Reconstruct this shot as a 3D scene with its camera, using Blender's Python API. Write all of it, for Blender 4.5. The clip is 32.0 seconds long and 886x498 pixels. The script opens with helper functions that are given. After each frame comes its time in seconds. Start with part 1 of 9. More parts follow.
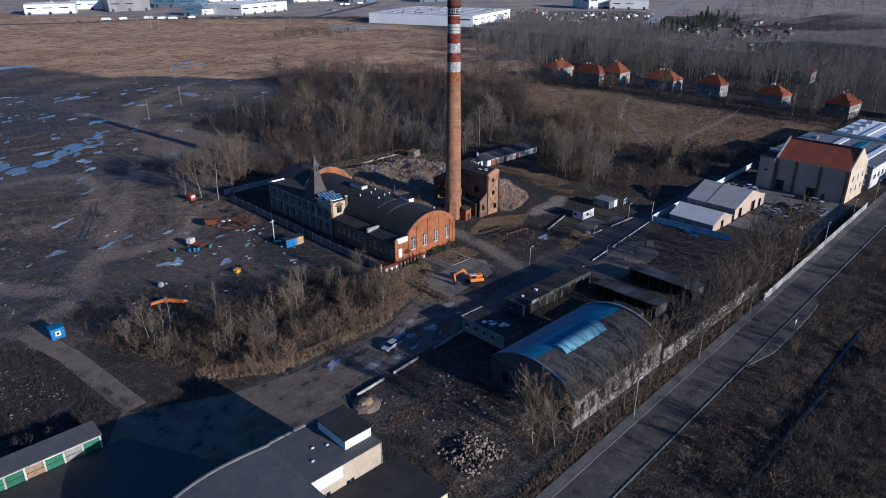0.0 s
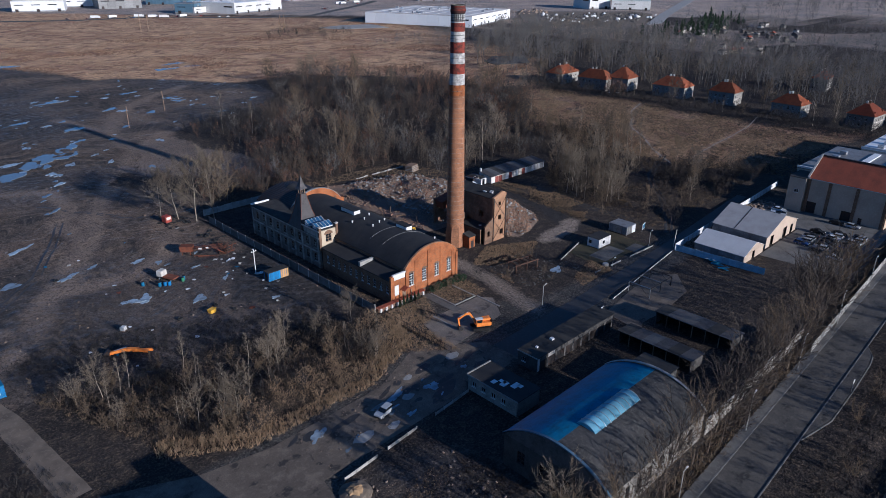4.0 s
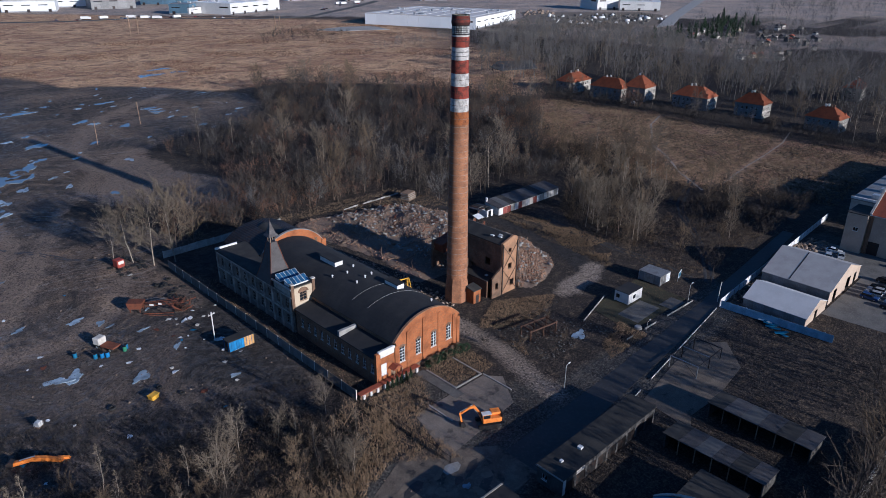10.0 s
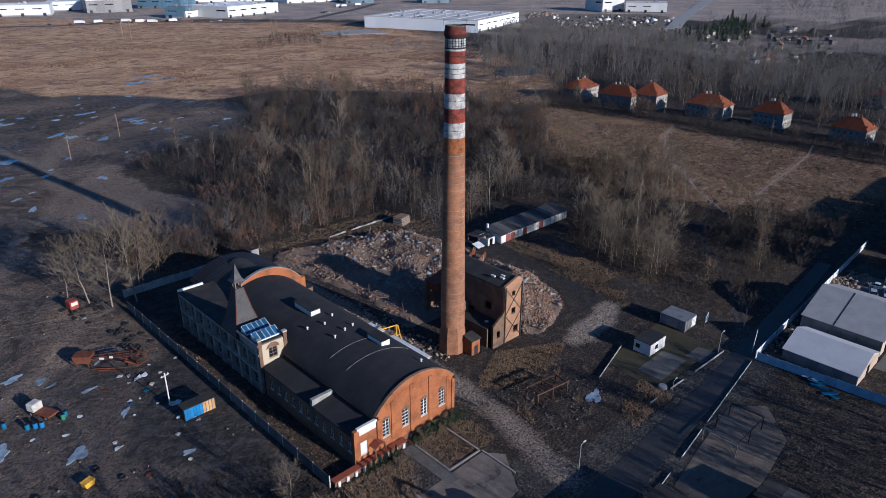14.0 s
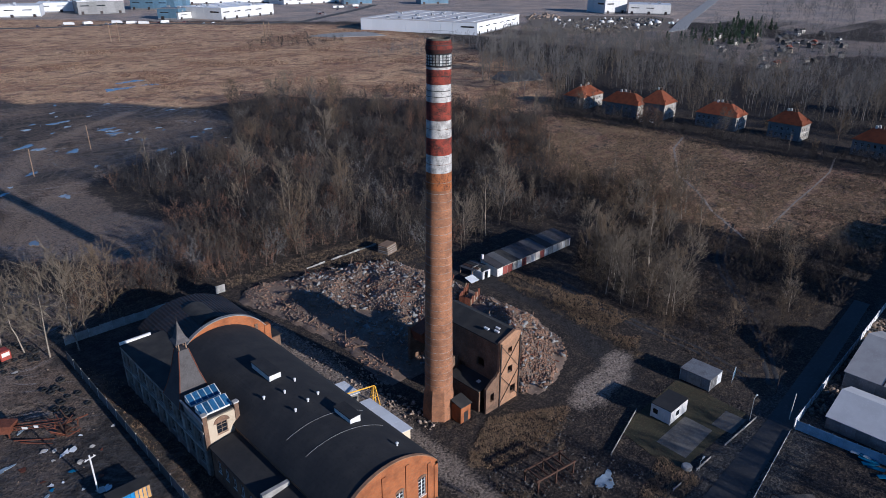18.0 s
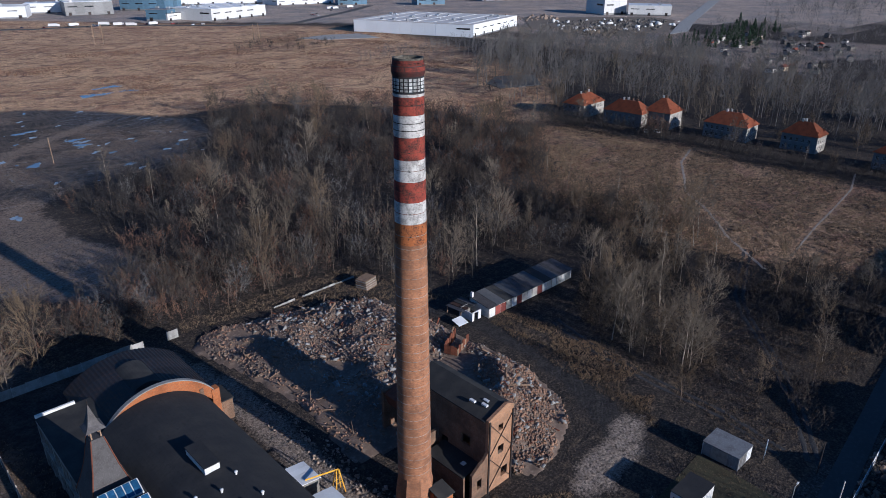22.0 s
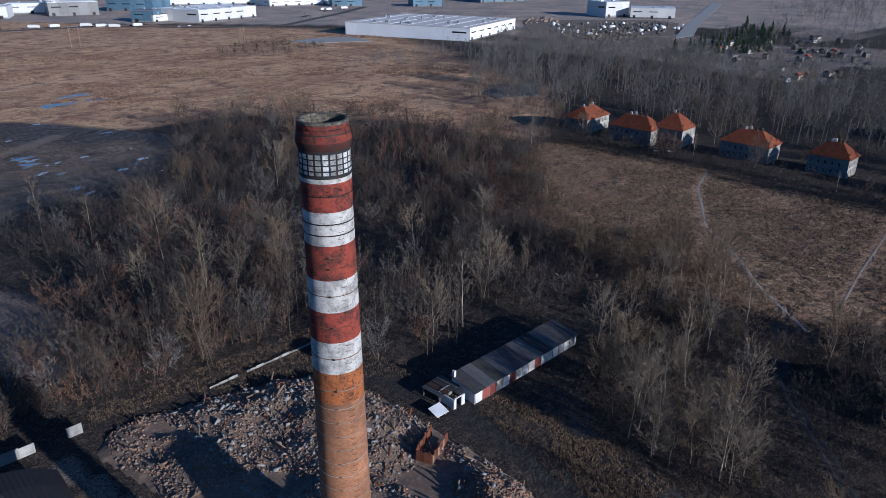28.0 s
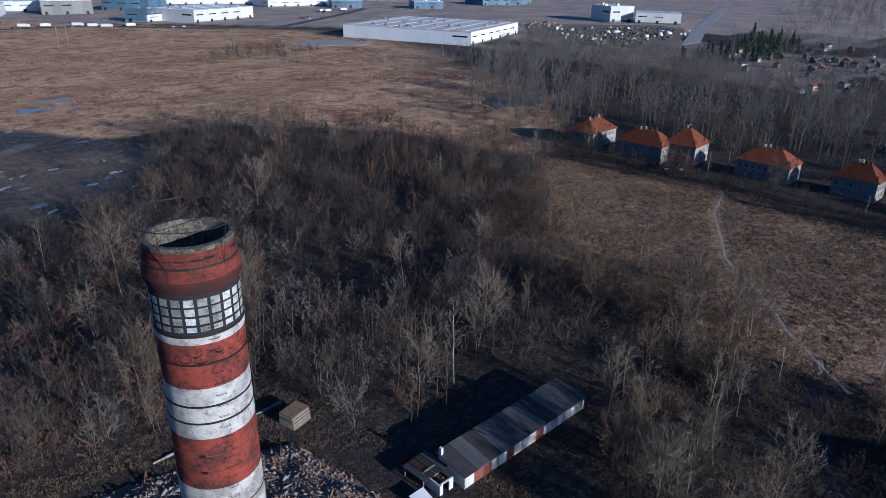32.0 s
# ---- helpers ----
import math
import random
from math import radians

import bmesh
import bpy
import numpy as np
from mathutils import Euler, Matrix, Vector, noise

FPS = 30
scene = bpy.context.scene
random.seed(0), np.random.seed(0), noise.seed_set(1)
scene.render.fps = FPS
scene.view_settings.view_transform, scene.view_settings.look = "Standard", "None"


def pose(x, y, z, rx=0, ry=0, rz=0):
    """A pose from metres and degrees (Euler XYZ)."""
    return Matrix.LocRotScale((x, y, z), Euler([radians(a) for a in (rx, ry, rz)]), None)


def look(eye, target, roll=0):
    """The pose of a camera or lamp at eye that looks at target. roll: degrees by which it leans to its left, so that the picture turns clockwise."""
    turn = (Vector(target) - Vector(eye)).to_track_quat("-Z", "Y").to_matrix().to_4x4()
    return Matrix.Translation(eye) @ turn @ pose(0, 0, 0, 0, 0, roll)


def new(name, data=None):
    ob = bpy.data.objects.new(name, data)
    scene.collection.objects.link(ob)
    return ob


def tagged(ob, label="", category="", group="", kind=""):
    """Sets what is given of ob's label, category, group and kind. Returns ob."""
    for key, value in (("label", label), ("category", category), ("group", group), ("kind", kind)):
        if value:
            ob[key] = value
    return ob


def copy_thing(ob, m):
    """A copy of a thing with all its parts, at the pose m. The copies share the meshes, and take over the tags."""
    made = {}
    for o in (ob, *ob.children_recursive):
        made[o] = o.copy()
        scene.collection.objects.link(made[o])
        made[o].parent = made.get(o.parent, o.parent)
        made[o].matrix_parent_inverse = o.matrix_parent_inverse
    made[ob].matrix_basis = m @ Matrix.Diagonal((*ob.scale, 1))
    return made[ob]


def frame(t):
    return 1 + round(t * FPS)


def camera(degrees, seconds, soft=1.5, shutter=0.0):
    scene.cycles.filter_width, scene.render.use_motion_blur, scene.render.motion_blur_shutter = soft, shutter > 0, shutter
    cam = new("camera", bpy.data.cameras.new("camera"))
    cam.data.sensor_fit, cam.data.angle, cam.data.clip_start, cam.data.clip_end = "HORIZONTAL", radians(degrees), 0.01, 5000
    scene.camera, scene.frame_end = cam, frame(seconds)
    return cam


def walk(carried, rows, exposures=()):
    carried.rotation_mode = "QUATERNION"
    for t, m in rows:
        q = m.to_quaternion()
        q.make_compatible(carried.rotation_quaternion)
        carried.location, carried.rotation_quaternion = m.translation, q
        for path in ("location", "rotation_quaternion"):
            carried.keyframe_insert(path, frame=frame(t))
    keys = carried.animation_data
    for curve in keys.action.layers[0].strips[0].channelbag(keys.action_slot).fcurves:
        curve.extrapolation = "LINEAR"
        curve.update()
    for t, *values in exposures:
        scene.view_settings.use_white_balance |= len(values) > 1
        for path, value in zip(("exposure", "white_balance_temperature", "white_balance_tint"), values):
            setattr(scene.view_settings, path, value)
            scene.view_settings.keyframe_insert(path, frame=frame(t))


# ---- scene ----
cam = camera(66.0, 32.0, soft=0.6)
PATH = [
    (0.0, -0.000, 0.000, 80.754, 66.850, 0.055, -43.864),
    (3.0, 11.599, 13.917, 81.020, 66.733, -0.255, -44.041),
    (6.0, 23.996, 27.128, 81.113, 66.691, -0.341, -44.061),
    (9.0, 37.031, 39.728, 81.069, 66.635, -0.369, -43.862),
    (13.0, 55.134, 55.745, 80.862, 66.732, -0.139, -43.578),
    (17.0, 73.717, 71.074, 80.566, 66.763, -0.131, -43.454),
    (19.0, 83.072, 78.551, 80.411, 66.823, -0.197, -43.482),
    (21.0, 92.407, 85.942, 80.266, 66.805, -0.166, -43.616),
    (23.0, 101.674, 93.273, 80.142, 66.792, -0.200, -43.577),
    (25.0, 110.828, 100.575, 80.051, 66.779, -0.235, -43.669),
    (28.0, 124.244, 111.533, 79.997, 66.828, -0.402, -43.611),
    (30.0, 132.908, 118.883, 80.033, 66.916, -0.729, -43.574),
    (32.0, 141.295, 126.303, 80.139, 66.943, -0.974, -43.363),
]
walk(cam, [(t, pose(x, y, z, rx, ry, rz)) for t, x, y, z, rx, ry, rz in PATH], exposures=[(0.0, 0.38, 4580, 9), (16.0, 0.42, 4640, 9), (25.0, 0.37, 4560, 8), (32.0, 0.3, 4400, 7)])
# ---- light: a low winter sun from the south, clear sky ----
SUN_EL, SUN_AZ = 15.3, (0.13, -0.99)
world = bpy.data.worlds.new("sky")
scene.world = world
world.use_nodes = True
wn = world.node_tree
bgn = wn.nodes["Background"]
sky = wn.nodes.new("ShaderNodeTexSky")
sky.sky_type, sky.sun_disc = "NISHITA", False
sky.sun_elevation = radians(SUN_EL)
sky.sun_rotation = math.atan2(SUN_AZ[0], SUN_AZ[1])
sky.air_density, sky.dust_density, sky.ozone_density = 1.0, 0.5, 5.0
wn.links.new(sky.outputs[0], bgn.inputs[0])
bgn.inputs[1].default_value = 0.061
sun = new("sun", bpy.data.lights.new("sun", "SUN"))
sun.data.energy, sun.data.angle, sun.data.color = 5.0, radians(0.6), (1.0, 0.77, 0.54)
sun.matrix_world = look((SUN_AZ[0] * 300, SUN_AZ[1] * 300, 300 * math.tan(radians(SUN_EL))), (0, 0, 0))

# ---- materials ----
MATS = {}


def nodes_of(name, rough, metal=0.0, spec=0.3):
    m = bpy.data.materials.new(name)
    m.use_nodes = True
    nt = m.node_tree
    b = nt.nodes["Principled BSDF"]
    b.inputs["Roughness"].default_value = rough
    b.inputs["Metallic"].default_value = metal
    b.inputs["Specular IOR Level"].default_value = spec
    MATS[name] = m
    return m, nt, b


def noise_node(nt, vec, scale, detail=4.0, rough=0.6):
    n = nt.nodes.new("ShaderNodeTexNoise")
    n.inputs["Scale"].default_value = scale
    n.inputs["Detail"].default_value = detail
    n.inputs["Roughness"].default_value = rough
    nt.links.new(vec, n.inputs["Vector"])
    return n.outputs["Fac"]


def ramp_node(nt, fac, lo, hi):
    r = nt.nodes.new("ShaderNodeMapRange")
    r.inputs["From Min"].default_value, r.inputs["From Max"].default_value = lo, hi
    nt.links.new(fac, r.inputs["Value"])
    return r.outputs["Result"]


def mix_node(nt, fac, a, b, kind="MIX"):
    x = nt.nodes.new("ShaderNodeMix")
    x.data_type, x.blend_type = "RGBA", kind
    for sock, v in ((x.inputs[0], fac), (x.inputs[6], a), (x.inputs[7], b)):
        if isinstance(v, (int, float)):
            sock.default_value = v
        elif isinstance(v, tuple):
            sock.default_value = (*v[:3], 1)
        else:
            nt.links.new(v, sock)
    return x.outputs[2]


def math_node(nt, op, a, b=None):
    x = nt.nodes.new("ShaderNodeMath")
    x.operation = op
    for k, v in enumerate((a, b)):
        if v is None:
            continue
        if isinstance(v, (int, float)):
            x.inputs[k].default_value = v
        else:
            nt.links.new(v, x.inputs[k])
    return x.outputs[0]


def bump_node(nt, b, height, strength, dist=0.05):
    n = nt.nodes.new("ShaderNodeBump")
    n.inputs["Strength"].default_value = strength
    n.inputs["Distance"].default_value = dist
    nt.links.new(height, n.inputs["Height"])
    nt.links.new(n.outputs[0], b.inputs["Normal"])


def worn(name, base, dark, light=None, big=0.3, small=4.0, rough=0.85, metal=0.0, bump=0.3, amount=0.7, rnd=0.25, world_space=False, spec=0.3):
    """Paint, plaster, stone or soil: a base colour with stains at two scales and fine relief."""
    m, nt, b = nodes_of(name, rough, metal, spec)
    if world_space:
        vec = nt.nodes.new("ShaderNodeNewGeometry").outputs["Position"]
    else:
        vec = nt.nodes.new("ShaderNodeTexCoord").outputs["Object"]
    n1 = noise_node(nt, vec, big, 5)
    n2 = noise_node(nt, vec, small, 4)
    f1 = math_node(nt, "MULTIPLY", ramp_node(nt, n1, 0.42, 0.66), amount)
    c = mix_node(nt, f1, base, dark)
    c = mix_node(nt, math_node(nt, "MULTIPLY", ramp_node(nt, n2, 0.5, 0.72), 0.6), c, light or tuple(min(1, v * 1.25) for v in base))
    oi = nt.nodes.new("ShaderNodeObjectInfo").outputs["Random"]
    hv = nt.nodes.new("ShaderNodeHueSaturation")
    nt.links.new(c, hv.inputs["Color"])
    mr = nt.nodes.new("ShaderNodeMapRange")
    mr.inputs["To Min"].default_value, mr.inputs["To Max"].default_value = 1 - rnd, 1 + rnd
    nt.links.new(oi, mr.inputs["Value"])
    nt.links.new(mr.outputs[0], hv.inputs["Value"])
    nt.links.new(hv.outputs[0], b.inputs["Base Color"])
    if bump:
        bump_node(nt, b, n2, bump)
    return m


def brickwork(name, c1, c2, mortar, width=0.25, height=0.075, rough=0.9, dirt=(0.05, 0.04, 0.035), dirt_amount=0.6, around=False, patch=0.35):
    """Brick courses at true size, with mixed bricks and soot. around: courses run round a vertical axis."""
    m, nt, b = nodes_of(name, rough, 0.0, 0.2)
    pos = nt.nodes.new("ShaderNodeTexCoord").outputs["Object"]
    sep = nt.nodes.new("ShaderNodeSeparateXYZ")
    nt.links.new(pos, sep.inputs[0])
    comb = nt.nodes.new("ShaderNodeCombineXYZ")
    if around:
        ang = math_node(nt, "MULTIPLY", math_node(nt, "ARCTAN2", sep.outputs[1], sep.outputs[0]), 2.2)
        nt.links.new(ang, comb.inputs[0])
    else:
        nt.links.new(math_node(nt, "ADD", sep.outputs[0], sep.outputs[1]), comb.inputs[0])
    nt.links.new(sep.outputs[2], comb.inputs[1])
    br = nt.nodes.new("ShaderNodeTexBrick")
    nt.links.new(comb.outputs[0], br.inputs["Vector"])
    br.inputs["Scale"].default_value = 1.0
    br.inputs["Brick Width"].default_value, br.inputs["Row Height"].default_value = width, height
    br.inputs["Mortar Size"].default_value = 0.008
    br.inputs["Color1"].default_value, br.inputs["Color2"].default_value, br.inputs["Mortar"].default_value = (*c1, 1), (*c2, 1), (*mortar, 1)
    n1 = noise_node(nt, pos, patch, 7, 0.68)
    n2 = noise_node(nt, pos, 3.0, 4)
    c = mix_node(nt, math_node(nt, "MULTIPLY", ramp_node(nt, n1, 0.43, 0.64), dirt_amount), br.outputs["Color"], dirt)
    c = mix_node(nt, math_node(nt, "MULTIPLY", ramp_node(nt, n2, 0.45, 0.7), 0.35), c, tuple(v * 0.55 for v in c1))
    if patch > 0.5:
        n3 = noise_node(nt, pos, 4.5, 6, 0.7)
        c = mix_node(nt, math_node(nt, "MULTIPLY", math_node(nt, "MULTIPLY", ramp_node(nt, n3, 0.5, 0.6), ramp_node(nt, n1, 0.4, 0.52)), 0.8), c, dirt)
    nt.links.new(c, b.inputs["Base Color"])
    bump_node(nt, b, math_node(nt, "ADD", math_node(nt, "MULTIPLY", br.outputs["Fac"], -0.6), n2), 0.4, 0.03)
    return m


worn("chequer_white", (0.58, 0.58, 0.56), (0.06, 0.065, 0.07), (0.68, 0.68, 0.66), big=2.6, small=9, amount=0.75, rnd=0.2, world_space=True)
worn("lining", (0.1, 0.088, 0.068), (0.02, 0.018, 0.016), (0.3, 0.27, 0.21), big=2.6, small=7, amount=1.0, rnd=0, bump=0.6)
worn("grey_felt", (0.078, 0.08, 0.085), (0.11, 0.105, 0.1), (0.05, 0.052, 0.056), big=0.3, small=1.4, rough=0.85, bump=0.3, rnd=0.1)
worn("black_felt", (0.022, 0.022, 0.024), (0.04, 0.038, 0.036), (0.013, 0.013, 0.015), big=0.25, small=2.0, rough=0.9, bump=0.25, rnd=0.1)
worn("old_felt", (0.03, 0.029, 0.028), (0.06, 0.055, 0.048), (0.016, 0.016, 0.017), big=0.4, small=1.6, rough=0.9, bump=0.3, rnd=0.15)
worn("grey_sheet", (0.2, 0.2, 0.2), (0.11, 0.1, 0.095), (0.3, 0.3, 0.3), big=0.5, small=3, rough=0.5, metal=0.2)
worn("white_paint", (0.62, 0.61, 0.59), (0.38, 0.37, 0.35), (0.7, 0.7, 0.68), big=0.7, small=5, rough=0.6, amount=0.5, rnd=0.08)
worn("white_sheet", (0.68, 0.69, 0.7), (0.45, 0.45, 0.45), (0.75, 0.76, 0.78), big=0.25, small=2, rough=0.5, amount=0.5, rnd=0.06)
worn("concrete", (0.3, 0.29, 0.27), (0.15, 0.145, 0.135), (0.38, 0.37, 0.35), big=0.6, small=5)
worn("dark_concrete", (0.13, 0.125, 0.12), (0.06, 0.058, 0.055), (0.19, 0.18, 0.17), big=0.5, small=4)
worn("plaster_cream", (0.5, 0.41, 0.29), (0.3, 0.24, 0.17), (0.58, 0.5, 0.38), big=0.35, small=3, amount=0.6)
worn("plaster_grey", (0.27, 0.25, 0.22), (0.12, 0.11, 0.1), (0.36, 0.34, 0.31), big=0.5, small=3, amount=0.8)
worn("plaster_pale", (0.5, 0.47, 0.42), (0.26, 0.24, 0.21), (0.6, 0.57, 0.52), big=0.5, small=3, amount=0.7)
worn("rust", (0.15, 0.052, 0.028), (0.07, 0.028, 0.018), (0.22, 0.09, 0.048), big=1.0, small=6, rough=0.8, metal=0.2)
worn("dark_rust", (0.075, 0.04, 0.026), (0.035, 0.024, 0.02), (0.12, 0.065, 0.04), big=1.0, small=6, rough=0.85, metal=0.1)
worn("dark_steel", (0.035, 0.035, 0.037), (0.08, 0.045, 0.03), (0.05, 0.05, 0.052), big=1.5, small=8, rough=0.6, metal=0.6)
worn("galvanised", (0.5, 0.51, 0.52), (0.3, 0.3, 0.3), (0.58, 0.59, 0.6), big=1.0, small=8, rough=0.45, metal=0.7)
worn("blue_paint", (0.03, 0.16, 0.38), (0.02, 0.08, 0.18), (0.06, 0.24, 0.5), big=0.8, small=5, rough=0.5)
worn("park_blue", (0.1, 0.17, 0.24), (0.07, 0.11, 0.15), (0.14, 0.22, 0.3), big=0.2, small=2, rough=0.5)
worn("tar", (0.045, 0.043, 0.042), (0.02, 0.02, 0.02), (0.085, 0.08, 0.074), big=0.35, small=2, rough=0.9)
worn("blue_sheet", (0.022, 0.13, 0.25), (0.014, 0.06, 0.11), (0.04, 0.17, 0.3), big=0.5, small=3, rough=0.5)
worn("skylight_pane", (0.16, 0.33, 0.43), (0.06, 0.15, 0.21), (0.26, 0.42, 0.5), big=0.5, small=2.0, rough=0.3, bump=0.1, amount=0.9)
worn("yellow_paint", (0.75, 0.42, 0.03), (0.35, 0.18, 0.03), (0.8, 0.5, 0.06), big=1.2, small=6, rough=0.5)
worn("orange_paint", (0.72, 0.22, 0.03), (0.3, 0.09, 0.02), (0.78, 0.3, 0.05), big=1.2, small=6, rough=0.45)
worn("green_paint", (0.04, 0.15, 0.08), (0.025, 0.07, 0.045), (0.06, 0.19, 0.11), big=0.8, small=5, rough=0.55)
worn("red_paint", (0.34, 0.06, 0.04), (0.16, 0.04, 0.03), (0.42, 0.1, 0.07), big=0.9, small=5, rough=0.6)
worn("red_dull", (0.2, 0.05, 0.04), (0.11, 0.035, 0.03), (0.25, 0.08, 0.06), big=0.9, small=5, rough=0.7)
worn("ochre_board", (0.52, 0.3, 0.1), (0.3, 0.17, 0.07), (0.6, 0.38, 0.15), big=0.8, small=5, rough=0.7)
worn("timber", (0.24, 0.16, 0.1), (0.1, 0.07, 0.05), (0.33, 0.24, 0.16), big=1.2, small=7, rough=0.8)
worn("rubber", (0.015, 0.015, 0.016), (0.03, 0.028, 0.025), (0.022, 0.022, 0.022), big=2, small=8, rough=0.8)
worn("dark_glass", (0.012, 0.015, 0.02), (0.02, 0.022, 0.025), (0.01, 0.012, 0.016), big=1, small=3, rough=0.12, bump=0, spec=0.6)
worn("blue_glass", (0.03, 0.09, 0.19), (0.02, 0.05, 0.1), (0.06, 0.16, 0.3), big=0.6, small=2, rough=0.2, bump=0, spec=0.7)
worn("tile_orange", (0.32, 0.1, 0.045), (0.17, 0.06, 0.035), (0.42, 0.15, 0.065), big=0.5, small=4, rough=0.8, bump=0.5, rnd=0.3)
worn("tile_red", (0.26, 0.07, 0.035), (0.16, 0.05, 0.03), (0.33, 0.1, 0.05), big=0.3, small=4, rough=0.8, bump=0.5, rnd=0.05)
worn("slate", (0.07, 0.065, 0.065), (0.035, 0.03, 0.03), (0.11, 0.1, 0.1), big=0.8, small=5, rough=0.7, bump=0.6)
worn("bark_brown", (0.13, 0.1, 0.078), (0.07, 0.055, 0.045), (0.2, 0.16, 0.125), big=0.6, small=4, rough=0.95, bump=0, rnd=0.3)
worn("bark_pale", (0.3, 0.255, 0.2), (0.1, 0.085, 0.07), (0.4, 0.35, 0.28), big=0.9, small=4, rough=0.9, bump=0, rnd=0.2)
# twig_brown and twig_dun are darkened: dense crowns' inner shade put into colour.
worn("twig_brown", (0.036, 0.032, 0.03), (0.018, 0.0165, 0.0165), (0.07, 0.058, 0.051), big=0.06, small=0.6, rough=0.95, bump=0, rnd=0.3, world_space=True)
worn("twig_dun", (0.075, 0.059, 0.046), (0.034, 0.029, 0.025), (0.13, 0.1, 0.077), big=0.13, small=0.8, rough=0.95, bump=0, rnd=0.25, world_space=True)
worn("tent_grey", (0.4, 0.38, 0.36), (0.27, 0.25, 0.235), (0.46, 0.44, 0.42), big=0.25, small=2, rough=0.6, amount=0.6, rnd=0.06)
worn("tent_pale", (0.56, 0.55, 0.54), (0.42, 0.41, 0.4), (0.62, 0.61, 0.6), big=0.25, small=2, rough=0.6, amount=0.5, rnd=0.05)
worn("fence_blue", (0.3, 0.43, 0.55), (0.16, 0.25, 0.34), (0.4, 0.53, 0.64), big=0.6, small=4, rough=0.6, amount=0.7, rnd=0.1)
worn("house_wall_shaded", (0.16, 0.155, 0.15), (0.09, 0.085, 0.082), (0.22, 0.21, 0.2), big=0.4, small=3, amount=0.7)
worn("plaster_beige", (0.42, 0.33, 0.25), (0.3, 0.23, 0.175), (0.5, 0.41, 0.32), big=0.2, small=2, amount=0.6, rnd=0.05)
worn("twig_straw", (0.13, 0.095, 0.06), (0.07, 0.052, 0.036), (0.2, 0.15, 0.095), big=0.05, small=0.8, rough=0.95, bump=0, rnd=0.25, world_space=True)
worn("twig_pale", (0.16, 0.13, 0.095), (0.09, 0.072, 0.055), (0.22, 0.18, 0.135), big=0.05, small=0.8, rough=0.95, bump=0, rnd=0.25, world_space=True)
# Brightened grey: on the far woods it stands in for distance haze.
worn("twig_grey", (0.15, 0.139, 0.13), (0.085, 0.081, 0.079), (0.21, 0.195, 0.182), big=0.03, small=0.5, rough=0.95, bump=0, rnd=0.2, world_space=True)
worn("twig_gold", (0.35, 0.235, 0.125), (0.2, 0.13, 0.07), (0.43, 0.31, 0.175), big=0.08, small=0.8, rough=0.95, bump=0, rnd=0.2, world_space=True)
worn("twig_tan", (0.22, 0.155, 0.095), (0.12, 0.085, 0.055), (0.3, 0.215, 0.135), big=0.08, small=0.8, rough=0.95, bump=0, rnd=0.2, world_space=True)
worn("twig_red", (0.15, 0.085, 0.055), (0.09, 0.055, 0.04), (0.21, 0.13, 0.085), big=0.05, small=0.8, rough=0.95, bump=0, rnd=0.2, world_space=True)
worn("evergreen", (0.03, 0.05, 0.025), (0.018, 0.03, 0.016), (0.05, 0.075, 0.035), big=0.6, small=4, rough=0.9, bump=0)
worn("rubble_grey", (0.25, 0.185, 0.135), (0.09, 0.072, 0.058), (0.44, 0.37, 0.31), big=0.3, small=2, rnd=0.3, world_space=True)
worn("rubble_brick", (0.31, 0.185, 0.118), (0.12, 0.07, 0.046), (0.42, 0.285, 0.19), big=0.3, small=2, rnd=0.3, world_space=True)
worn("plaster_soot", (0.13, 0.118, 0.104), (0.055, 0.05, 0.046), (0.2, 0.185, 0.165), big=0.5, small=3, amount=0.85)
# Darker copy of plaster_soot for walls in shade.
worn("plaster_shaded", (0.075, 0.07, 0.066), (0.03, 0.029, 0.029), (0.12, 0.11, 0.1), big=0.5, small=3, amount=0.85)
worn("soot_trim", (0.29, 0.27, 0.235), (0.09, 0.083, 0.075), (0.28, 0.26, 0.23), big=0.5, small=3, amount=0.85)
# Serves wet ground, and painted shade on the yard and works road.
worn("wet_shaded_asphalt", (0.042, 0.04, 0.039), (0.024, 0.023, 0.023), (0.085, 0.078, 0.07), big=0.15, small=1.2, rough=0.55, bump=0.3, rnd=0.0, world_space=True)
worn("cinder", (0.042, 0.041, 0.042), (0.018, 0.018, 0.02), (0.11, 0.1, 0.092), big=0.5, small=1.8, rough=0.9, bump=0.7, rnd=0.0, world_space=True)
worn("hardcore", (0.17, 0.135, 0.1), (0.08, 0.065, 0.05), (0.26, 0.215, 0.165), big=0.35, small=1.4, rough=0.95, bump=0.6, rnd=0.0, world_space=True)
worn("gravel_pale", (0.27, 0.225, 0.18), (0.17, 0.14, 0.11), (0.34, 0.29, 0.235), big=0.3, small=1.6, rough=0.95, bump=0.6, rnd=0.0, world_space=True)


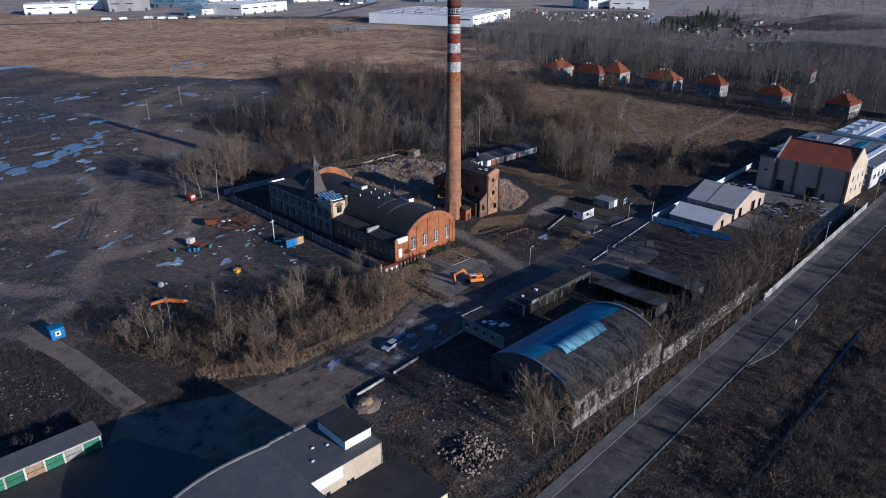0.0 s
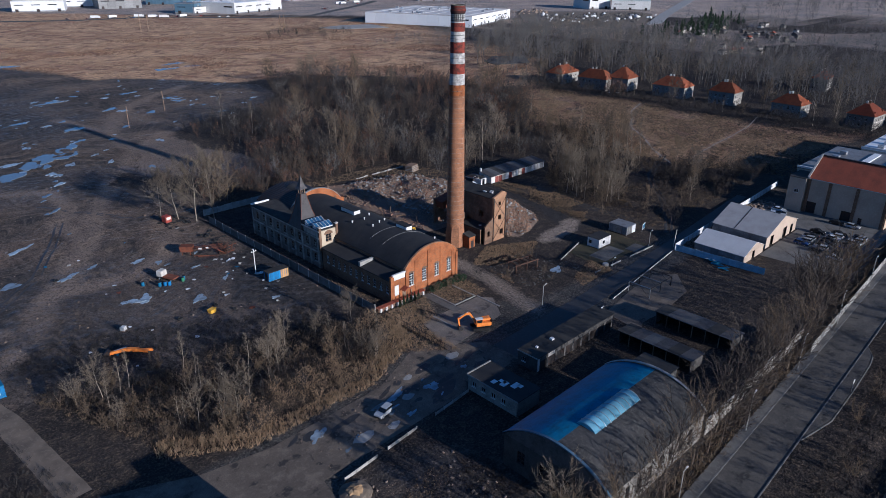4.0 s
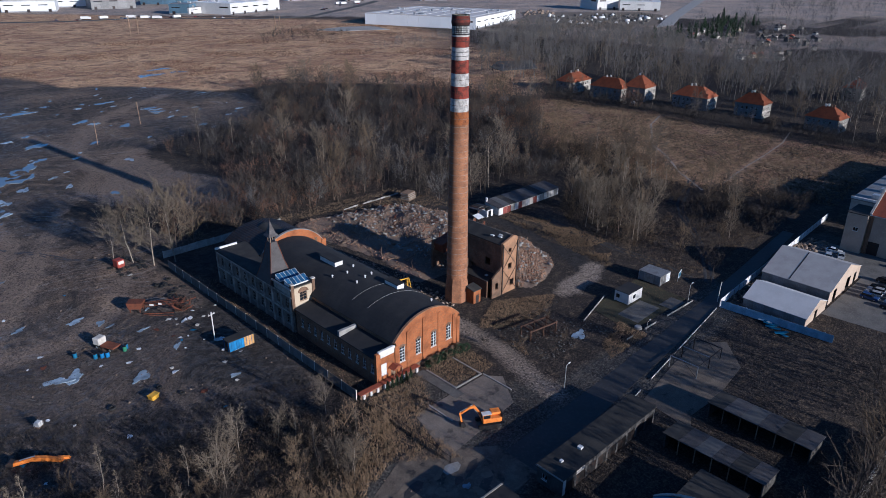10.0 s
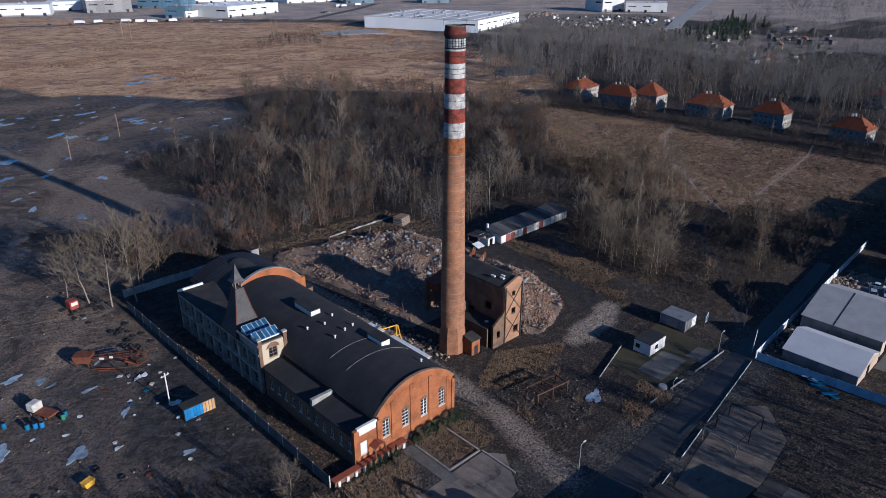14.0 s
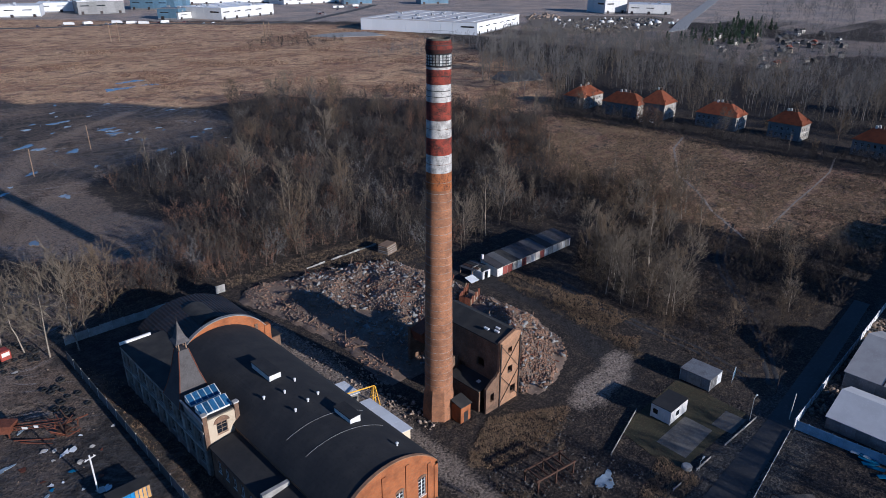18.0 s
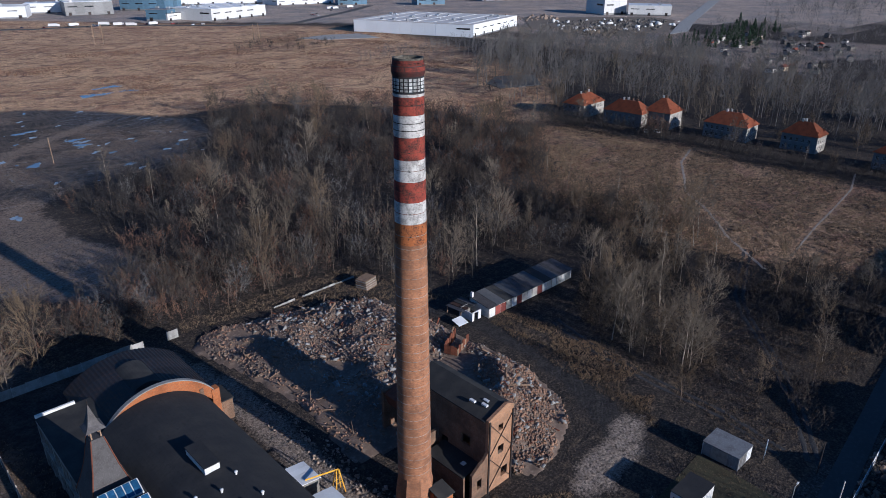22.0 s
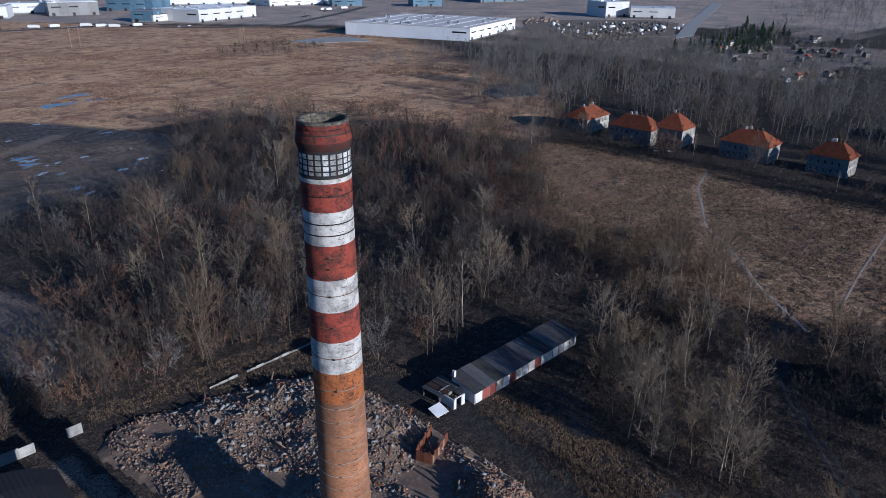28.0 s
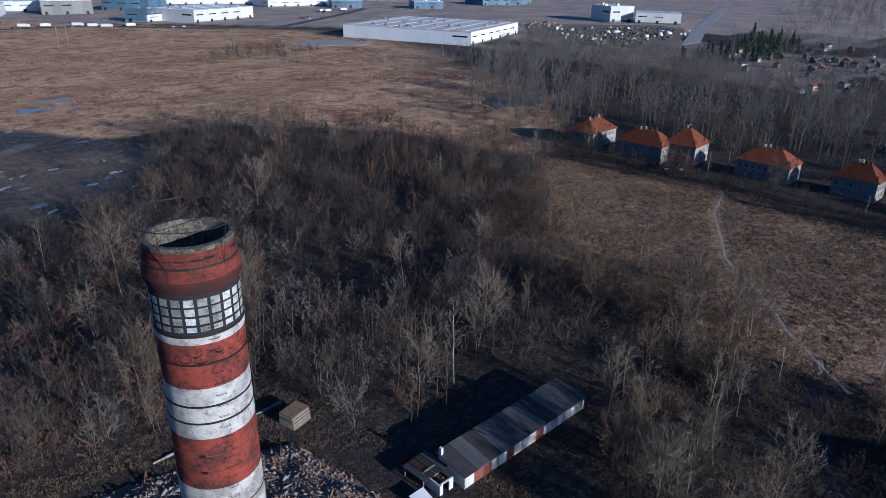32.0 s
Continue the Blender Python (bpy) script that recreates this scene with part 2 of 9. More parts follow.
def pavement_like(name, base, patch, light, wet):
    """Old road surface: plates, repairs, grit and damp spots at several sizes."""
    m, nt, b = nodes_of(name, 0.85, 0.0, 0.3)
    pos = nt.nodes.new("ShaderNodeNewGeometry").outputs["Position"]
    n0, n1, n2, n3 = (noise_node(nt, pos, s, 5) for s in (0.07, 0.28, 1.3, 6.0))
    vo = nt.nodes.new("ShaderNodeTexVoronoi")
    vo.inputs["Scale"].default_value = 0.16
    nt.links.new(pos, vo.inputs["Vector"])
    c = mix_node(nt, ramp_node(nt, n0, 0.42, 0.6), base, patch)
    c = mix_node(nt, math_node(nt, "MULTIPLY", vo.outputs["Color"], 0.35), c, light)
    c = mix_node(nt, math_node(nt, "MULTIPLY", ramp_node(nt, n1, 0.53, 0.63), 0.7), c, light)
    c = mix_node(nt, math_node(nt, "MULTIPLY", ramp_node(nt, n1, 0.43, 0.36), 0.85), c, wet)
    c = mix_node(nt, math_node(nt, "MULTIPLY", ramp_node(nt, n2, 0.52, 0.66), 0.55), c, light)
    c = mix_node(nt, math_node(nt, "MULTIPLY", ramp_node(nt, n3, 0.55, 0.4), 0.4), c, wet)
    nt.links.new(c, b.inputs["Base Color"])
    bump_node(nt, b, math_node(nt, "ADD", n2, n3), 0.5, 0.06)


pavement_like("asphalt", (0.055, 0.052, 0.049), (0.085, 0.078, 0.07), (0.13, 0.117, 0.1), (0.025, 0.024, 0.024))
pavement_like("yard_asphalt", (0.095, 0.077, 0.06), (0.13, 0.105, 0.08), (0.21, 0.17, 0.128), (0.03, 0.028, 0.027))
pavement_like("old_slab", (0.15, 0.128, 0.106), (0.19, 0.16, 0.13), (0.25, 0.21, 0.17), (0.06, 0.053, 0.047))
worn("paving", (0.125, 0.118, 0.108), (0.06, 0.056, 0.052), (0.18, 0.17, 0.155), big=0.3, small=2.5, rough=0.9, rnd=0.12, world_space=True)
worn("lawn", (0.05, 0.047, 0.026), (0.05, 0.038, 0.022), (0.12, 0.1, 0.055), big=0.5, small=3, rough=0.95, rnd=0.0, world_space=True)
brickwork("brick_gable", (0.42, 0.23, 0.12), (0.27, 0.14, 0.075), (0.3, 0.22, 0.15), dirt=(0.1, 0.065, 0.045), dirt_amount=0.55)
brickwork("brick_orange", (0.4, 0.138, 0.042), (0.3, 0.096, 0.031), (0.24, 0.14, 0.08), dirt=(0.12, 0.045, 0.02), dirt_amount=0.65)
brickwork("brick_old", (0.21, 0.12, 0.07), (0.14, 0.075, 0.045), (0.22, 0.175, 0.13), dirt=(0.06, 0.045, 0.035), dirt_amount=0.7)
brickwork("brick_chimney", (0.41, 0.185, 0.086), (0.25, 0.112, 0.056), (0.21, 0.145, 0.1), dirt=(0.09, 0.05, 0.034), dirt_amount=0.6, around=True)
for nm, c1, c2 in (("band_red", (0.27, 0.058, 0.036), (0.2, 0.042, 0.03)), ("band_maroon", (0.085, 0.028, 0.024), (0.05, 0.02, 0.018)), ("band_crown", (0.2, 0.045, 0.03), (0.13, 0.032, 0.024)), ("band_white", (0.56, 0.54, 0.51), (0.46, 0.44, 0.41)), ("band_orange", (0.36, 0.13, 0.04), (0.29, 0.095, 0.03)), ("band_soot", (0.03, 0.036, 0.04), (0.018, 0.022, 0.026))):
    brickwork(nm, c1, c2, tuple(v * 0.8 for v in c1), dirt=(0.035, 0.024, 0.022) if nm != "band_white" else (0.2, 0.19, 0.18), dirt_amount=0.85 if nm != "band_orange" else 0.5, around=True, patch=0.9)

# still water that mirrors the sky
wm, wt, wb = nodes_of("water", 0.22, 0.0, 0.5)
wb.inputs["Base Color"].default_value = (0.15, 0.175, 0.2, 1)
wv = wt.nodes.new("ShaderNodeTexCoord").outputs["Object"]
bump_node(wt, wb, noise_node(wt, wv, 1.5, 3), 0.08, 0.02)
worn("dark_water", (0.02, 0.025, 0.03), (0.012, 0.014, 0.016), (0.03, 0.036, 0.042), big=0.5, small=2.0, rough=0.15, bump=0.1)
worn("ice", (0.3, 0.36, 0.42), (0.1, 0.12, 0.14), (0.42, 0.48, 0.54), big=0.5, small=2.0, rough=0.3, bump=0.2, amount=0.9)


# ---- building blocks ----
def thing(name, x, y, z=0.0, turn=0.0, label="", category="", group="", kind=""):
    ob = new(name)
    ob.empty_display_size = 0.3
    ob.matrix_basis = pose(x, y, z, 0, 0, turn)
    return tagged(ob, label, category, group, kind)


def part(name, bm, material, parent=None, label="", smooth=False):
    me = bpy.data.meshes.new(name)
    bm.to_mesh(me)
    bm.free()
    me.materials.append(MATS[material])
    if smooth:
        me.polygons.foreach_set("use_smooth", [True] * len(me.polygons))
    ob = new(name, me)
    ob.parent = parent
    if label:
        ob["label"] = label
    return ob


def shared(name, me, parent, m, label=""):
    """An object on a mesh that others use too, at the pose m under its thing."""
    ob = new(name, me)
    ob.parent = parent
    ob.matrix_basis = m
    if label:
        ob["label"] = label
    return ob


def from_arrays(name, verts, faces, material, parent=None):
    """A mesh from numpy arrays; faces all have the same number of corners."""
    me = bpy.data.meshes.new(name)
    nv, nf, k = len(verts), len(faces), faces.shape[1]
    me.vertices.add(nv)
    me.vertices.foreach_set("co", np.asarray(verts, dtype=np.float32).ravel())
    me.loops.add(nf * k)
    me.loops.foreach_set("vertex_index", np.asarray(faces, dtype=np.int32).ravel())
    me.polygons.add(nf)
    me.polygons.foreach_set("loop_start", np.arange(0, nf * k, k, dtype=np.int32))
    me.update(calc_edges=True)
    if material:
        me.materials.append(MATS[material])
    return me


def box(bm, x0, x1, y0, y1, z0, z1, bevel=0.0):
    v = [bm.verts.new(p) for p in ((x0, y0, z0), (x1, y0, z0), (x1, y1, z0), (x0, y1, z0), (x0, y0, z1), (x1, y0, z1), (x1, y1, z1), (x0, y1, z1))]
    fs = [bm.faces.new([v[i] for i in q]) for q in ((3, 2, 1, 0), (4, 5, 6, 7), (0, 1, 5, 4), (1, 2, 6, 5), (2, 3, 7, 6), (3, 0, 4, 7))]
    if bevel:
        es = {e for f in fs for e in f.edges}
        bmesh.ops.bevel(bm, geom=list(es), offset=bevel, segments=1, affect="EDGES")
    return bm


def boxes(*rows, bevel=0.0):
    bm = bmesh.new()
    for r in rows:
        box(bm, *r, bevel=bevel)
    return bm


def prism(bm, pts, axis, a, b):
    """A closed outline pts pushed from a to b along an axis. axis y: pts are (x, z); axis x: (y, z); axis z: (x, y)."""
    def at(p, d):
        return {"y": (p[0], d, p[1]), "x": (d, p[0], p[1]), "z": (p[0], p[1], d)}[axis]
    lo, hi = [bm.verts.new(at(p, a)) for p in pts], [bm.verts.new(at(p, b)) for p in pts]
    n = len(pts)
    bm.faces.new(lo)
    bm.faces.new(hi[::-1])
    for i in range(n):
        bm.faces.new((lo[i], hi[i], hi[(i + 1) % n], lo[(i + 1) % n]))
    bmesh.ops.recalc_face_normals(bm, faces=bm.faces[:])
    return bm


def rod(bm, p, q, r, r2=None, sides=6):
    p, q = Vector(p), Vector(q)
    r2 = r if r2 is None else r2
    d = (q - p).normalized()
    u = d.orthogonal().normalized()
    w = d.cross(u)
    lo, hi = [], []
    for i in range(sides):
        a = 2 * math.pi * i / sides
        o = u * math.cos(a) + w * math.sin(a)
        lo.append(bm.verts.new(p + o * r))
        hi.append(bm.verts.new(q + o * r2))
    bm.faces.new(lo[::-1])
    bm.faces.new(hi)
    for i in range(sides):
        bm.faces.new((lo[i], lo[(i + 1) % sides], hi[(i + 1) % sides], hi[i]))
    return bm


def rods(*rows, sides=6):
    bm = bmesh.new()
    for p, q, r in rows:
        rod(bm, p, q, r, sides=sides)
    return bm


def lathe(bm, prof, n=32, cap=True):
    """Rings (radius, z) turned round the z axis."""
    rings = [[bm.verts.new((r * math.cos(2 * math.pi * i / n), r * math.sin(2 * math.pi * i / n), z)) for i in range(n)] for r, z in prof]
    for a, b in zip(rings, rings[1:]):
        for i in range(n):
            bm.faces.new((a[i], a[(i + 1) % n], b[(i + 1) % n], b[i]))
    if cap:
        bm.faces.new(rings[0][::-1])
        bm.faces.new(rings[-1])
    return bm


def arc(x0, x1, z0, rise, n=16):
    """Points of a circular arch from (x1, z0) over to (x0, z0)."""
    half = (x1 - x0) / 2
    R = (half * half + rise * rise) / (2 * rise)
    a = math.asin(min(1, half / R))
    cx = (x0 + x1) / 2
    return [(cx + R * math.sin(a - 2 * a * i / n), z0 + rise - R + R * math.cos(a - 2 * a * i / n)) for i in range(n + 1)]
# ---- the ground: one sheet to the horizon ----
def inside(poly, X, Y):
    X, Y = np.asarray(X, float), np.asarray(Y, float)
    r = np.zeros(X.shape, bool)
    n = len(poly)
    for i in range(n):
        (x0, y0), (x1, y1) = poly[i], poly[(i + 1) % n]
        c = ((y0 > Y) != (y1 > Y)) & (X < (x1 - x0) * (Y - y0) / ((y1 - y0) or 1e-9) + x0)
        r ^= c
    return r


def waves(X, Y, s, seed):
    """Smooth random relief of about unit height, from sines of mixed directions."""
    rr = np.random.RandomState(seed)
    z = np.zeros(np.shape(X))
    for k in range(7):
        a, f, ph = rr.rand() * 6.28, (0.6 + 1.3 * rr.rand()) / s, rr.rand() * 6.28
        z = z + np.sin((np.cos(a) * X + np.sin(a) * Y) * f + ph + 1.3 * np.sin((np.sin(a) * X - np.cos(a) * Y) * f * 0.7 + ph * 2))
    return z / 4


MUD = [(-300, 165), (22, 172), (46, 150), (75, 146), (107, 137), (107, 228), (97, 285), (140, 335), (168, 362), (215, 362), (250, 425), (262, 446), (255, 471), (234, 497), (212, 521), (188, 540), (131, 650), (-300, 830)]
STRAW = [(-600, 980), (131, 650), (188, 540), (212, 521), (234, 497), (255, 471), (268, 460), (300, 446), (358, 400), (372, 310), (395, 310), (430, 340), (540, 480), (560, 600), (620, 700), (600, 830), (480, 1010), (250, 1260), (-100, 1560), (-600, 1900)]
MEADOW = [(281, 168), (284, 148), (300, 112), (388, 118), (389, 298), (362, 304), (326, 288), (290, 250), (281, 220), (283, 198), (276, 178)]
CLEARING = [(112, 292), (118, 308), (133, 336), (149, 346), (159, 326), (157, 296), (151, 272), (147, 258), (136, 256), (123, 277)]
YARD = [(50, 112), (24, 119), (8, 113), (-30, 113), (-30, 84), (66, 84), (66, 96), (200, 99), (262, 106), (262, 60), (62, 50), (62, 84), (30, 60), (60, 58), (270, 62), (268, 110), (196, 112), (140, 112), (120, 136), (108, 134), (101, 120)]
WASTE = [(54, 58), (90, 54), (92, 80), (86, 92), (66, 96), (58, 84)]
FLATS = [(-40, 140, 40, 140), (104, 206, 100, 232), (90, 290, 55, 135), (395, 460, 100, 330)]


def relief(X, Y):
    X, Y = np.asarray(X, float), np.asarray(Y, float)
    z = 0.28 * waves(X, Y, 14, 3) + 0.16 * waves(X, Y, 4.5, 5)
    flat = np.ones(X.shape)
    for x0, x1, y0, y1 in FLATS:
        d = np.maximum(np.maximum(x0 - X, X - x1), np.maximum(y0 - Y, Y - y1))
        flat = np.minimum(flat, np.clip(d / 12, 0, 1))
    bank = np.exp(-((Y - (31.5 + 0.025 * (X - 108))) / 1.8) ** 2) * np.clip((X - 60) / 20, 0, 1)
    mud = np.clip((Y - 165) / 25, 0, 1) * np.clip((118 - X) / 14, 0, 1) * np.clip((420 - Y) / 60, 0, 1)
    z = z + 0.26 * mud * waves(X, Y, 2.4, 6) + 0.35 * mud * waves(X, Y, 6, 7)
    return (z - 0.2) * flat - 0.02 - 1.1 * bank


def lines(*spans):
    out = []
    for a, b, s in spans:
        out += list(np.arange(a, b, s))
    return np.array(out + [spans[-1][1]])


gx = lines((-2500, -300, 200), (-300, -20, 10), (-20, 290, 2.2), (290, 480, 5), (480, 1000, 20), (1000, 4500, 140))
gy = lines((-2000, -60, 100), (-60, 260, 2.2), (260, 560, 4.5), (560, 1200, 20), (1200, 4500, 140))
GX, GY = np.meshgrid(gx, gy)
WX, WY = GX + 5 * waves(GX, GY, 17, 8) + 13 * waves(GX, GY, 55, 18), GY + 5 * waves(GX, GY, 15, 9) + 13 * waves(GX, GY, 50, 19)
gv = np.stack([GX, GY, relief(GX, GY)], -1).reshape(-1, 3)
nx, ny = len(gx), len(gy)
ii = (np.arange(ny - 1)[:, None] * nx + np.arange(nx - 1)[None, :]).ravel()
gme = from_arrays("ground", gv, np.stack([ii, ii + 1, ii + nx + 1, ii + nx], -1), None)
reg = np.zeros((ny, nx, 4))
reg[..., 0] = np.maximum(inside(MUD, WX, WY), inside(CLEARING, WX, WY)) + 0.6 * inside(WASTE, GX, GY)
reg[..., 1] = inside(STRAW, WX, WY) + 0.49 * inside(MEADOW, WX, WY)
reg[..., 2] = inside(YARD, GX, GY)
reg[..., 3] = np.maximum(0.69 * GX + 0.72 * GY > 1065, 0.55 * (GX > 640) * (waves(GX, GY, 60, 14) > -0.2))
for _ in range(4):
    pad = np.pad(reg[..., :2], ((1, 1), (1, 1), (0, 0)), mode="edge")
    reg[..., :2] = (pad[:-2, 1:-1] + pad[2:, 1:-1] + pad[1:-1, :-2] + pad[1:-1, 2:] + 2 * reg[..., :2]) / 6
att = gme.color_attributes.new("kinds", "FLOAT_COLOR", "POINT")
att.data.foreach_set("color", reg.astype(np.float32).ravel())


def near_line(X, Y, pts):
    """Distance to a line of points."""
    d = np.full(np.shape(X), 1e9)
    for (x0, y0), (x1, y1) in zip(pts, pts[1:]):
        t = np.clip(((X - x0) * (x1 - x0) + (Y - y0) * (y1 - y0)) / ((x1 - x0) ** 2 + (y1 - y0) ** 2), 0, 1)
        d = np.minimum(d, np.hypot(X - x0 - t * (x1 - x0), Y - y0 - t * (y1 - y0)))
    return d


# haul roads worn into the mud, and the damp hollows between them
HAUL = [([(28, 166), (40, 184), (54, 200), (63, 214), (68, 232), (71, 250), (79, 274), (78, 290), (66, 296), (40, 300)], 5.0), ([(68, 226), (84, 262), (104, 292), (124, 330), (128, 372), (118, 420)], 4.5), ([(54, 200), (74, 200), (88, 208), (96, 222)], 4.0), ([(40, 184), (20, 214), (6, 260)], 4.0), ([(124, 330), (150, 352), (190, 366)], 5.0), ([(128, 372), (160, 430), (210, 470)], 6.0)]
wear = np.zeros((ny, nx, 4))
for pts, w in HAUL:
    wear[..., 0] = np.maximum(wear[..., 0], np.clip(1.3 - near_line(GX + 2.5 * waves(GX, GY, 9, 71), GY + 2.5 * waves(GX, GY, 9, 72), pts) / w, 0, 1))
wear[..., 0] = np.maximum(wear[..., 0], 0.75 * inside(CLEARING, WX, WY))
wear[..., 1] = np.clip(0.5 + 0.9 * waves(GX, GY, 26, 73) + 0.35 * waves(GX, GY, 9, 74), 0, 1)
GRAVEL = [(171, 137), (173, 134), (178, 133.6), (188, 134.6), (197.6, 139.2), (198.4, 142), (195.4, 143.6), (186, 141.6), (178, 140.6)]
LANE = [(139, 139), (146.5, 139), (147.6, 166), (149.5, 186), (147.5, 206), (143, 226), (139.5, 226), (142.6, 200), (142.6, 150), (138.6, 141)]
CINDER = [(184, 135), (190, 146), (196, 157), (198.5, 168), (198.5, 190), (195, 208), (186, 225), (195, 228), (203, 211), (206.5, 190), (206, 166), (202, 152), (196, 144), (190, 133)]
FOOT = [(78, 160), (104, 142), (106, 150), (106, 228), (96, 236), (86, 226), (92, 200), (86, 182)]
wear[..., 2] = np.maximum(np.maximum(inside(GRAVEL, GX, GY), 0.8 * inside(LANE, GX, GY)), np.clip(1.25 - near_line(GX, GY, [(142.5, 142), (142.5, 132), (140.5, 124), (138.2, 116), (137.5, 110)]) / 3.4, 0, 0.8))
wear[..., 3] = np.maximum(inside(CINDER, GX, GY), 0.7 * inside(FOOT, WX, WY))
pad = np.pad(wear[..., 2:], ((1, 1), (1, 1), (0, 0)), mode="edge")
wear[..., 2:] = (pad[:-2, 1:-1] + pad[2:, 1:-1] + pad[1:-1, :-2] + pad[1:-1, 2:] + 3 * wear[..., 2:]) / 7
att2 = gme.color_attributes.new("wear", "FLOAT_COLOR", "POINT")
att2.data.foreach_set("color", wear.astype(np.float32).ravel())
gme.polygons.foreach_set("use_smooth", [True] * len(gme.polygons))
gm, gt, gb = nodes_of("soil", 0.95, 0.0, 0.15)
gpos = gt.nodes.new("ShaderNodeNewGeometry").outputs["Position"]
gat = gt.nodes.new("ShaderNodeVertexColor")
gat.layer_name = "kinds"
gsep = gt.nodes.new("ShaderNodeSeparateColor")
gt.links.new(gat.outputs["Color"], gsep.inputs[0])
na, nb, nc, nd, ne = (noise_node(gt, gpos, s, 6, 0.65) for s in (0.018, 0.09, 0.5, 2.2, 1.1))
stretch = gt.nodes.new("ShaderNodeMapping")
stretch.inputs["Rotation"].default_value = (0, 0, radians(35))
warp = gt.nodes.new("ShaderNodeTexNoise")
warp.inputs["Scale"].default_value = 0.02
gt.links.new(gpos, warp.inputs["Vector"])
wadd = gt.nodes.new("ShaderNodeVectorMath")
wadd.operation = "MULTIPLY_ADD"
gt.links.new(warp.outputs["Color"], wadd.inputs[0])
wadd.inputs[1].default_value = (70, 70, 0)
gt.links.new(gpos, wadd.inputs[2])
stretch.inputs["Scale"].default_value = (0.03, 0.22, 1)
gt.links.new(wadd.outputs[0], stretch.inputs["Vector"])
ns = noise_node(gt, stretch.outputs[0], 1.0, 6)
# Wood floor is near-black: shade between dense twigs is put into the soil colour.
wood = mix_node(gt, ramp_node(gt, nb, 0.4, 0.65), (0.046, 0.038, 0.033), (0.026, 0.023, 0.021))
wood = mix_node(gt, ramp_node(gt, nc, 0.5, 0.7), wood, (0.11, 0.083, 0.058))
wood = mix_node(gt, math_node(gt, "MULTIPLY", ramp_node(gt, nd, 0.52, 0.68), 0.45), wood, (0.14, 0.105, 0.07))
mudc = mix_node(gt, ramp_node(gt, nb, 0.38, 0.66), (0.082, 0.066, 0.055), (0.036, 0.033, 0.032))
mudc = mix_node(gt, math_node(gt, "MULTIPLY", ramp_node(gt, na, 0.47, 0.6), 0.8), mudc, (0.2, 0.142, 0.1))
mudc = mix_node(gt, math_node(gt, "MULTIPLY", ramp_node(gt, ns, 0.5, 0.64), 0.7), mudc, (0.2, 0.15, 0.108))
mudc = mix_node(gt, math_node(gt, "MULTIPLY", ramp_node(gt, nc, 0.54, 0.68), 0.5), mudc, (0.15, 0.122, 0.096))
mudc = mix_node(gt, math_node(gt, "MULTIPLY", ramp_node(gt, nd, 0.58, 0.72), 0.35), mudc, (0.22, 0.19, 0.16))
mudc = mix_node(gt, math_node(gt, "MULTIPLY", ramp_node(gt, nd, 0.44, 0.34), 0.4), mudc, (0.03, 0.027, 0.025))
nst = noise_node(gt, stretch.outputs[0], 3.0, 6, 0.7)
mudc = mix_node(gt, math_node(gt, "MULTIPLY", math_node(gt, "MULTIPLY", ramp_node(gt, nst, 0.55, 0.66), ramp_node(gt, na, 0.44, 0.56)), 0.8), mudc, (0.27, 0.25, 0.235))
mudc = mix_node(gt, math_node(gt, "MULTIPLY", math_node(gt, "MULTIPLY", ramp_node(gt, nst, 0.47, 0.38), ramp_node(gt, nb, 0.42, 0.58)), 0.8), mudc, (0.03, 0.028, 0.029))
gwe = gt.nodes.new("ShaderNodeVertexColor")
gwe.layer_name = "wear"
gws = gt.nodes.new("ShaderNodeSeparateColor")
gt.links.new(gwe.outputs["Color"], gws.inputs[0])
mudc = mix_node(gt, math_node(gt, "MULTIPLY", gws.outputs[1], 0.5), mudc, (0.036, 0.033, 0.032))
ruts = gt.nodes.new("ShaderNodeTexWave")
ruts.inputs["Scale"].default_value, ruts.inputs["Distortion"].default_value, ruts.inputs["Detail"].default_value, ruts.inputs["Detail Scale"].default_value = 0.07, 22.0, 5.0, 0.5
gt.links.new(gpos, ruts.inputs["Vector"])
mudc = mix_node(gt, math_node(gt, "MULTIPLY", math_node(gt, "MULTIPLY", ramp_node(gt, ruts.outputs["Fac"], 0.72, 0.95), ramp_node(gt, nb, 0.46, 0.6)), 0.5), mudc, (0.17, 0.135, 0.107))
mudc = mix_node(gt, math_node(gt, "MULTIPLY", math_node(gt, "MULTIPLY", ramp_node(gt, ruts.outputs["Fac"], 0.25, 0.05), ramp_node(gt, nb, 0.45, 0.6)), 0.4), mudc, (0.03, 0.028, 0.027))
mudc = mix_node(gt, math_node(gt, "MULTIPLY", ramp_node(gt, math_node(gt, "ADD", gws.outputs[0], math_node(gt, "MULTIPLY", math_node(gt, "SUBTRACT", nc, 0.5), 1.4)), 0.3, 0.9), 0.8), mudc, (0.21, 0.16, 0.122))
straw = mix_node(gt, ramp_node(gt, na, 0.44, 0.56), (0.6, 0.37, 0.2), (0.36, 0.19, 0.105))
straw = mix_node(gt, math_node(gt, "MULTIPLY", ramp_node(gt, ns, 0.45, 0.62), 0.75), straw, (0.7, 0.47, 0.25))
straw = mix_node(gt, math_node(gt, "MULTIPLY", ramp_node(gt, nb, 0.52, 0.6), 0.85), straw, (0.17, 0.09, 0.065))
nstr = noise_node(gt, stretch.outputs[0], 4.0, 5)
straw = mix_node(gt, math_node(gt, "MULTIPLY", ramp_node(gt, nstr, 0.52, 0.64), 0.8), straw, (0.13, 0.08, 0.058))
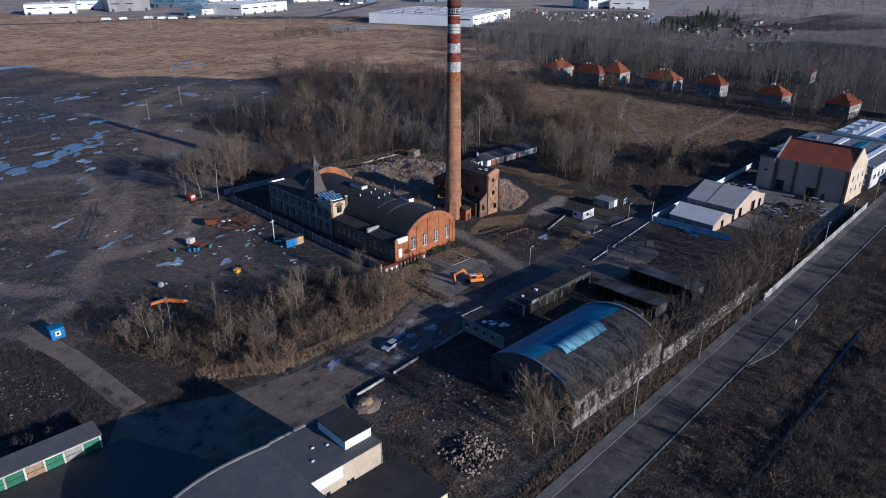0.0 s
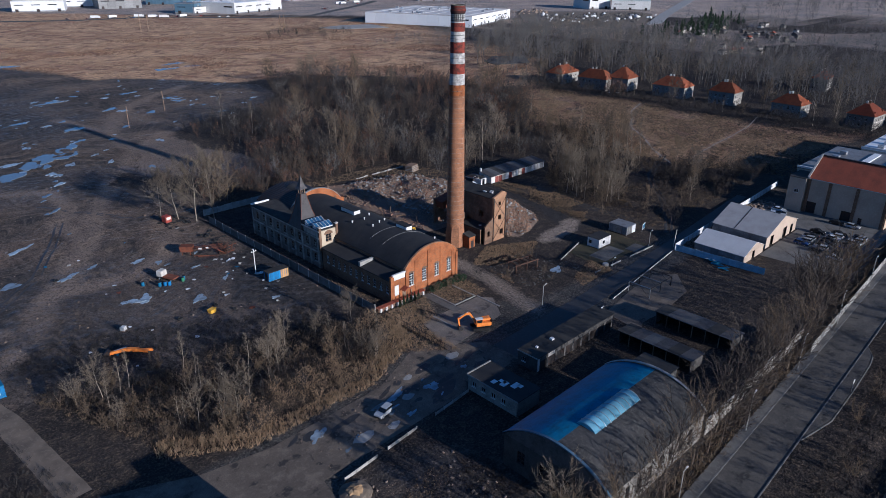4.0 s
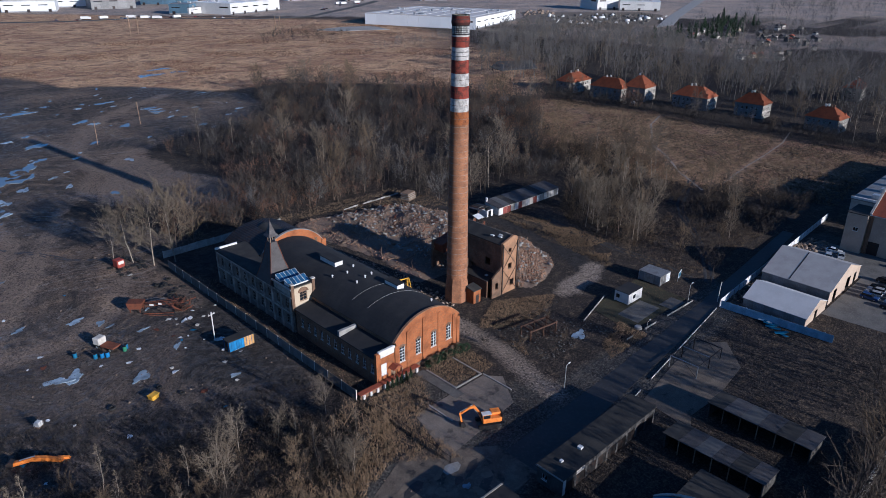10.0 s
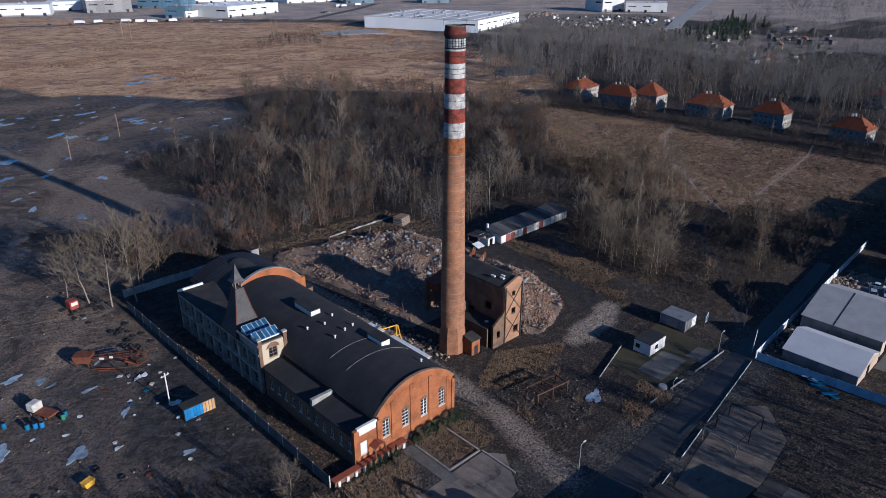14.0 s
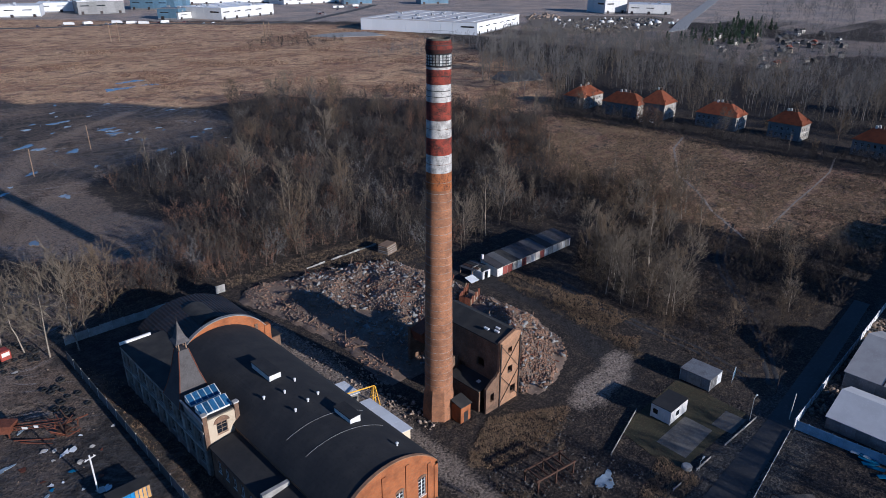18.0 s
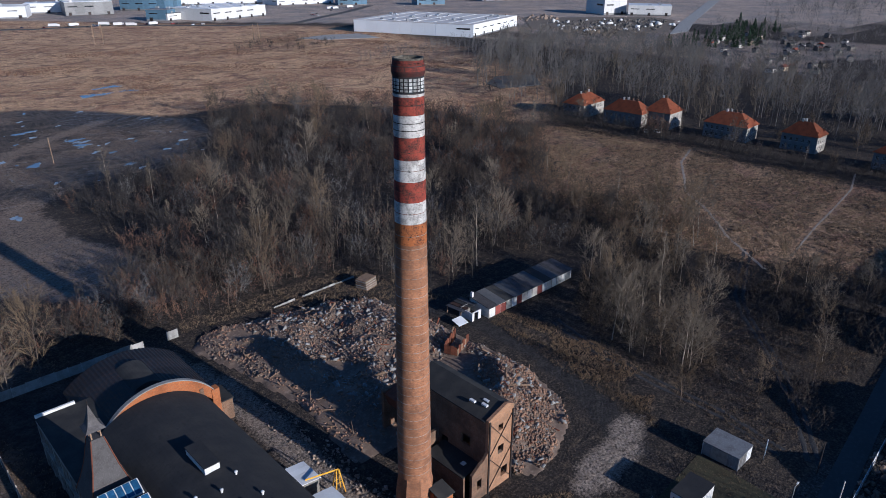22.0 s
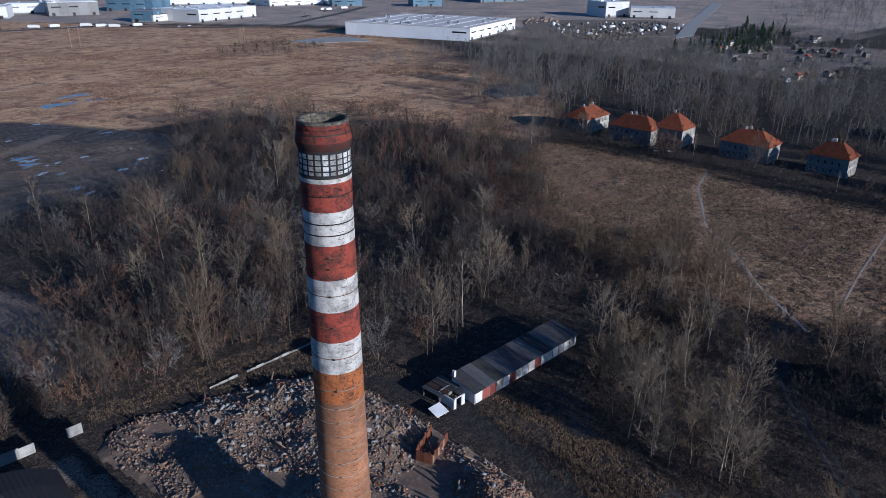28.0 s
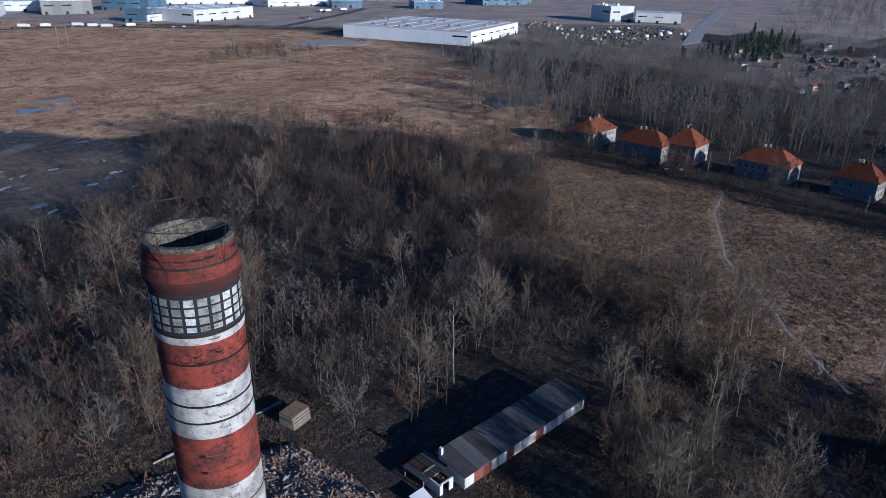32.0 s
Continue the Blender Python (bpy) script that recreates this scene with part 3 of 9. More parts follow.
straw = mix_node(gt, math_node(gt, "MULTIPLY", ramp_node(gt, nd, 0.5, 0.7), 0.5), straw, (0.55, 0.42, 0.27))
straw = mix_node(gt, math_node(gt, "MULTIPLY", ramp_node(gt, nc, 0.52, 0.62), 0.6), straw, (0.15, 0.1, 0.07))
yard = mix_node(gt, ramp_node(gt, nb, 0.4, 0.62), (0.075, 0.07, 0.064), (0.045, 0.042, 0.04))
yard = mix_node(gt, math_node(gt, "MULTIPLY", ramp_node(gt, nc, 0.5, 0.68), 0.7), yard, (0.13, 0.11, 0.086))
yard = mix_node(gt, math_node(gt, "MULTIPLY", ramp_node(gt, nd, 0.52, 0.68), 0.5), yard, (0.16, 0.14, 0.115))
# Far ground is lightened: distance haze is put into its colour.
far = mix_node(gt, ramp_node(gt, na, 0.4, 0.6), (0.42, 0.33, 0.26), (0.27, 0.235, 0.21))
jit = math_node(gt, "MULTIPLY", math_node(gt, "SUBTRACT", math_node(gt, "MULTIPLY", math_node(gt, "ADD", nb, nc), 0.5), 0.5), 2.2)
m_mud = ramp_node(gt, math_node(gt, "ADD", gsep.outputs[0], jit), 0.35, 0.65)
m_straw = ramp_node(gt, math_node(gt, "ADD", gsep.outputs[1], jit), 0.25, 0.75)
col = mix_node(gt, m_mud, wood, mudc)
col = mix_node(gt, gat.outputs["Alpha"], col, far)
col = mix_node(gt, m_straw, col, straw)
col = mix_node(gt, gsep.outputs[2], col, yard)
grit = math_node(gt, "MULTIPLY", math_node(gt, "SUBTRACT", math_node(gt, "MULTIPLY", math_node(gt, "ADD", nc, nd), 0.5), 0.5), 1.6)
gravelc = mix_node(gt, ramp_node(gt, nc, 0.42, 0.6), (0.29, 0.235, 0.185), (0.2, 0.16, 0.125))
cinderc = mix_node(gt, ramp_node(gt, nc, 0.4, 0.62), (0.05, 0.045, 0.042), (0.028, 0.026, 0.026))
col = mix_node(gt, ramp_node(gt, math_node(gt, "ADD", gwe.outputs["Alpha"], grit), 0.3, 0.75), col, cinderc)
col = mix_node(gt, ramp_node(gt, math_node(gt, "ADD", gws.outputs[2], grit), 0.3, 0.8), col, gravelc)
col = mix_node(gt, math_node(gt, "MULTIPLY", ramp_node(gt, ne, 0.5, 0.36), 0.6), col, (0.03, 0.026, 0.023))
sheen = math_node(gt, "MULTIPLY", math_node(gt, "MULTIPLY", m_mud, gws.outputs[1]), math_node(gt, "MULTIPLY", ramp_node(gt, nst, 0.58, 0.44), ramp_node(gt, nc, 0.66, 0.4)))
wetr = gt.nodes.new("ShaderNodeMapRange")
wetr.inputs["To Min"].default_value, wetr.inputs["To Max"].default_value = 0.95, 0.42
gt.links.new(sheen, wetr.inputs["Value"])
gt.links.new(wetr.outputs[0], gb.inputs["Roughness"])
wets = gt.nodes.new("ShaderNodeMapRange")
wets.inputs["To Min"].default_value, wets.inputs["To Max"].default_value = 0.15, 0.55
gt.links.new(sheen, wets.inputs["Value"])
gt.links.new(wets.outputs[0], gb.inputs["Specular IOR Level"])
gain = gt.nodes.new("ShaderNodeHueSaturation")
gt.links.new(col, gain.inputs["Color"])
spread = gt.nodes.new("ShaderNodeMapRange")
spread.inputs["From Min"].default_value, spread.inputs["From Max"].default_value = 0.35, 0.65
spread.inputs["To Min"].default_value, spread.inputs["To Max"].default_value = 0.7, 1.5
gt.links.new(nd, spread.inputs["Value"])
gt.links.new(spread.outputs[0], gain.inputs["Value"])
gt.links.new(gain.outputs[0], gb.inputs["Base Color"])
bump_node(gt, gb, math_node(gt, "ADD", math_node(gt, "MULTIPLY", nc, 1.5), nd), 1.0, 0.5)
gme.materials.append(gm)
tagged(new("ground", gme), "brown winter ground of mud, dry grass and gravel", "ground", kind="structure")


def slab(name, pts, z, material, label, category="road", thick=0.12, kind="structure"):
    bm = bmesh.new()
    prism(bm, pts, "z", z - thick, z)
    return tagged(part(name, bm, material), label, category, kind=kind)


def street_y(x):
    return 46.4 + 0.042 * (x - 75)


def strip(x0, x1, a, b, n=24):
    xs = [x0 + (x1 - x0) * i / n for i in range(n + 1)]
    return [(x, street_y(x) + a) for x in xs] + [(x, street_y(x) + b) for x in xs[::-1]]


slab("road", strip(-40, 560, -3.6, 3.4), 0.05, "asphalt", "worn grey asphalt street with patched surface", "road")
slab("pavement", strip(-40, 400, 3.65, 5.4), 0.16, "paving", "grey concrete pavement beside the street", "pavement", 0.2)
slab("kerb", strip(-40, 400, 3.4, 3.65), 0.18, "dark_concrete", "pale concrete kerb along the street", "kerb", 0.25)
slab("kerb", strip(-40, 400, -3.8, -3.6), 0.17, "dark_concrete", "pale concrete kerb along the street", "kerb", 0.25)
slab("pavement", [(133, street_y(133) - 3.8), (178, street_y(178) - 3.8), (174, 45.0), (170, 44.4), (156.5, 43.7), (143, 43.3), (138, 44.2)], 0.1, "asphalt", "asphalt bus lay-by beside the street", "pavement")
# Dark slab laid where the works' shadow falls: shade put into the colour.
slab("yard", [(-30, 84), (38, 84), (36, 98), (28, 113.4), (-30, 113.4)], 0.03, "wet_shaded_asphalt", "black asphalt before the lock-ups, works shadow put into its colour", "yard")
slab("yard", [(-30, 84), (62, 84), (64, 96.5), (117, 98.5), (117, 108), (104, 118), (88, 111), (62, 110), (50, 112), (30, 121), (25, 113.4), (-30, 113.4)], 0.012, "yard_asphalt", "cracked dark asphalt works yard with dirt patches", "yard")
# Dark tone is part wet, part the road's shade put into the colour.
slab("road", [(117, 98.5), (196, 105.2), (262, 111.5), (262, 115), (196, 109.4), (150, 107), (117, 106)], 0.014, "wet_shaded_asphalt", "wet dark asphalt works road with shade put into its tone", "road")
slab("pavement", [(108.5, 111.6), (129, 114.4), (134.2, 121.8), (131.5, 125), (112.2, 124.6)], 0.03, "old_slab", "old concrete forecourt slab", "pavement")
slab("pavement", [(146.5, 86), (148.5, 97.2), (160, 99), (176, 101), (182, 96), (174, 89), (160.5, 87.5), (150.5, 88.2)], 0.03, "yard_asphalt", "cracked grimy concrete yard in the compound", "pavement", 0.06)
slab("lawn", [(170, 113.6), (195, 113), (196, 128), (173, 127)], 0.03, "lawn", "rough green lawn round the cabin", "lawn", 0.06)
slab("pavement", [(174.8, 114.6), (185.4, 115), (185.6, 120.6), (175, 120.4)], 0.06, "paving", "concrete slab terrace before the cabin", "pavement", 0.06)
slab("pavement", [(187, 112), (193, 112), (193, 116), (187, 116)], 0.055, "paving", "concrete slab by the garden fence", "pavement", 0.06)
slab("pavement", [(214, 62), (262, 64), (262, 104), (242, 104), (242, 86), (212, 86)], 0.02, "paving", "grey paved car park", "pavement")
slab("ditch_water", [(138, 31.7), (150, 32.0), (158, 32.3), (186, 32.9), (186, 33.6), (160, 33.1), (141, 32.3)], -0.85, "dark_water", "narrow ditch with still water", "water", 0.05)


def ribbon(name, pts, width, material, label, lift=0.05, category="path", wob=0.25):
    """A strip of given width along a line, laid on the relief."""
    line = []
    for (xa, ya), (xb, yb) in zip(pts, pts[1:]):
        n = max(1, int(math.hypot(xb - xa, yb - ya) / 1.5))
        line += [(xa + (xb - xa) * k / n, ya + (yb - ya) * k / n) for k in range(n)]
    line.append(pts[-1])
    bm = bmesh.new()
    rows = []
    for k, (x, y) in enumerate(line):
        a, b = line[max(0, k - 1)], line[min(len(line) - 1, k + 1)]
        L = math.hypot(b[0] - a[0], b[1] - a[1])
        nx_, ny_ = -(b[1] - a[1]) / L, (b[0] - a[0]) / L
        row = []
        for t in (-0.5, -0.17, 0.17, 0.5):
            w = width * (1 + wob * math.sin(k * 1.7 + t * 5))
            px, py = x + nx_ * w * t, y + ny_ * w * t
            row.append(bm.verts.new((px, py, float(relief(px, py)) + (lift if abs(t) < 0.3 else 0.0))))
        rows.append(row)
    for p, q in zip(rows, rows[1:]):
        for i in range(3):
            bm.faces.new((p[i], p[i + 1], q[i + 1], q[i]))
    return tagged(part(name, bm, material), label, category, kind="structure")


ribbon("kerb", [(133, 45.0), (138, 44.0), (143, 43.1), (156.5, 43.5), (170, 44.2), (174, 44.8), (178, 46.9)], 0.35, "dark_concrete", "worn kerb round the lay-by", 0.16, "kerb", 0.05)
ribbon("footpath", [(387, 231), (366, 224), (350, 214), (331, 203), (315, 186), (299, 172), (290, 162), (283, 153)], 1.0, "gravel_pale", "trodden pale footpath through the meadow")
ribbon("footpath", [(402, 167), (378, 161), (330, 156), (297, 151.5)], 0.7, "gravel_pale", "trodden pale footpath through the meadow")
for d in (-1.0, 1.0):
    ribbon("rut", [(292, 162 + d), (277, 156.8 + d), (261, 150.6 + d), (252, 144.6 + d), (245, 138.5 + d), (236, 131 + d), (222, 121 + d), (208, 113 + d)], 0.9, "cinder", "dark wheel rut through the grove", 0.04, "track")
    ribbon("rut", [(216 + d, 175), (212 + d, 160), (210.5 + d, 146), (210 + d, 131), (207 + d, 118)], 0.8, "cinder", "dark wheel rut beside the grove", 0.04, "track")
ribbon("track", [(26, 168), (30, 150), (33, 121)], 4.8, "hardcore", "pale concrete slab track", 0.06, "road", 0.02)
ribbon("footpath", [(86, 27), (100, 29.1), (112, 29.6), (124, 29.8), (137, 30.0)], 0.9, "hardcore", "pale trodden strip along the ditch", 0.03)
for k, pts in enumerate(([(38, 200), (52, 216), (60, 232), (66, 246), (70, 256)], [(95, 240), (86, 250), (80, 262), (70, 278)])):
    ribbon("rut", pts, 0.7, "wet_shaded_asphalt", "wheel rut in the mud", 0.03, "track")
    ribbon("rut", [(x + 1.7, y - 1.0) for x, y in pts], 0.6, "wet_shaded_asphalt", "wheel rut in the mud", 0.03, "track")
# worn concrete plates and damp patches on the yard
ry = random.Random(23)
for k in range(46):
    x, y = ry.uniform(64, 112), ry.uniform(99.5, 112)
    if not inside([(62, 98), (117, 99.5), (117, 107), (104, 117), (88, 110.5), (62, 109)], x, y):
        continue
    a, b, t = ry.uniform(0.8, 3.2), ry.uniform(0.4, 1.5), ry.uniform(0, 0.5)
    n = 9
    pts = []
    for i in range(n):
        g = 6.283 * i / n
        r = ry.uniform(0.7, 1.15)
        u, w = math.cos(g) * a * r, math.sin(g) * b * r
        pts.append((x + u * math.cos(t) - w * math.sin(t), y + u * math.sin(t) + w * math.cos(t)))
    slab("surface_patch", pts, 0.017 + 0.0004 * k, ry.choice(("hardcore", "wet_shaded_asphalt", "concrete", "hardcore", "wet_shaded_asphalt")), "worn repair patch on the yard", "patch", 0.03)
# ---- walls with real openings, and windows ----
def wall(bm, p0, p1, z0, z1, thick=0.4, holes=()):
    """A wall whose outer face runs from p0 to p1 (inside on the left), with rectangular holes (s0, s1, z0, z1)."""
    p0, p1 = Vector((*p0, 0)), Vector((*p1, 0))
    d = (p1 - p0)
    L = d.length
    d.normalize()
    n = Vector((-d.y, d.x, 0))
    xs = sorted({0.0, L, *[min(L, h[0]) for h in holes], *[min(L, h[1]) for h in holes]})
    zs = sorted({z0, z1, *[h[2] for h in holes], *[h[3] for h in holes]})
    nx, nz = len(xs) - 1, len(zs) - 1
    vert = {}

    def v(i, j, t):
        if (i, j, t) not in vert:
            vert[(i, j, t)] = bm.verts.new(p0 + d * xs[i] + n * (thick * t) + Vector((0, 0, zs[j])))
        return vert[(i, j, t)]

    def solid(i, j):
        if not (0 <= i < nx and 0 <= j < nz):
            return False
        a, b = (xs[i] + xs[i + 1]) / 2, (zs[j] + zs[j + 1]) / 2
        return not any(h[0] < a < h[1] and h[2] < b < h[3] for h in holes)
    for i in range(nx):
        for j in range(nz):
            if not solid(i, j):
                continue
            bm.faces.new((v(i, j, 0), v(i + 1, j, 0), v(i + 1, j + 1, 0), v(i, j + 1, 0)))
            bm.faces.new((v(i, j + 1, 1), v(i + 1, j + 1, 1), v(i + 1, j, 1), v(i, j, 1)))
            for di, dj, a, b in ((-1, 0, (i, j), (i, j + 1)), (1, 0, (i + 1, j + 1), (i + 1, j)), (0, -1, (i + 1, j), (i, j)), (0, 1, (i, j + 1), (i + 1, j + 1))):
                if not solid(i + di, j + dj):
                    bm.faces.new((v(*a, 1), v(*a, 0), v(*b, 0), v(*b, 1)))
    bmesh.ops.recalc_face_normals(bm, faces=bm.faces[:])
    return bm


def vault(bm, o, q, axis, a, b):
    """A curved shell between an outer and an inner outline, from a to b along an axis, in one piece."""
    def at(p, e):
        return {"y": (p[0], e, p[1]), "x": (e, p[0], p[1])}[axis]
    g = [[bm.verts.new(at(p, e)) for p in line] for e in (a, b) for line in (o, q)]
    for i in range(len(o) - 1):
        for s, t in ((0, 2), (3, 1), (2, 3), (1, 0)):
            bm.faces.new((g[s][i], g[s][i + 1], g[t][i + 1], g[t][i]))
    for i in (0, len(o) - 1):
        bm.faces.new((g[0][i], g[2][i], g[3][i], g[1][i]))
    bmesh.ops.recalc_face_normals(bm, faces=bm.faces[:])
    return bm


def obox(bm, p0, d, s0, s1, t0, t1, z0, z1):
    n = Vector((-d.y, d.x, 0))
    vs = [bm.verts.new(p0 + d * s + n * t + Vector((0, 0, z))) for z in (z0, z1) for s, t in ((s0, t0), (s1, t0), (s1, t1), (s0, t1))]
    for q in ((3, 2, 1, 0), (4, 5, 6, 7), (0, 1, 5, 4), (1, 2, 6, 5), (2, 3, 7, 6), (3, 0, 4, 7)):
        bm.faces.new([vs[i] for i in q])


def window(parent, p0, p1, hole, nx=2, nz=3, frame_mat="white_paint", deep=0.14, pane_mat="dark_glass", sill=True, name="window", bar=0.07):
    p0, p1 = Vector((*p0, 0)), Vector((*p1, 0))
    d = (p1 - p0).normalized()
    s0, s1, z0, z1 = hole
    nrm = Vector((-d.y, d.x, 0))
    a, b = p0 + d * s0 + nrm * deep, p0 + d * s1 + nrm * deep
    cw, chh = (s1 - s0 - bar) / nx, (z1 - z0 - bar) / nz
    gaps = [(bar + cw * i, cw * (i + 1), z0 + bar + chh * j, z0 + chh * (j + 1)) for i in range(nx) for j in range(nz)]
    bm = wall(bmesh.new(), a[:2], b[:2], z0, z1, 0.08, gaps)
    w = part(name, bm, frame_mat, parent)
    bm = bmesh.new()
    obox(bm, p0, d, s0 + 0.01, s1 - 0.01, deep + 0.03, deep + 0.05, z0 + 0.01, z1 - 0.01)
    part("pane", bm, pane_mat, w)
    if sill:
        bm = bmesh.new()
        obox(bm, p0, d, s0 - 0.08, s1 + 0.08, -0.08, deep, z0 - 0.1, z0 - 0.002)
        part("sill", bm, frame_mat, w)
    return w


# ---- the great brick chimney ----
CX, CY = 152.2, 153.6


def cr(z):
    """The chimney's radius at a height."""
    return 2.72 - 0.0125 * z if z < 62 else 1.945


def chimney():
    ch = thing("chimney", CX, CY, 0, 0, "tall tapering brick factory chimney with red and white painted bands", "chimney")
    bm = bmesh.new()
    lathe(bm, [(3.15, 0), (3.1, 3.6), (2.95, 4.6), (2.76, 5.6), (2.7, 6.6)], 8)
    bmesh.ops.rotate(bm, verts=bm.verts, cent=(0, 0, 0), matrix=Matrix.Rotation(radians(22.5), 3, "Z"))
    part("plinth", bm, "brick_chimney", ch, "octagonal brick plinth")
    rows = [(6.4, 45.3, "brick_chimney", "bare brown brick shaft", "shaft"), (45.3, 48.25, "band_orange", "orange painted band", "band"), (48.25, 51.2, "band_white", "white painted band", "band"), (51.2, 53.95, "band_red", "red painted band", "band"), (53.95, 56.75, "band_white", "white painted band", "band"), (56.75, 59.65, "band_red", "red painted band", "band"), (59.65, 62.35, "band_white", "white painted band", "band"), (62.35, 64.6, "band_red", "red painted band", "band")]
    for z0, z1, mt, lb, nm in rows:
        n = max(2, int((z1 - z0) / 1.2))
        bm = lathe(bmesh.new(), [(cr(z0 + (z1 - z0) * i / n), z0 + (z1 - z0) * i / n) for i in range(n + 1)], 48, cap=False)
        part(nm, bm, mt, ch, lb, smooth=True)
    bm = lathe(bmesh.new(), [(1.945, 64.6), (1.96, 64.72), (1.96, 64.95)], 48, cap=False)
    part("band", bm, "band_white", ch, "thin white painted ring", smooth=True)
    bm = lathe(bmesh.new(), [(1.95, 64.95), (1.93, 67.0)], 48, cap=False)
    part("band", bm, "band_soot", ch, "sooty dark lattice field", smooth=True)
    # the white chequer on the dark field: four rows of painted squares
    for k in range(4):
        za, hh = 66.8 - k * 0.44, (0.35, 0.34, 0.32, 0.24)[k]
        bm = bmesh.new()
        sq = [bm.verts.new((1.962 * math.cos(a), 1.962 * math.sin(a), z)) for z in (za - hh, za) for a in (0.036, 0.105, 0.177, 0.246)]
        for j in range(3):
            bm.faces.new((sq[j], sq[j + 1], sq[j + 5], sq[j + 4]))
        bmesh.ops.solidify(bm, geom=bm.faces[:], thickness=0.012)
        me = bpy.data.meshes.new("painted_square")
        bm.to_mesh(me)
        bm.free()
        me.materials.append(MATS["chequer_white"])
        for i in range(22):
            shared("painted_square", me, ch, Matrix.Rotation(2 * math.pi * i / 22, 4, "Z"))
    bm = lathe(bmesh.new(), [(1.93, 67.0), (2.02, 67.2), (2.1, 67.5), (2.1, 67.62)], 48, cap=False)
    part("cornice", bm, "band_maroon", ch, "sooty dark red brick cornice", smooth=True)
    bm = lathe(bmesh.new(), [(2.1, 67.62), (2.09, 67.75), (1.93, 68.55), (1.9, 68.9)], 48, cap=False)
    part("crown", bm, "band_crown", ch, "red painted brick crown", smooth=True)
    bm = lathe(bmesh.new(), [(1.91, 68.88), (1.93, 68.92), (1.93, 69.1), (1.72, 69.12), (1.66, 69.0), (1.6, 60.0), (0.02, 59.9)], 48, cap=False)
    part("rim", bm, "lining", ch, "pale crumbling rim and soot-streaked lining")
    hoop_z = [7.6 + 1.43 * i for i in range(27)] + [46.6, 58.7, 57.75, 55.4, 52.6, 49.7]
    for z in hoop_z:
        bm = lathe(bmesh.new(), [(cr(z) - 0.01, z - 0.03), (cr(z) + 0.022, z - 0.027), (cr(z) + 0.022, z + 0.027), (cr(z) - 0.01, z + 0.03)], 40, cap=False)
        part("hoop", bm, "plaster_grey" if z < 48 else "rust", ch)
    for z in (60.5, 61.4, 63.6, 68.2, 67.9, 65.02):
        r = cr(z) if z < 67.5 else 2.0
        bm = lathe(bmesh.new(), [(r - 0.02, z - 0.05), (r + 0.03, z - 0.045), (r + 0.03, z + 0.045), (r - 0.02, z + 0.05)], 40, cap=False)
        part("hoop", bm, "dark_steel", ch, "dark iron hoop")
    # ragged soot garlands under the lattice and on the crown
    rs = random.Random(9)
    for zc, amp, n in ((64.2, 0.2, 22), (63.85, 0.17, 20), (68.3, 0.08, 17), (68.62, 0.06, 19)):
        r = 1.951 if zc < 66 else (1.975 if zc < 68.5 else 1.937)
        for i in range(n):
            if rs.random() < 0.25:
                continue
            bm = bmesh.new()
            a0, a1 = 2 * math.pi * (i - 0.1) / n, 2 * math.pi * (i + rs.uniform(0.6, 1.1)) / n
            dz, w, m = rs.uniform(-0.06, 0.06), rs.uniform(0.012, 0.045), 8
            lo, hi = [], []
            for k in range(m + 1):
                f = k / m
                aa, zz = a0 + (a1 - a0) * f, zc + dz - amp * math.sin(math.pi * f) * rs.uniform(0.85, 1.1)
                ww = w * (0.3 + math.sin(math.pi * f)) * rs.uniform(0.6, 1.3)
                lo.append(bm.verts.new((r * math.cos(aa), r * math.sin(aa), zz - ww)))
                hi.append(bm.verts.new((r * math.cos(aa), r * math.sin(aa), zz + ww)))
            for k in range(m):
                bm.faces.new((lo[k], lo[k + 1], hi[k + 1], hi[k]))
            bmesh.ops.solidify(bm, geom=bm.faces[:], thickness=0.01)
            part("soot_mark", bm, "band_maroon" if i % 3 else "band_soot", ch)
    # hoop locks on the camera's flank and the climbing irons
    for z in hoop_z:
        a = radians(228)
        bm = bmesh.new()
        box(bm, -0.05, 0.06, -0.12, 0.12, -0.06, 0.06)
        lk = part("hoop_lock", bm, "dark_steel" if z > 45 else "brick_old", ch)
        lk.matrix_basis = Matrix.Translation((cr(z) * math.cos(a), cr(z) * math.sin(a), z)) @ Matrix.Rotation(a, 4, "Z")
    a = radians(262)
    iron = bpy.data.meshes.new("climbing_iron")
    bm = rods(((-0.02, -0.2, 0), (0.13, -0.2, 0), 0.012), ((0.13, -0.21, 0), (0.13, 0.21, 0), 0.012), ((0.13, 0.2, 0), (-0.02, 0.2, 0), 0.012), sides=4)
    bm.to_mesh(iron)
    bm.free()
    iron.materials.append(MATS["rust"])
    for k in range(100):
        z = 8 + 0.58 * k
        shared("climbing_iron", iron, ch, Matrix.Translation((cr(z) * math.cos(a), cr(z) * math.sin(a), z)) @ Matrix.Rotation(a, 4, "Z"))
    # the light guard rail round the mouth
    top = 69.95
    pts = [(2.32 * math.cos(2 * math.pi * i / 20), 2.32 * math.sin(2 * math.pi * i / 20)) for i in range(20)]
    part("guard_rail", lathe(bmesh.new(), [(2.304, top - 0.016), (2.336, top - 0.016), (2.336, top + 0.016), (2.304, top + 0.016), (2.304, top - 0.016)], 40, cap=False), "dark_steel", ch, "thin iron guard ring")
    for i in range(0, 20, 4):
        x, y = pts[i]
        part("rail_post", rods(((x * 0.83, y * 0.83, 67.6), (x * 0.9, y * 0.9, 68.6), 0.016), ((x * 0.9, y * 0.9, 68.6), (x, y, top), 0.016), sides=5), "dark_steel", ch)
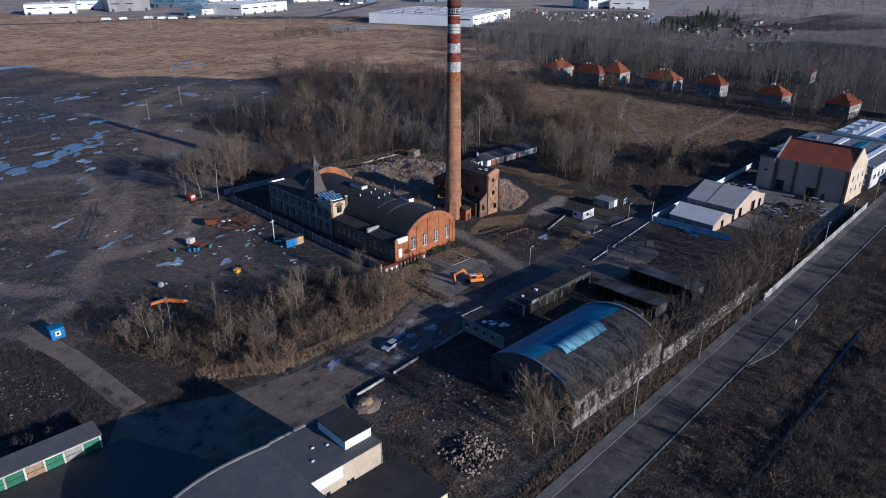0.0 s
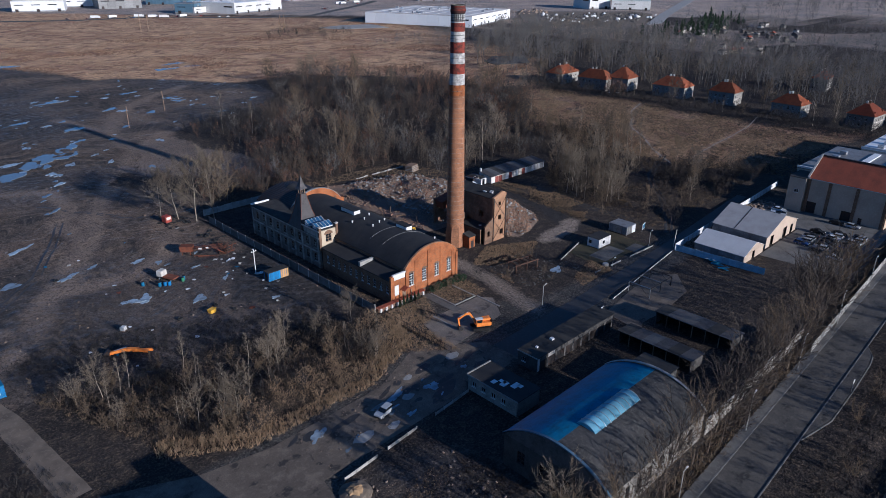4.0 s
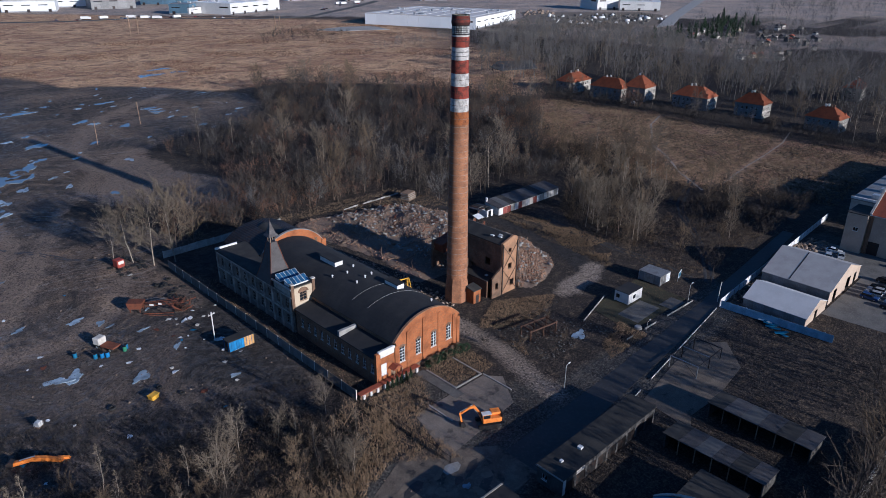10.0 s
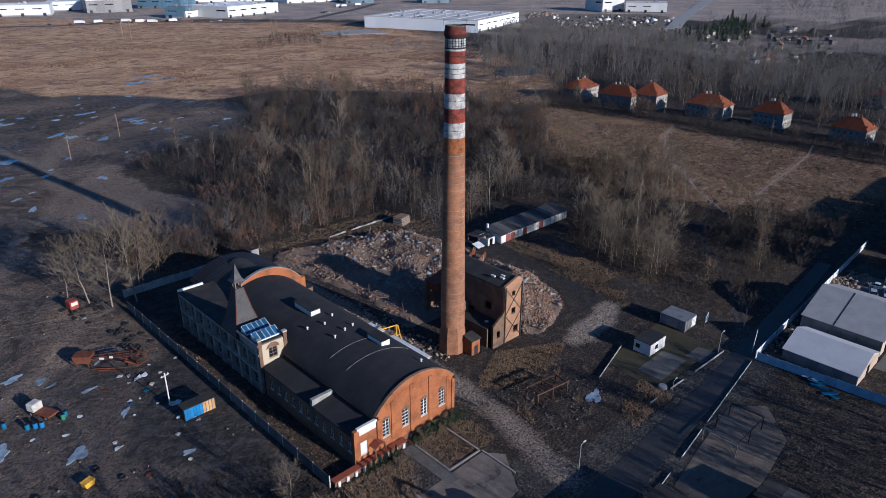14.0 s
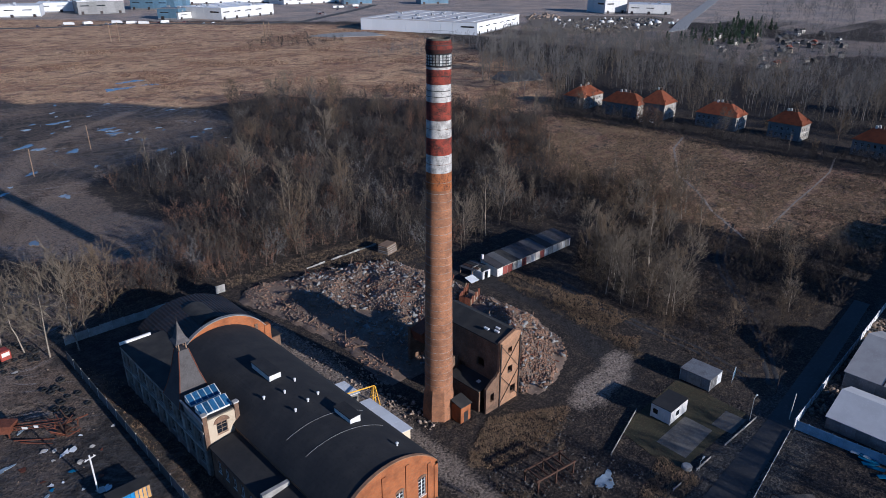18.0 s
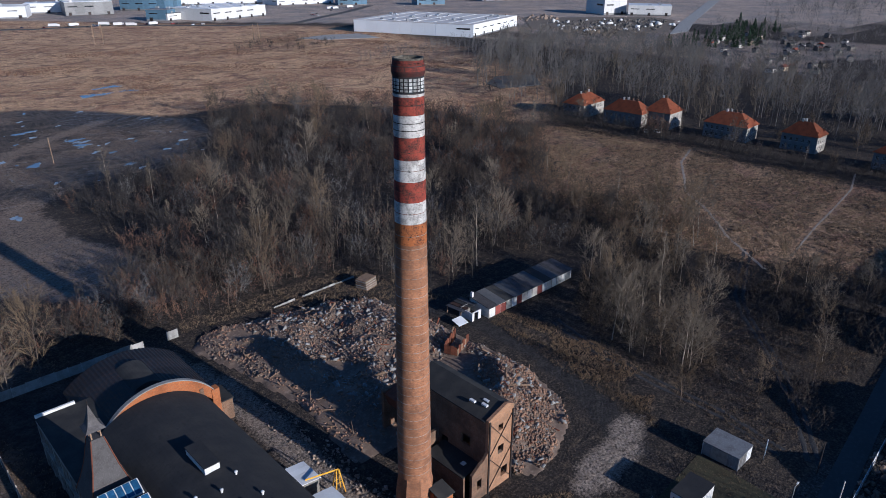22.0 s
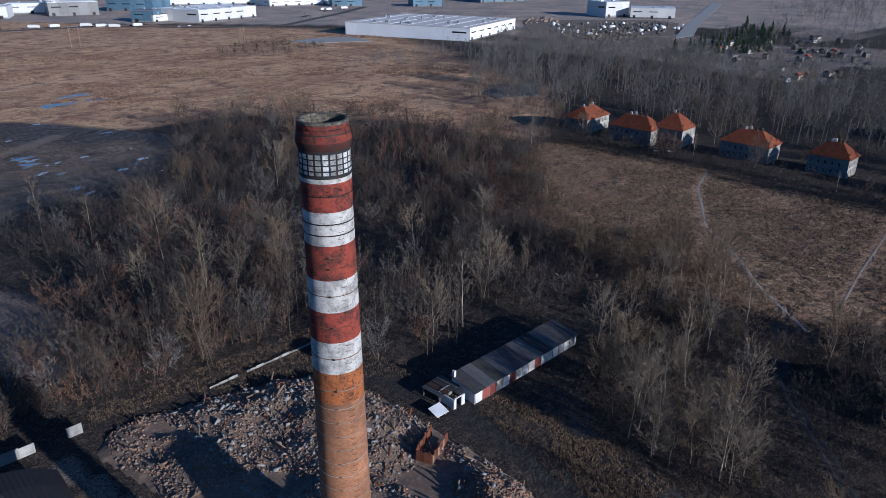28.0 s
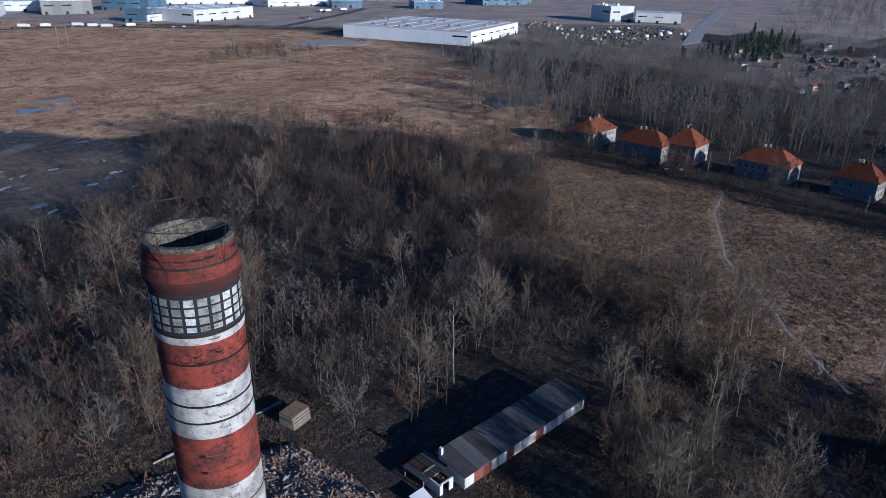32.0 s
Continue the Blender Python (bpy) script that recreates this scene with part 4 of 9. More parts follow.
    # brick porch at the foot
    po = part("porch", boxes((0.6, 3.2, -5.4, -2.6, 0, 3.6), bevel=0.06), "brick_orange", ch, "small brick porch at the foot")
    part("porch_roof", prism(bmesh.new(), [(-5.6, 3.604), (-2.6, 4.2), (-2.6, 4.35), (-5.6, 3.75)], "x", 0.4, 3.4), "old_felt", po)
    part("doorway", boxes((1.4, 2.5, -5.42, -5.36, 0, 2.3)), "dark_steel", po)
    return ch


chimney()


# ---- the brick machine hall with the barrel roof ----
def hall():
    X0, X1, Y0, Y1, EAVE, RISE = 117.6, 136.4, 137.0, 192.0, 8.1, 4.2
    h = thing("machine_hall", 127, 137, 0, 0, "orange brick machine hall with black felt barrel roof", "factory hall")
    h.matrix_basis = pose(0, 0, 0)
    wins = [(1.4 + 4.45 * i, 2.95 + 4.45 * i, 3.0, 6.6) for i in range(4)]
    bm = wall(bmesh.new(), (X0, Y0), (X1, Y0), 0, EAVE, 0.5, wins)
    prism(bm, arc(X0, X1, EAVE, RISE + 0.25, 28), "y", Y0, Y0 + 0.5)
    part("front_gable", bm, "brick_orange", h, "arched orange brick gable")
    bm = bmesh.new()
    o, q = arc(X0 - 0.06, X1 + 0.06, EAVE + 0.03, RISE + 0.33, 28), arc(X0, X1, EAVE, RISE + 0.255, 28)
    vault(bm, o, q, "y", Y0 - 0.06, Y0 + 0.52)
    part("coping", bm, "brick_gable", h, "pale coping along the arch")
    for i, w in enumerate(wins):
        window(h, (X0, Y0), (X1, Y0), w, 2, 5, bar=0.11)
        s = (w[0] + w[1]) / 2
        ar = arc(X0 + w[0] - 0.25, X0 + w[1] + 0.25, 6.6, 0.55, 8)
        part("window_arch", prism(bmesh.new(), ar, "y", Y0 - 0.1, Y0 + 0.02), "brick_old", h, "brick arch over the window")
    for s in (0.1, 3.3, 7.7, 12.2, 16.6, 18.0):
        zt = EAVE + 0.2 + max(0, RISE * (1 - ((s - 9.2) / 9.4) ** 2)) - 1.2
        part("pilaster", boxes((X0 + s, X0 + s + 0.75, Y0 - 0.16, Y0 + 0.02, 0, zt)), "brick_orange", h)
    part("plinth", boxes((X0, X1 + 0.1, Y0 - 0.22, Y0 - 0.002, 0, 0.9)), "brick_old", h)
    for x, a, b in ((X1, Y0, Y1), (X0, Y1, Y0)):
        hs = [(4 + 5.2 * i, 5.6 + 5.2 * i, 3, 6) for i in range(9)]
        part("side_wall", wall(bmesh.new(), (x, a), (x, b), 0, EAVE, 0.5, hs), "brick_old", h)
        for w in hs:
            window(h, (x, a), (x, b), w, 2, 3, sill=False)
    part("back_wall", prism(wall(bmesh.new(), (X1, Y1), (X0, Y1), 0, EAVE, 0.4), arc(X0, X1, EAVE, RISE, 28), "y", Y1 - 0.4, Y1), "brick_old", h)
    bm = bmesh.new()
    o, q = arc(X0 - 0.25, X1 + 0.25, EAVE - 0.02, RISE + 0.1, 28), arc(X0 - 0.2, X1 + 0.2, EAVE - 0.12, RISE, 28)
    vault(bm, o, q, "y", Y0 + 0.5, Y1)
    part("roof", bm, "black_felt", h, "black bitumen felt barrel roof")
    for y, r in ((152.4, 0.03), (147.0, 0.02)):
        oo = arc(X0 - 0.2, X1 + 0.2, EAVE, RISE + 0.12, 28)[5:24]
        part("roof_seam", rods(*[((a[0], y + 0.12 * k, a[1]), (b[0], y + 0.12 * (k + 1), b[1]), 0.04) for k, (a, b) in enumerate(zip(oo, oo[1:]))], sides=4), "grey_sheet", h)

    def zr(x):
        half, R0 = (X1 - X0) / 2 + 0.25, None
        R0 = (half * half + (RISE + 0.1) ** 2) / (2 * (RISE + 0.1))
        return EAVE - 0.02 + RISE + 0.1 - R0 + math.sqrt(R0 * R0 - (x - (X0 + X1) / 2) ** 2)
    for x, y, lx, ly in ((129.8, 151.3, 1.0, 2.2), (126.6, 171.2, 1.15, 3.1)):
        z = zr(x) - 0.4
        b = part("roof_light", boxes((x - lx, x + lx, y - ly, y + ly, z, z + 1.45), bevel=0.04), "white_paint", h, "boxed white roof lantern with black felt lid")
        part("lid", boxes((x - lx - 0.1, x + lx + 0.1, y - ly - 0.1, y + ly + 0.1, z + 1.45, z + 1.6)), "black_felt", b)
    for x, y in ((125.6, 163.4), (128.8, 165.4), (124.3, 158.0), (129.6, 159.4), (127.1, 158.6), (122.6, 165.2), (131.3, 140.6)):
        z = zr(x) - 0.1
        v = part("roof_vent", lathe(bmesh.new(), [(0.16, z), (0.16, z + 0.55)], 10), "white_paint", h, "white roof ventilator")
        v.matrix_basis = Matrix.Translation((x, y, 0))
        part("cap", lathe(bmesh.new(), [(0.25, z + 0.5), (0.25, z + 0.66), (0.08, z + 0.76)], 10), "white_paint", v)
    # side annex
    AX = 112.9
    hs = [(2 + 2.55 * i, 3.1 + 2.55 * i, 2.6, 4.8) for i in range(11)]
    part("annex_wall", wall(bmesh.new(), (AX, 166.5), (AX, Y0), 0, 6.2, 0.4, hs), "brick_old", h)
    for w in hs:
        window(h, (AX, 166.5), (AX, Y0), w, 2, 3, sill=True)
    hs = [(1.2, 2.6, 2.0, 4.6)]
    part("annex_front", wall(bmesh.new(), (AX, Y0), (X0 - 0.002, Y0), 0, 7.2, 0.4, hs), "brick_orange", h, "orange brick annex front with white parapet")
    window(h, (AX, Y0), (X0, Y0), hs[0], 1, 2, pane_mat="white_paint", deep=0.05)
    part("parapet", boxes((AX + 0.6, X0 + 0.2, Y0 - 0.05, Y0 + 0.45, 7.2, 7.75)), "white_paint", h, "white painted parapet")
    part("parapet_board", boxes((AX + 1.0, X0 - 0.1, Y0 - 0.08, Y0 - 0.01, 6.2, 7.2)), "white_paint", h, "blank white signboard")
    part("corner_pier", boxes((AX - 0.15, AX + 0.55, Y0 - 0.15, Y0 + 0.5, 0, 7.45)), "brick_orange", h)
    part("annex_roof", prism(bmesh.new(), [(AX - 0.3, 6.2), (X0 + 0.1, 6.9), (X0 + 0.1, 7.1), (AX - 0.3, 6.4)], "y", Y0 + 0.46, 166.5), "black_felt", h, "flat black felt annex roof")
    part("fire_wall", boxes((AX - 0.2, X0 - 0.3, 149.2, 149.9, 6.2, 7.7)), "concrete", h, "raised fire wall with pale coping")
    part("canopy", prism(bmesh.new(), [(115.9, 3.3), (117.1, 3.95), (118.3, 3.3), (118.3, 3.15), (117.1, 3.8), (115.9, 3.15)], "y", Y0 - 1.8, Y0 - 0.1), "tile_red", h, "little gabled door canopy")
    part("door", boxes((116.6, 117.7, Y0 - 0.06, Y0 + 0.02, 1.0, 3.1)), "timber", h)
    for x in (116.0, 118.2):
        part("canopy_post", boxes((x - 0.06, x + 0.06, Y0 - 1.75, Y0 - 1.63, 1.0, 3.2)), "timber", h)
    part("terrace", boxes((107.6, 123.0, 135.6, Y0 - 0.24, 0, 1.0)), "brick_old", h, "raised brick terrace")
    part("terrace_floor", boxes((107.4, 123.2, 135.4, Y0 - 0.3, 1.0, 1.12)), "tile_red", h, "reddish terrace paving")
    for i in range(9):
        x = 108.0 + 1.75 * i
        part("terrace_pier", boxes((x, x + 0.5, 135.2, 135.62, 0, 1.0 - 0.03 * (i % 3))), "white_paint", h, "peeling white pier")
    # low lean-tos on the east side
    for ya, yb, zt, mt in ((150.3, 162.0, 3.5, "plaster_cream"), (165.6, 170.2, 3.3, "plaster_grey")):
        part("lean_to", boxes((138.8, 142.2, ya, yb, 0, zt)), mt, h, "low lean-to with pale sheet roof")
        for k in range(4):
            a, b = ya - 0.3 + (yb - ya + 0.6) * k / 4, ya - 0.3 + (yb - ya + 0.6) * (k + 1) / 4
            part("lean_to_roof", prism(bmesh.new(), [(138.6, zt + 0.5), (142.5, zt + 0.02), (142.5, zt + 0.12), (138.6, zt + 0.62)], "y", a, b - 0.03), "white_sheet", h, "pale sheet roof")
    return h


hall()


def tower_wing():
    X0, X1, Y0, Y1, Z = 112.5, 118.6, 167.0, 203.5, 9.2
    h = thing("office_wing", 0, 0, 0, 0, "sooty plastered office wing with small tower and slate spire", "office building")
    hs = [(2.2 + 3.9 * i, 3.6 + 3.9 * i, z, z + 2.4) for i in range(9) for z in (1.6, 5.6)]
    part("west_wall", wall(bmesh.new(), (X0, Y1), (X0, Y0), 0, Z, 0.5, hs), "plaster_soot", h, "sooty grey plaster wall")
    for w in hs:
        window(h, (X0, Y1), (X0, Y0), w, 2, 3, "soot_trim")
    for i in range(10):
        y = Y1 - 0.25 - 3.95 * i
        part("pilaster", boxes((X0 - 0.16, X0 + 0.02, y - 0.35, y + 0.35, 0, Z)), "soot_trim", h)
    for z in (4.7, 8.8):
        part("string_course", boxes((X0 - 0.26, X0 + 0.02, Y0, Y1, z, z + 0.3)), "soot_trim", h)
    part("back_wall", wall(bmesh.new(), (X1 + 6, Y1), (X0, Y1), 0, Z, 0.5), "plaster_soot", h)
    part("east_wall", wall(bmesh.new(), (X1 + 6, 192.6), (X1 + 6, Y1), 0, Z, 0.5), "plaster_soot", h)
    part("roof", boxes((X0 - 0.2, X1 + 6, 192.7, Y1 + 0.1, Z, Z + 0.25), (X0 - 0.2, X1, 174.5, 192.68, Z, Z + 0.25)), "old_felt", h, "flat black felt roof")
    part("parapet", boxes((X0 - 0.2, X0 + 6, Y1 - 0.1, Y1 + 0.3, Z + 0.25, Z + 0.75)), "white_paint", h, "pale parapet")
    # the tower head
    T1 = 175.0
    wh = [(2.1, 4.0, 7.5, 9.9)]
    part("tower_front", wall(bmesh.new(), (X0, Y0), (X1, Y0), 5.5, 11.0, 0.45, wh), "plaster_cream", h, "cream plaster tower front, sunlit")
    window(h, (X0, Y0), (X1, Y0), wh[0], 2, 3, "timber")
    part("window_arch", prism(bmesh.new(), arc(X0 + 1.6, X0 + 4.5, 9.7, 1.15, 10), "y", Y0 - 0.12, Y0 + 0.02), "brick_old", h, "round arch over the tower window")
    for x in (X0 - 0.12, X1 - 0.6):
        part("corner_pier", boxes((x, x + 0.75, Y0 - 0.2, Y0 + 0.5, 5.5, 12.1)), "brick_old", h, "brick corner pier")
        part("pier_cap", boxes((x - 0.1, x + 0.85, Y0 - 0.3, Y0 + 0.6, 12.1, 12.35)), "plaster_pale", h)
    part("tower_side", wall(bmesh.new(), (X1, Y0 + 0.45), (X1, T1), 7.0, 11.0, 0.4), "plaster_grey", h)
    part("tower_side", wall(bmesh.new(), (X0, T1), (X0, Y0 + 0.45), 9.2, 11.0, 0.4), "plaster_grey", h)
    part("tower_back", wall(bmesh.new(), (X1, T1), (X0, T1), 9.2, 11.0, 0.4), "plaster_grey", h)
    part("tower_roof", boxes((X0, X1, Y0 + 0.3, T1 + 0.2, 11.0, 11.2)), "old_felt", h)
    part("gutter", boxes((X0 - 0.25, X0 + 0.05, Y0 - 0.1, T1 + 0.3, 10.85, 11.2)), "galvanised", h)
    # two glazed roof lights
    for ya in (168.1, 172.0):
        f = part("skylight", prism(bmesh.new(), [(ya, 11.2), (ya, 11.42), (ya + 2.2, 12.42), (ya + 2.3, 11.2)], "x", X0 + 0.3, X1 - 0.4), "white_paint", h, "glazed blue roof light with white bars")
        for i in range(5):
            xa = X0 + 0.4 + i * 1.06
            part("pane", prism(bmesh.new(), [(ya + 0.08, 11.48), (ya + 0.06, 11.52), (ya + 2.08, 12.44), (ya + 2.1, 12.4)], "x", xa, xa + 0.92), "blue_glass", f)
    part("gutter", boxes((X0 + 0.1, X1 - 0.2, 170.5, 171.9, 11.2, 11.26)), "black_felt", h)
    # the spire: a steep flared slate roof with an open lantern
    sx, sy = 115.2, 178.6
    bm = bmesh.new()
    prof = [(3.2, 9.4), (2.5, 11.4), (1.75, 14.2), (0.85, 18.8)]
    rings = [[bm.verts.new((sx + a * r, sy + b * r * 1.05, z)) for a, b in ((-1, -1), (1, -1), (1, 1), (-1, 1))] for r, z in prof]
    for p, q in zip(rings, rings[1:]):
        for i in range(4):
            bm.faces.new((p[i], p[(i + 1) % 4], q[(i + 1) % 4], q[i]))
    bm.faces.new(rings[0][::-1])
    bm.faces.new(rings[-1])
    part("spire", bm, "slate", h, "steep flared slate spire")
    for a, b in ((-1, -1), (1, -1), (1, 1), (-1, 1)):
        part("lantern_post", boxes((sx + a * 0.62 - 0.09, sx + a * 0.62 + 0.09, sy + b * 0.62 - 0.09, sy + b * 0.62 + 0.09, 18.8, 20.3)), "timber", h)
        part("hip_ridge", rods(*[((sx + a * p[0], sy + b * p[0] * 1.05, p[1]), (sx + a * q[0], sy + b * q[0] * 1.05, q[1]), 0.09) for p, q in zip(prof, prof[1:])], sides=5), "rust", h)
    bm = bmesh.new()
    prof = [(1.35, 20.3), (0.8, 21.0), (0.4, 22.4), (0.03, 24.0)]
    rings = [[bm.verts.new((sx + a * r, sy + b * r, z)) for a, b in ((-1, -1), (1, -1), (1, 1), (-1, 1))] for r, z in prof]
    for p, q in zip(rings, rings[1:]):
        for i in range(4):
            bm.faces.new((p[i], p[(i + 1) % 4], q[(i + 1) % 4], q[i]))
    bm.faces.new(rings[0][::-1])
    bm.faces.new(rings[-1])
    part("spire_cap", bm, "slate", h, "small slate cap")
    part("finial", rods(((sx, sy, 23.9), (sx, sy, 25.0), 0.05)), "dark_steel", h)
    return h


tower_wing()


def rear_hall():
    X0, X1, Y0, Y1, E, R = 118.8, 138.6, 192.4, 211.0, 7.6, 3.6
    h = thing("rear_hall", 0, 0, 0, 0, "rear boiler hall with curved dark corrugated roof and orange parapet", "factory hall")
    bm = bmesh.new()
    o, q = arc(X0, X1, E + 0.3, R + 2.3, 28), arc(X0, X1, E - 1.9, R + 1.6, 28)
    vault(bm, o, q, "y", Y0 - 0.3, Y0 + 0.3)
    part("parapet", bm, "brick_orange", h, "arched orange brick parapet")
    bm = bmesh.new()
    o2 = arc(X0 - 0.1, X1 + 0.1, E + 0.34, R + 2.42, 28)
    vault(bm, o2, o, "y", Y0 - 0.42, Y0 + 0.42)
    part("coping", bm, "concrete", h)
    part("pier", boxes((X1 - 0.9, X1 + 0.5, Y0 - 0.5, Y0 + 0.9, 0, E + 1.2)), "brick_orange", h, "orange corner pier")
    part("pier", boxes((X1 - 3.0, X1 - 2.3, Y0 - 0.45, Y0 + 0.45, 5.0, E + 2.3)), "brick_old", h)
    part("wall", wall(bmesh.new(), (X1, Y0 + 0.4), (X1, Y1), 0, E, 0.4), "brick_old", h)
    part("wall", prism(wall(bmesh.new(), (X1, Y1), (X0, Y1), 0, E, 0.4), arc(X0, X1, E, R, 24), "y", Y1 - 0.4, Y1), "brick_old", h)
    part("wall", wall(bmesh.new(), (X0, Y1), (X0, Y0 + 0.4), 0, E, 0.4), "brick_old", h)
    n = 60
    for k in range(4):
        bm = bmesh.new()
        yy = [Y0 + 0.4 + (Y1 + 0.3 - Y0 - 0.4) * i / 4 for i in (k, k + 1)]
        o, q = arc(X0 - 0.3, X1 + 0.3, E, R + 0.25, n), arc(X0 - 0.3, X1 + 0.3, E - 0.1, R + 0.2, n)
        o = [(x, z + (0.09 if i % 2 else 0)) for i, (x, z) in enumerate(o)]
        vault(bm, o, q, "y", yy[0], yy[1] + 0.02 * k)
        part("roof_sheet", bm, "dark_steel", h, "corrugated dark roof sheet")
    part("roof_vent", prism(bmesh.new(), arc(126.0, 131.5, E + R - 0.3, 1.3, 12), "y", 197, 206), "old_felt", h, "long raised ridge vent")
    part("shed", boxes((138.65, 142.0, 193.5, 198.5, 0, 4.4)), "brick_old", h)
    part("shed_roof", boxes((138.65, 142.2, 193.3, 198.7, 4.4, 4.6)), "old_felt", h)
    return h


rear_hall()


def ruin():
    h = thing("ruined_boiler_house", 0, 0, 0, 0, "half-demolished brick boiler house with bare gable", "ruin")
    hs = [(2.3, 3.4, 11.2, 12.4), (2.4, 3.7, 6.6, 8.2), (3.3, 4.8, 1.6, 3.4)]
    X0, X1, Y0, Y1 = 161.8, 167.6, 147.0, 165.0
    bm = wall(bmesh.new(), (X0, Y0), (X1, Y0), 0, 14.2, 0.6, hs)
    prism(bm, [(X0, 14.2), (X1, 14.2), (X1, 14.9), (X1 - 1.6, 15.6), (X0, 14.25)], "y", Y0, Y0 + 0.6)
    # Brighter brick than the side walls: the gable's sunlight is put into the colour.
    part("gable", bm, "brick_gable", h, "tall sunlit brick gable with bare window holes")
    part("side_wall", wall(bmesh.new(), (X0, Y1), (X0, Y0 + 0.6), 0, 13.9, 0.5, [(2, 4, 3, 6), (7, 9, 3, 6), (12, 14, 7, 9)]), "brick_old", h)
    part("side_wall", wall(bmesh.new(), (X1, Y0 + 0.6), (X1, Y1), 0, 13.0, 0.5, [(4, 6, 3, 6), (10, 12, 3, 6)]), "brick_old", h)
    part("roof", prism(bmesh.new(), [(X0 - 0.3, 13.95), (X0 + 4.2, 15.3), (X1 + 0.3, 14.5), (X1 + 0.3, 14.3), (X0 + 4.2, 15.1), (X0 - 0.3, 13.75)], "y", Y0 + 0.7, Y1 - 0.4), "old_felt", h, "sagging dark felt roof")
    for x, y in ((163.6, 149.3), (164.6, 149.9), (163.0, 151.4)):
        part("roof_light", boxes((x, x + 0.5, y, y + 1.1, 14.75, 15.05)), "white_paint", h)
    part("low_wall", prism(wall(bmesh.new(), (158.3, Y0), (X0, Y0), 0, 5.6, 0.5, [(1.2, 2.2, 2.2, 4.0)]), [(158.3, 5.6), (X0, 5.6), (X0, 8.2), (X0 - 0.9, 7.2), (X0 - 1.7, 6.9)], "y", Y0, Y0 + 0.5), "brick_old", h, "broken lower wall beside the gable")
    part("low_roof", prism(bmesh.new(), [(157.6, 4.6), (X0, 5.0), (X0, 5.2), (157.6, 4.8)], "y", Y0 + 1.4, 157.0), "old_felt", h, "dark flat lean-to roof")
    part("loose_board", boxes((159.6, 160.4, 150.2, 151.0, 4.98, 5.08)), "plaster_pale", h)
    part("wall_stub", wall(bmesh.new(), (157.8, 157.6), (161.2, 157.6), 0, 7.4, 0.5), "brick_old", h)
    part("low_wall", wall(bmesh.new(), (157.8, 157), (157.8, Y0 + 1.4), 0, 4.58, 0.4), "brick_old", h)
    for x in (X0 + 0.2, X1 - 0.2):
        part("iron_stanchion", boxes((x - 0.14, x + 0.14, Y0 - 0.2, Y0 - 0.002, 0, 14.0)), "dark_steel", h, "rusted steel stanchion")
    for a, b in (((X0 + 0.2, 0.6), (X1 - 0.2, 7.0)), ((X1 - 0.2, 0.6), (X0 + 0.2, 7.0)), ((X0 + 0.2, 7.0), (X1 - 0.2, 13.6)), ((X1 - 0.2, 7.0), (X0 + 0.2, 13.6))):
        part("iron_brace", rods(((a[0], Y0 - 0.1, a[1]), (b[0], Y0 - 0.1, b[1]), 0.07), sides=4), "dark_steel", h)
    # broken bunker behind, open to the sky
    part("broken_wall", wall(bmesh.new(), (168.5, 171.5), (160.0, 171.5), 0, 8.5, 0.6, [(2, 4, 3, 6)]), "brick_old", h)
    part("hopper", prism(bmesh.new(), [(160.2, 8.0), (165.5, 9.6), (166.5, 7.0), (161.0, 5.5)], "y", 167.5, 171.0), "rust", h, "rusty tilted hopper")
    return h


ruin()
# ---- the works south of the road ----
def panel_roof(h, name, x0, x1, y0, y1, z0, z1, axis, n, material, label, thick=0.12):
    """A sloping sheet roof in n strips. axis x: it rises from x0 (z0) to x1 (z1); axis y: from y0 to y1."""
    for i in range(n):
        if axis == "x":
            a, b = y0 + (y1 - y0) * i / n, y0 + (y1 - y0) * (i + 1) / n
            bm = prism(bmesh.new(), [(x0, z0), (x1, z1), (x1, z1 + thick), (x0, z0 + thick)], "y", a, b - 0.02)
        else:
            a, b = x0 + (x1 - x0) * i / n, x0 + (x1 - x0) * (i + 1) / n
            bm = prism(bmesh.new(), [(y0, z0), (y1, z1), (y1, z1 + thick), (y0, z0 + thick)], "x", a, b - 0.02)
        part(name, bm, material, h, label if i == 0 else "")


def four_walls(h, x0, x1, y0, y1, z, mat_w, mat_s=None, south=(), west=(), frame_mat="white_paint", thick=0.35, z0=0.0, nx=2, nz=2):
    """Walls round a plan, with window holes in the south and west faces."""
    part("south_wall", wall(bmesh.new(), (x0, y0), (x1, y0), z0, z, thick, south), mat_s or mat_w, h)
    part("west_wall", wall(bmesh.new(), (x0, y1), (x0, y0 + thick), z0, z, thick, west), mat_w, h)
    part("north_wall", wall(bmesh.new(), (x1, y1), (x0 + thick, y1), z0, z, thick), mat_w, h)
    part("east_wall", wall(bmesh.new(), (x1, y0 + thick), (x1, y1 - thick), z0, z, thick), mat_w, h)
    for w in south:
        window(h, (x0, y0), (x1, y0), w, nx, nz, frame_mat, 0.12)
    for w in west:
        window(h, (x0, y1), (x0, y0 + thick), w, nx, nz, frame_mat, 0.12)


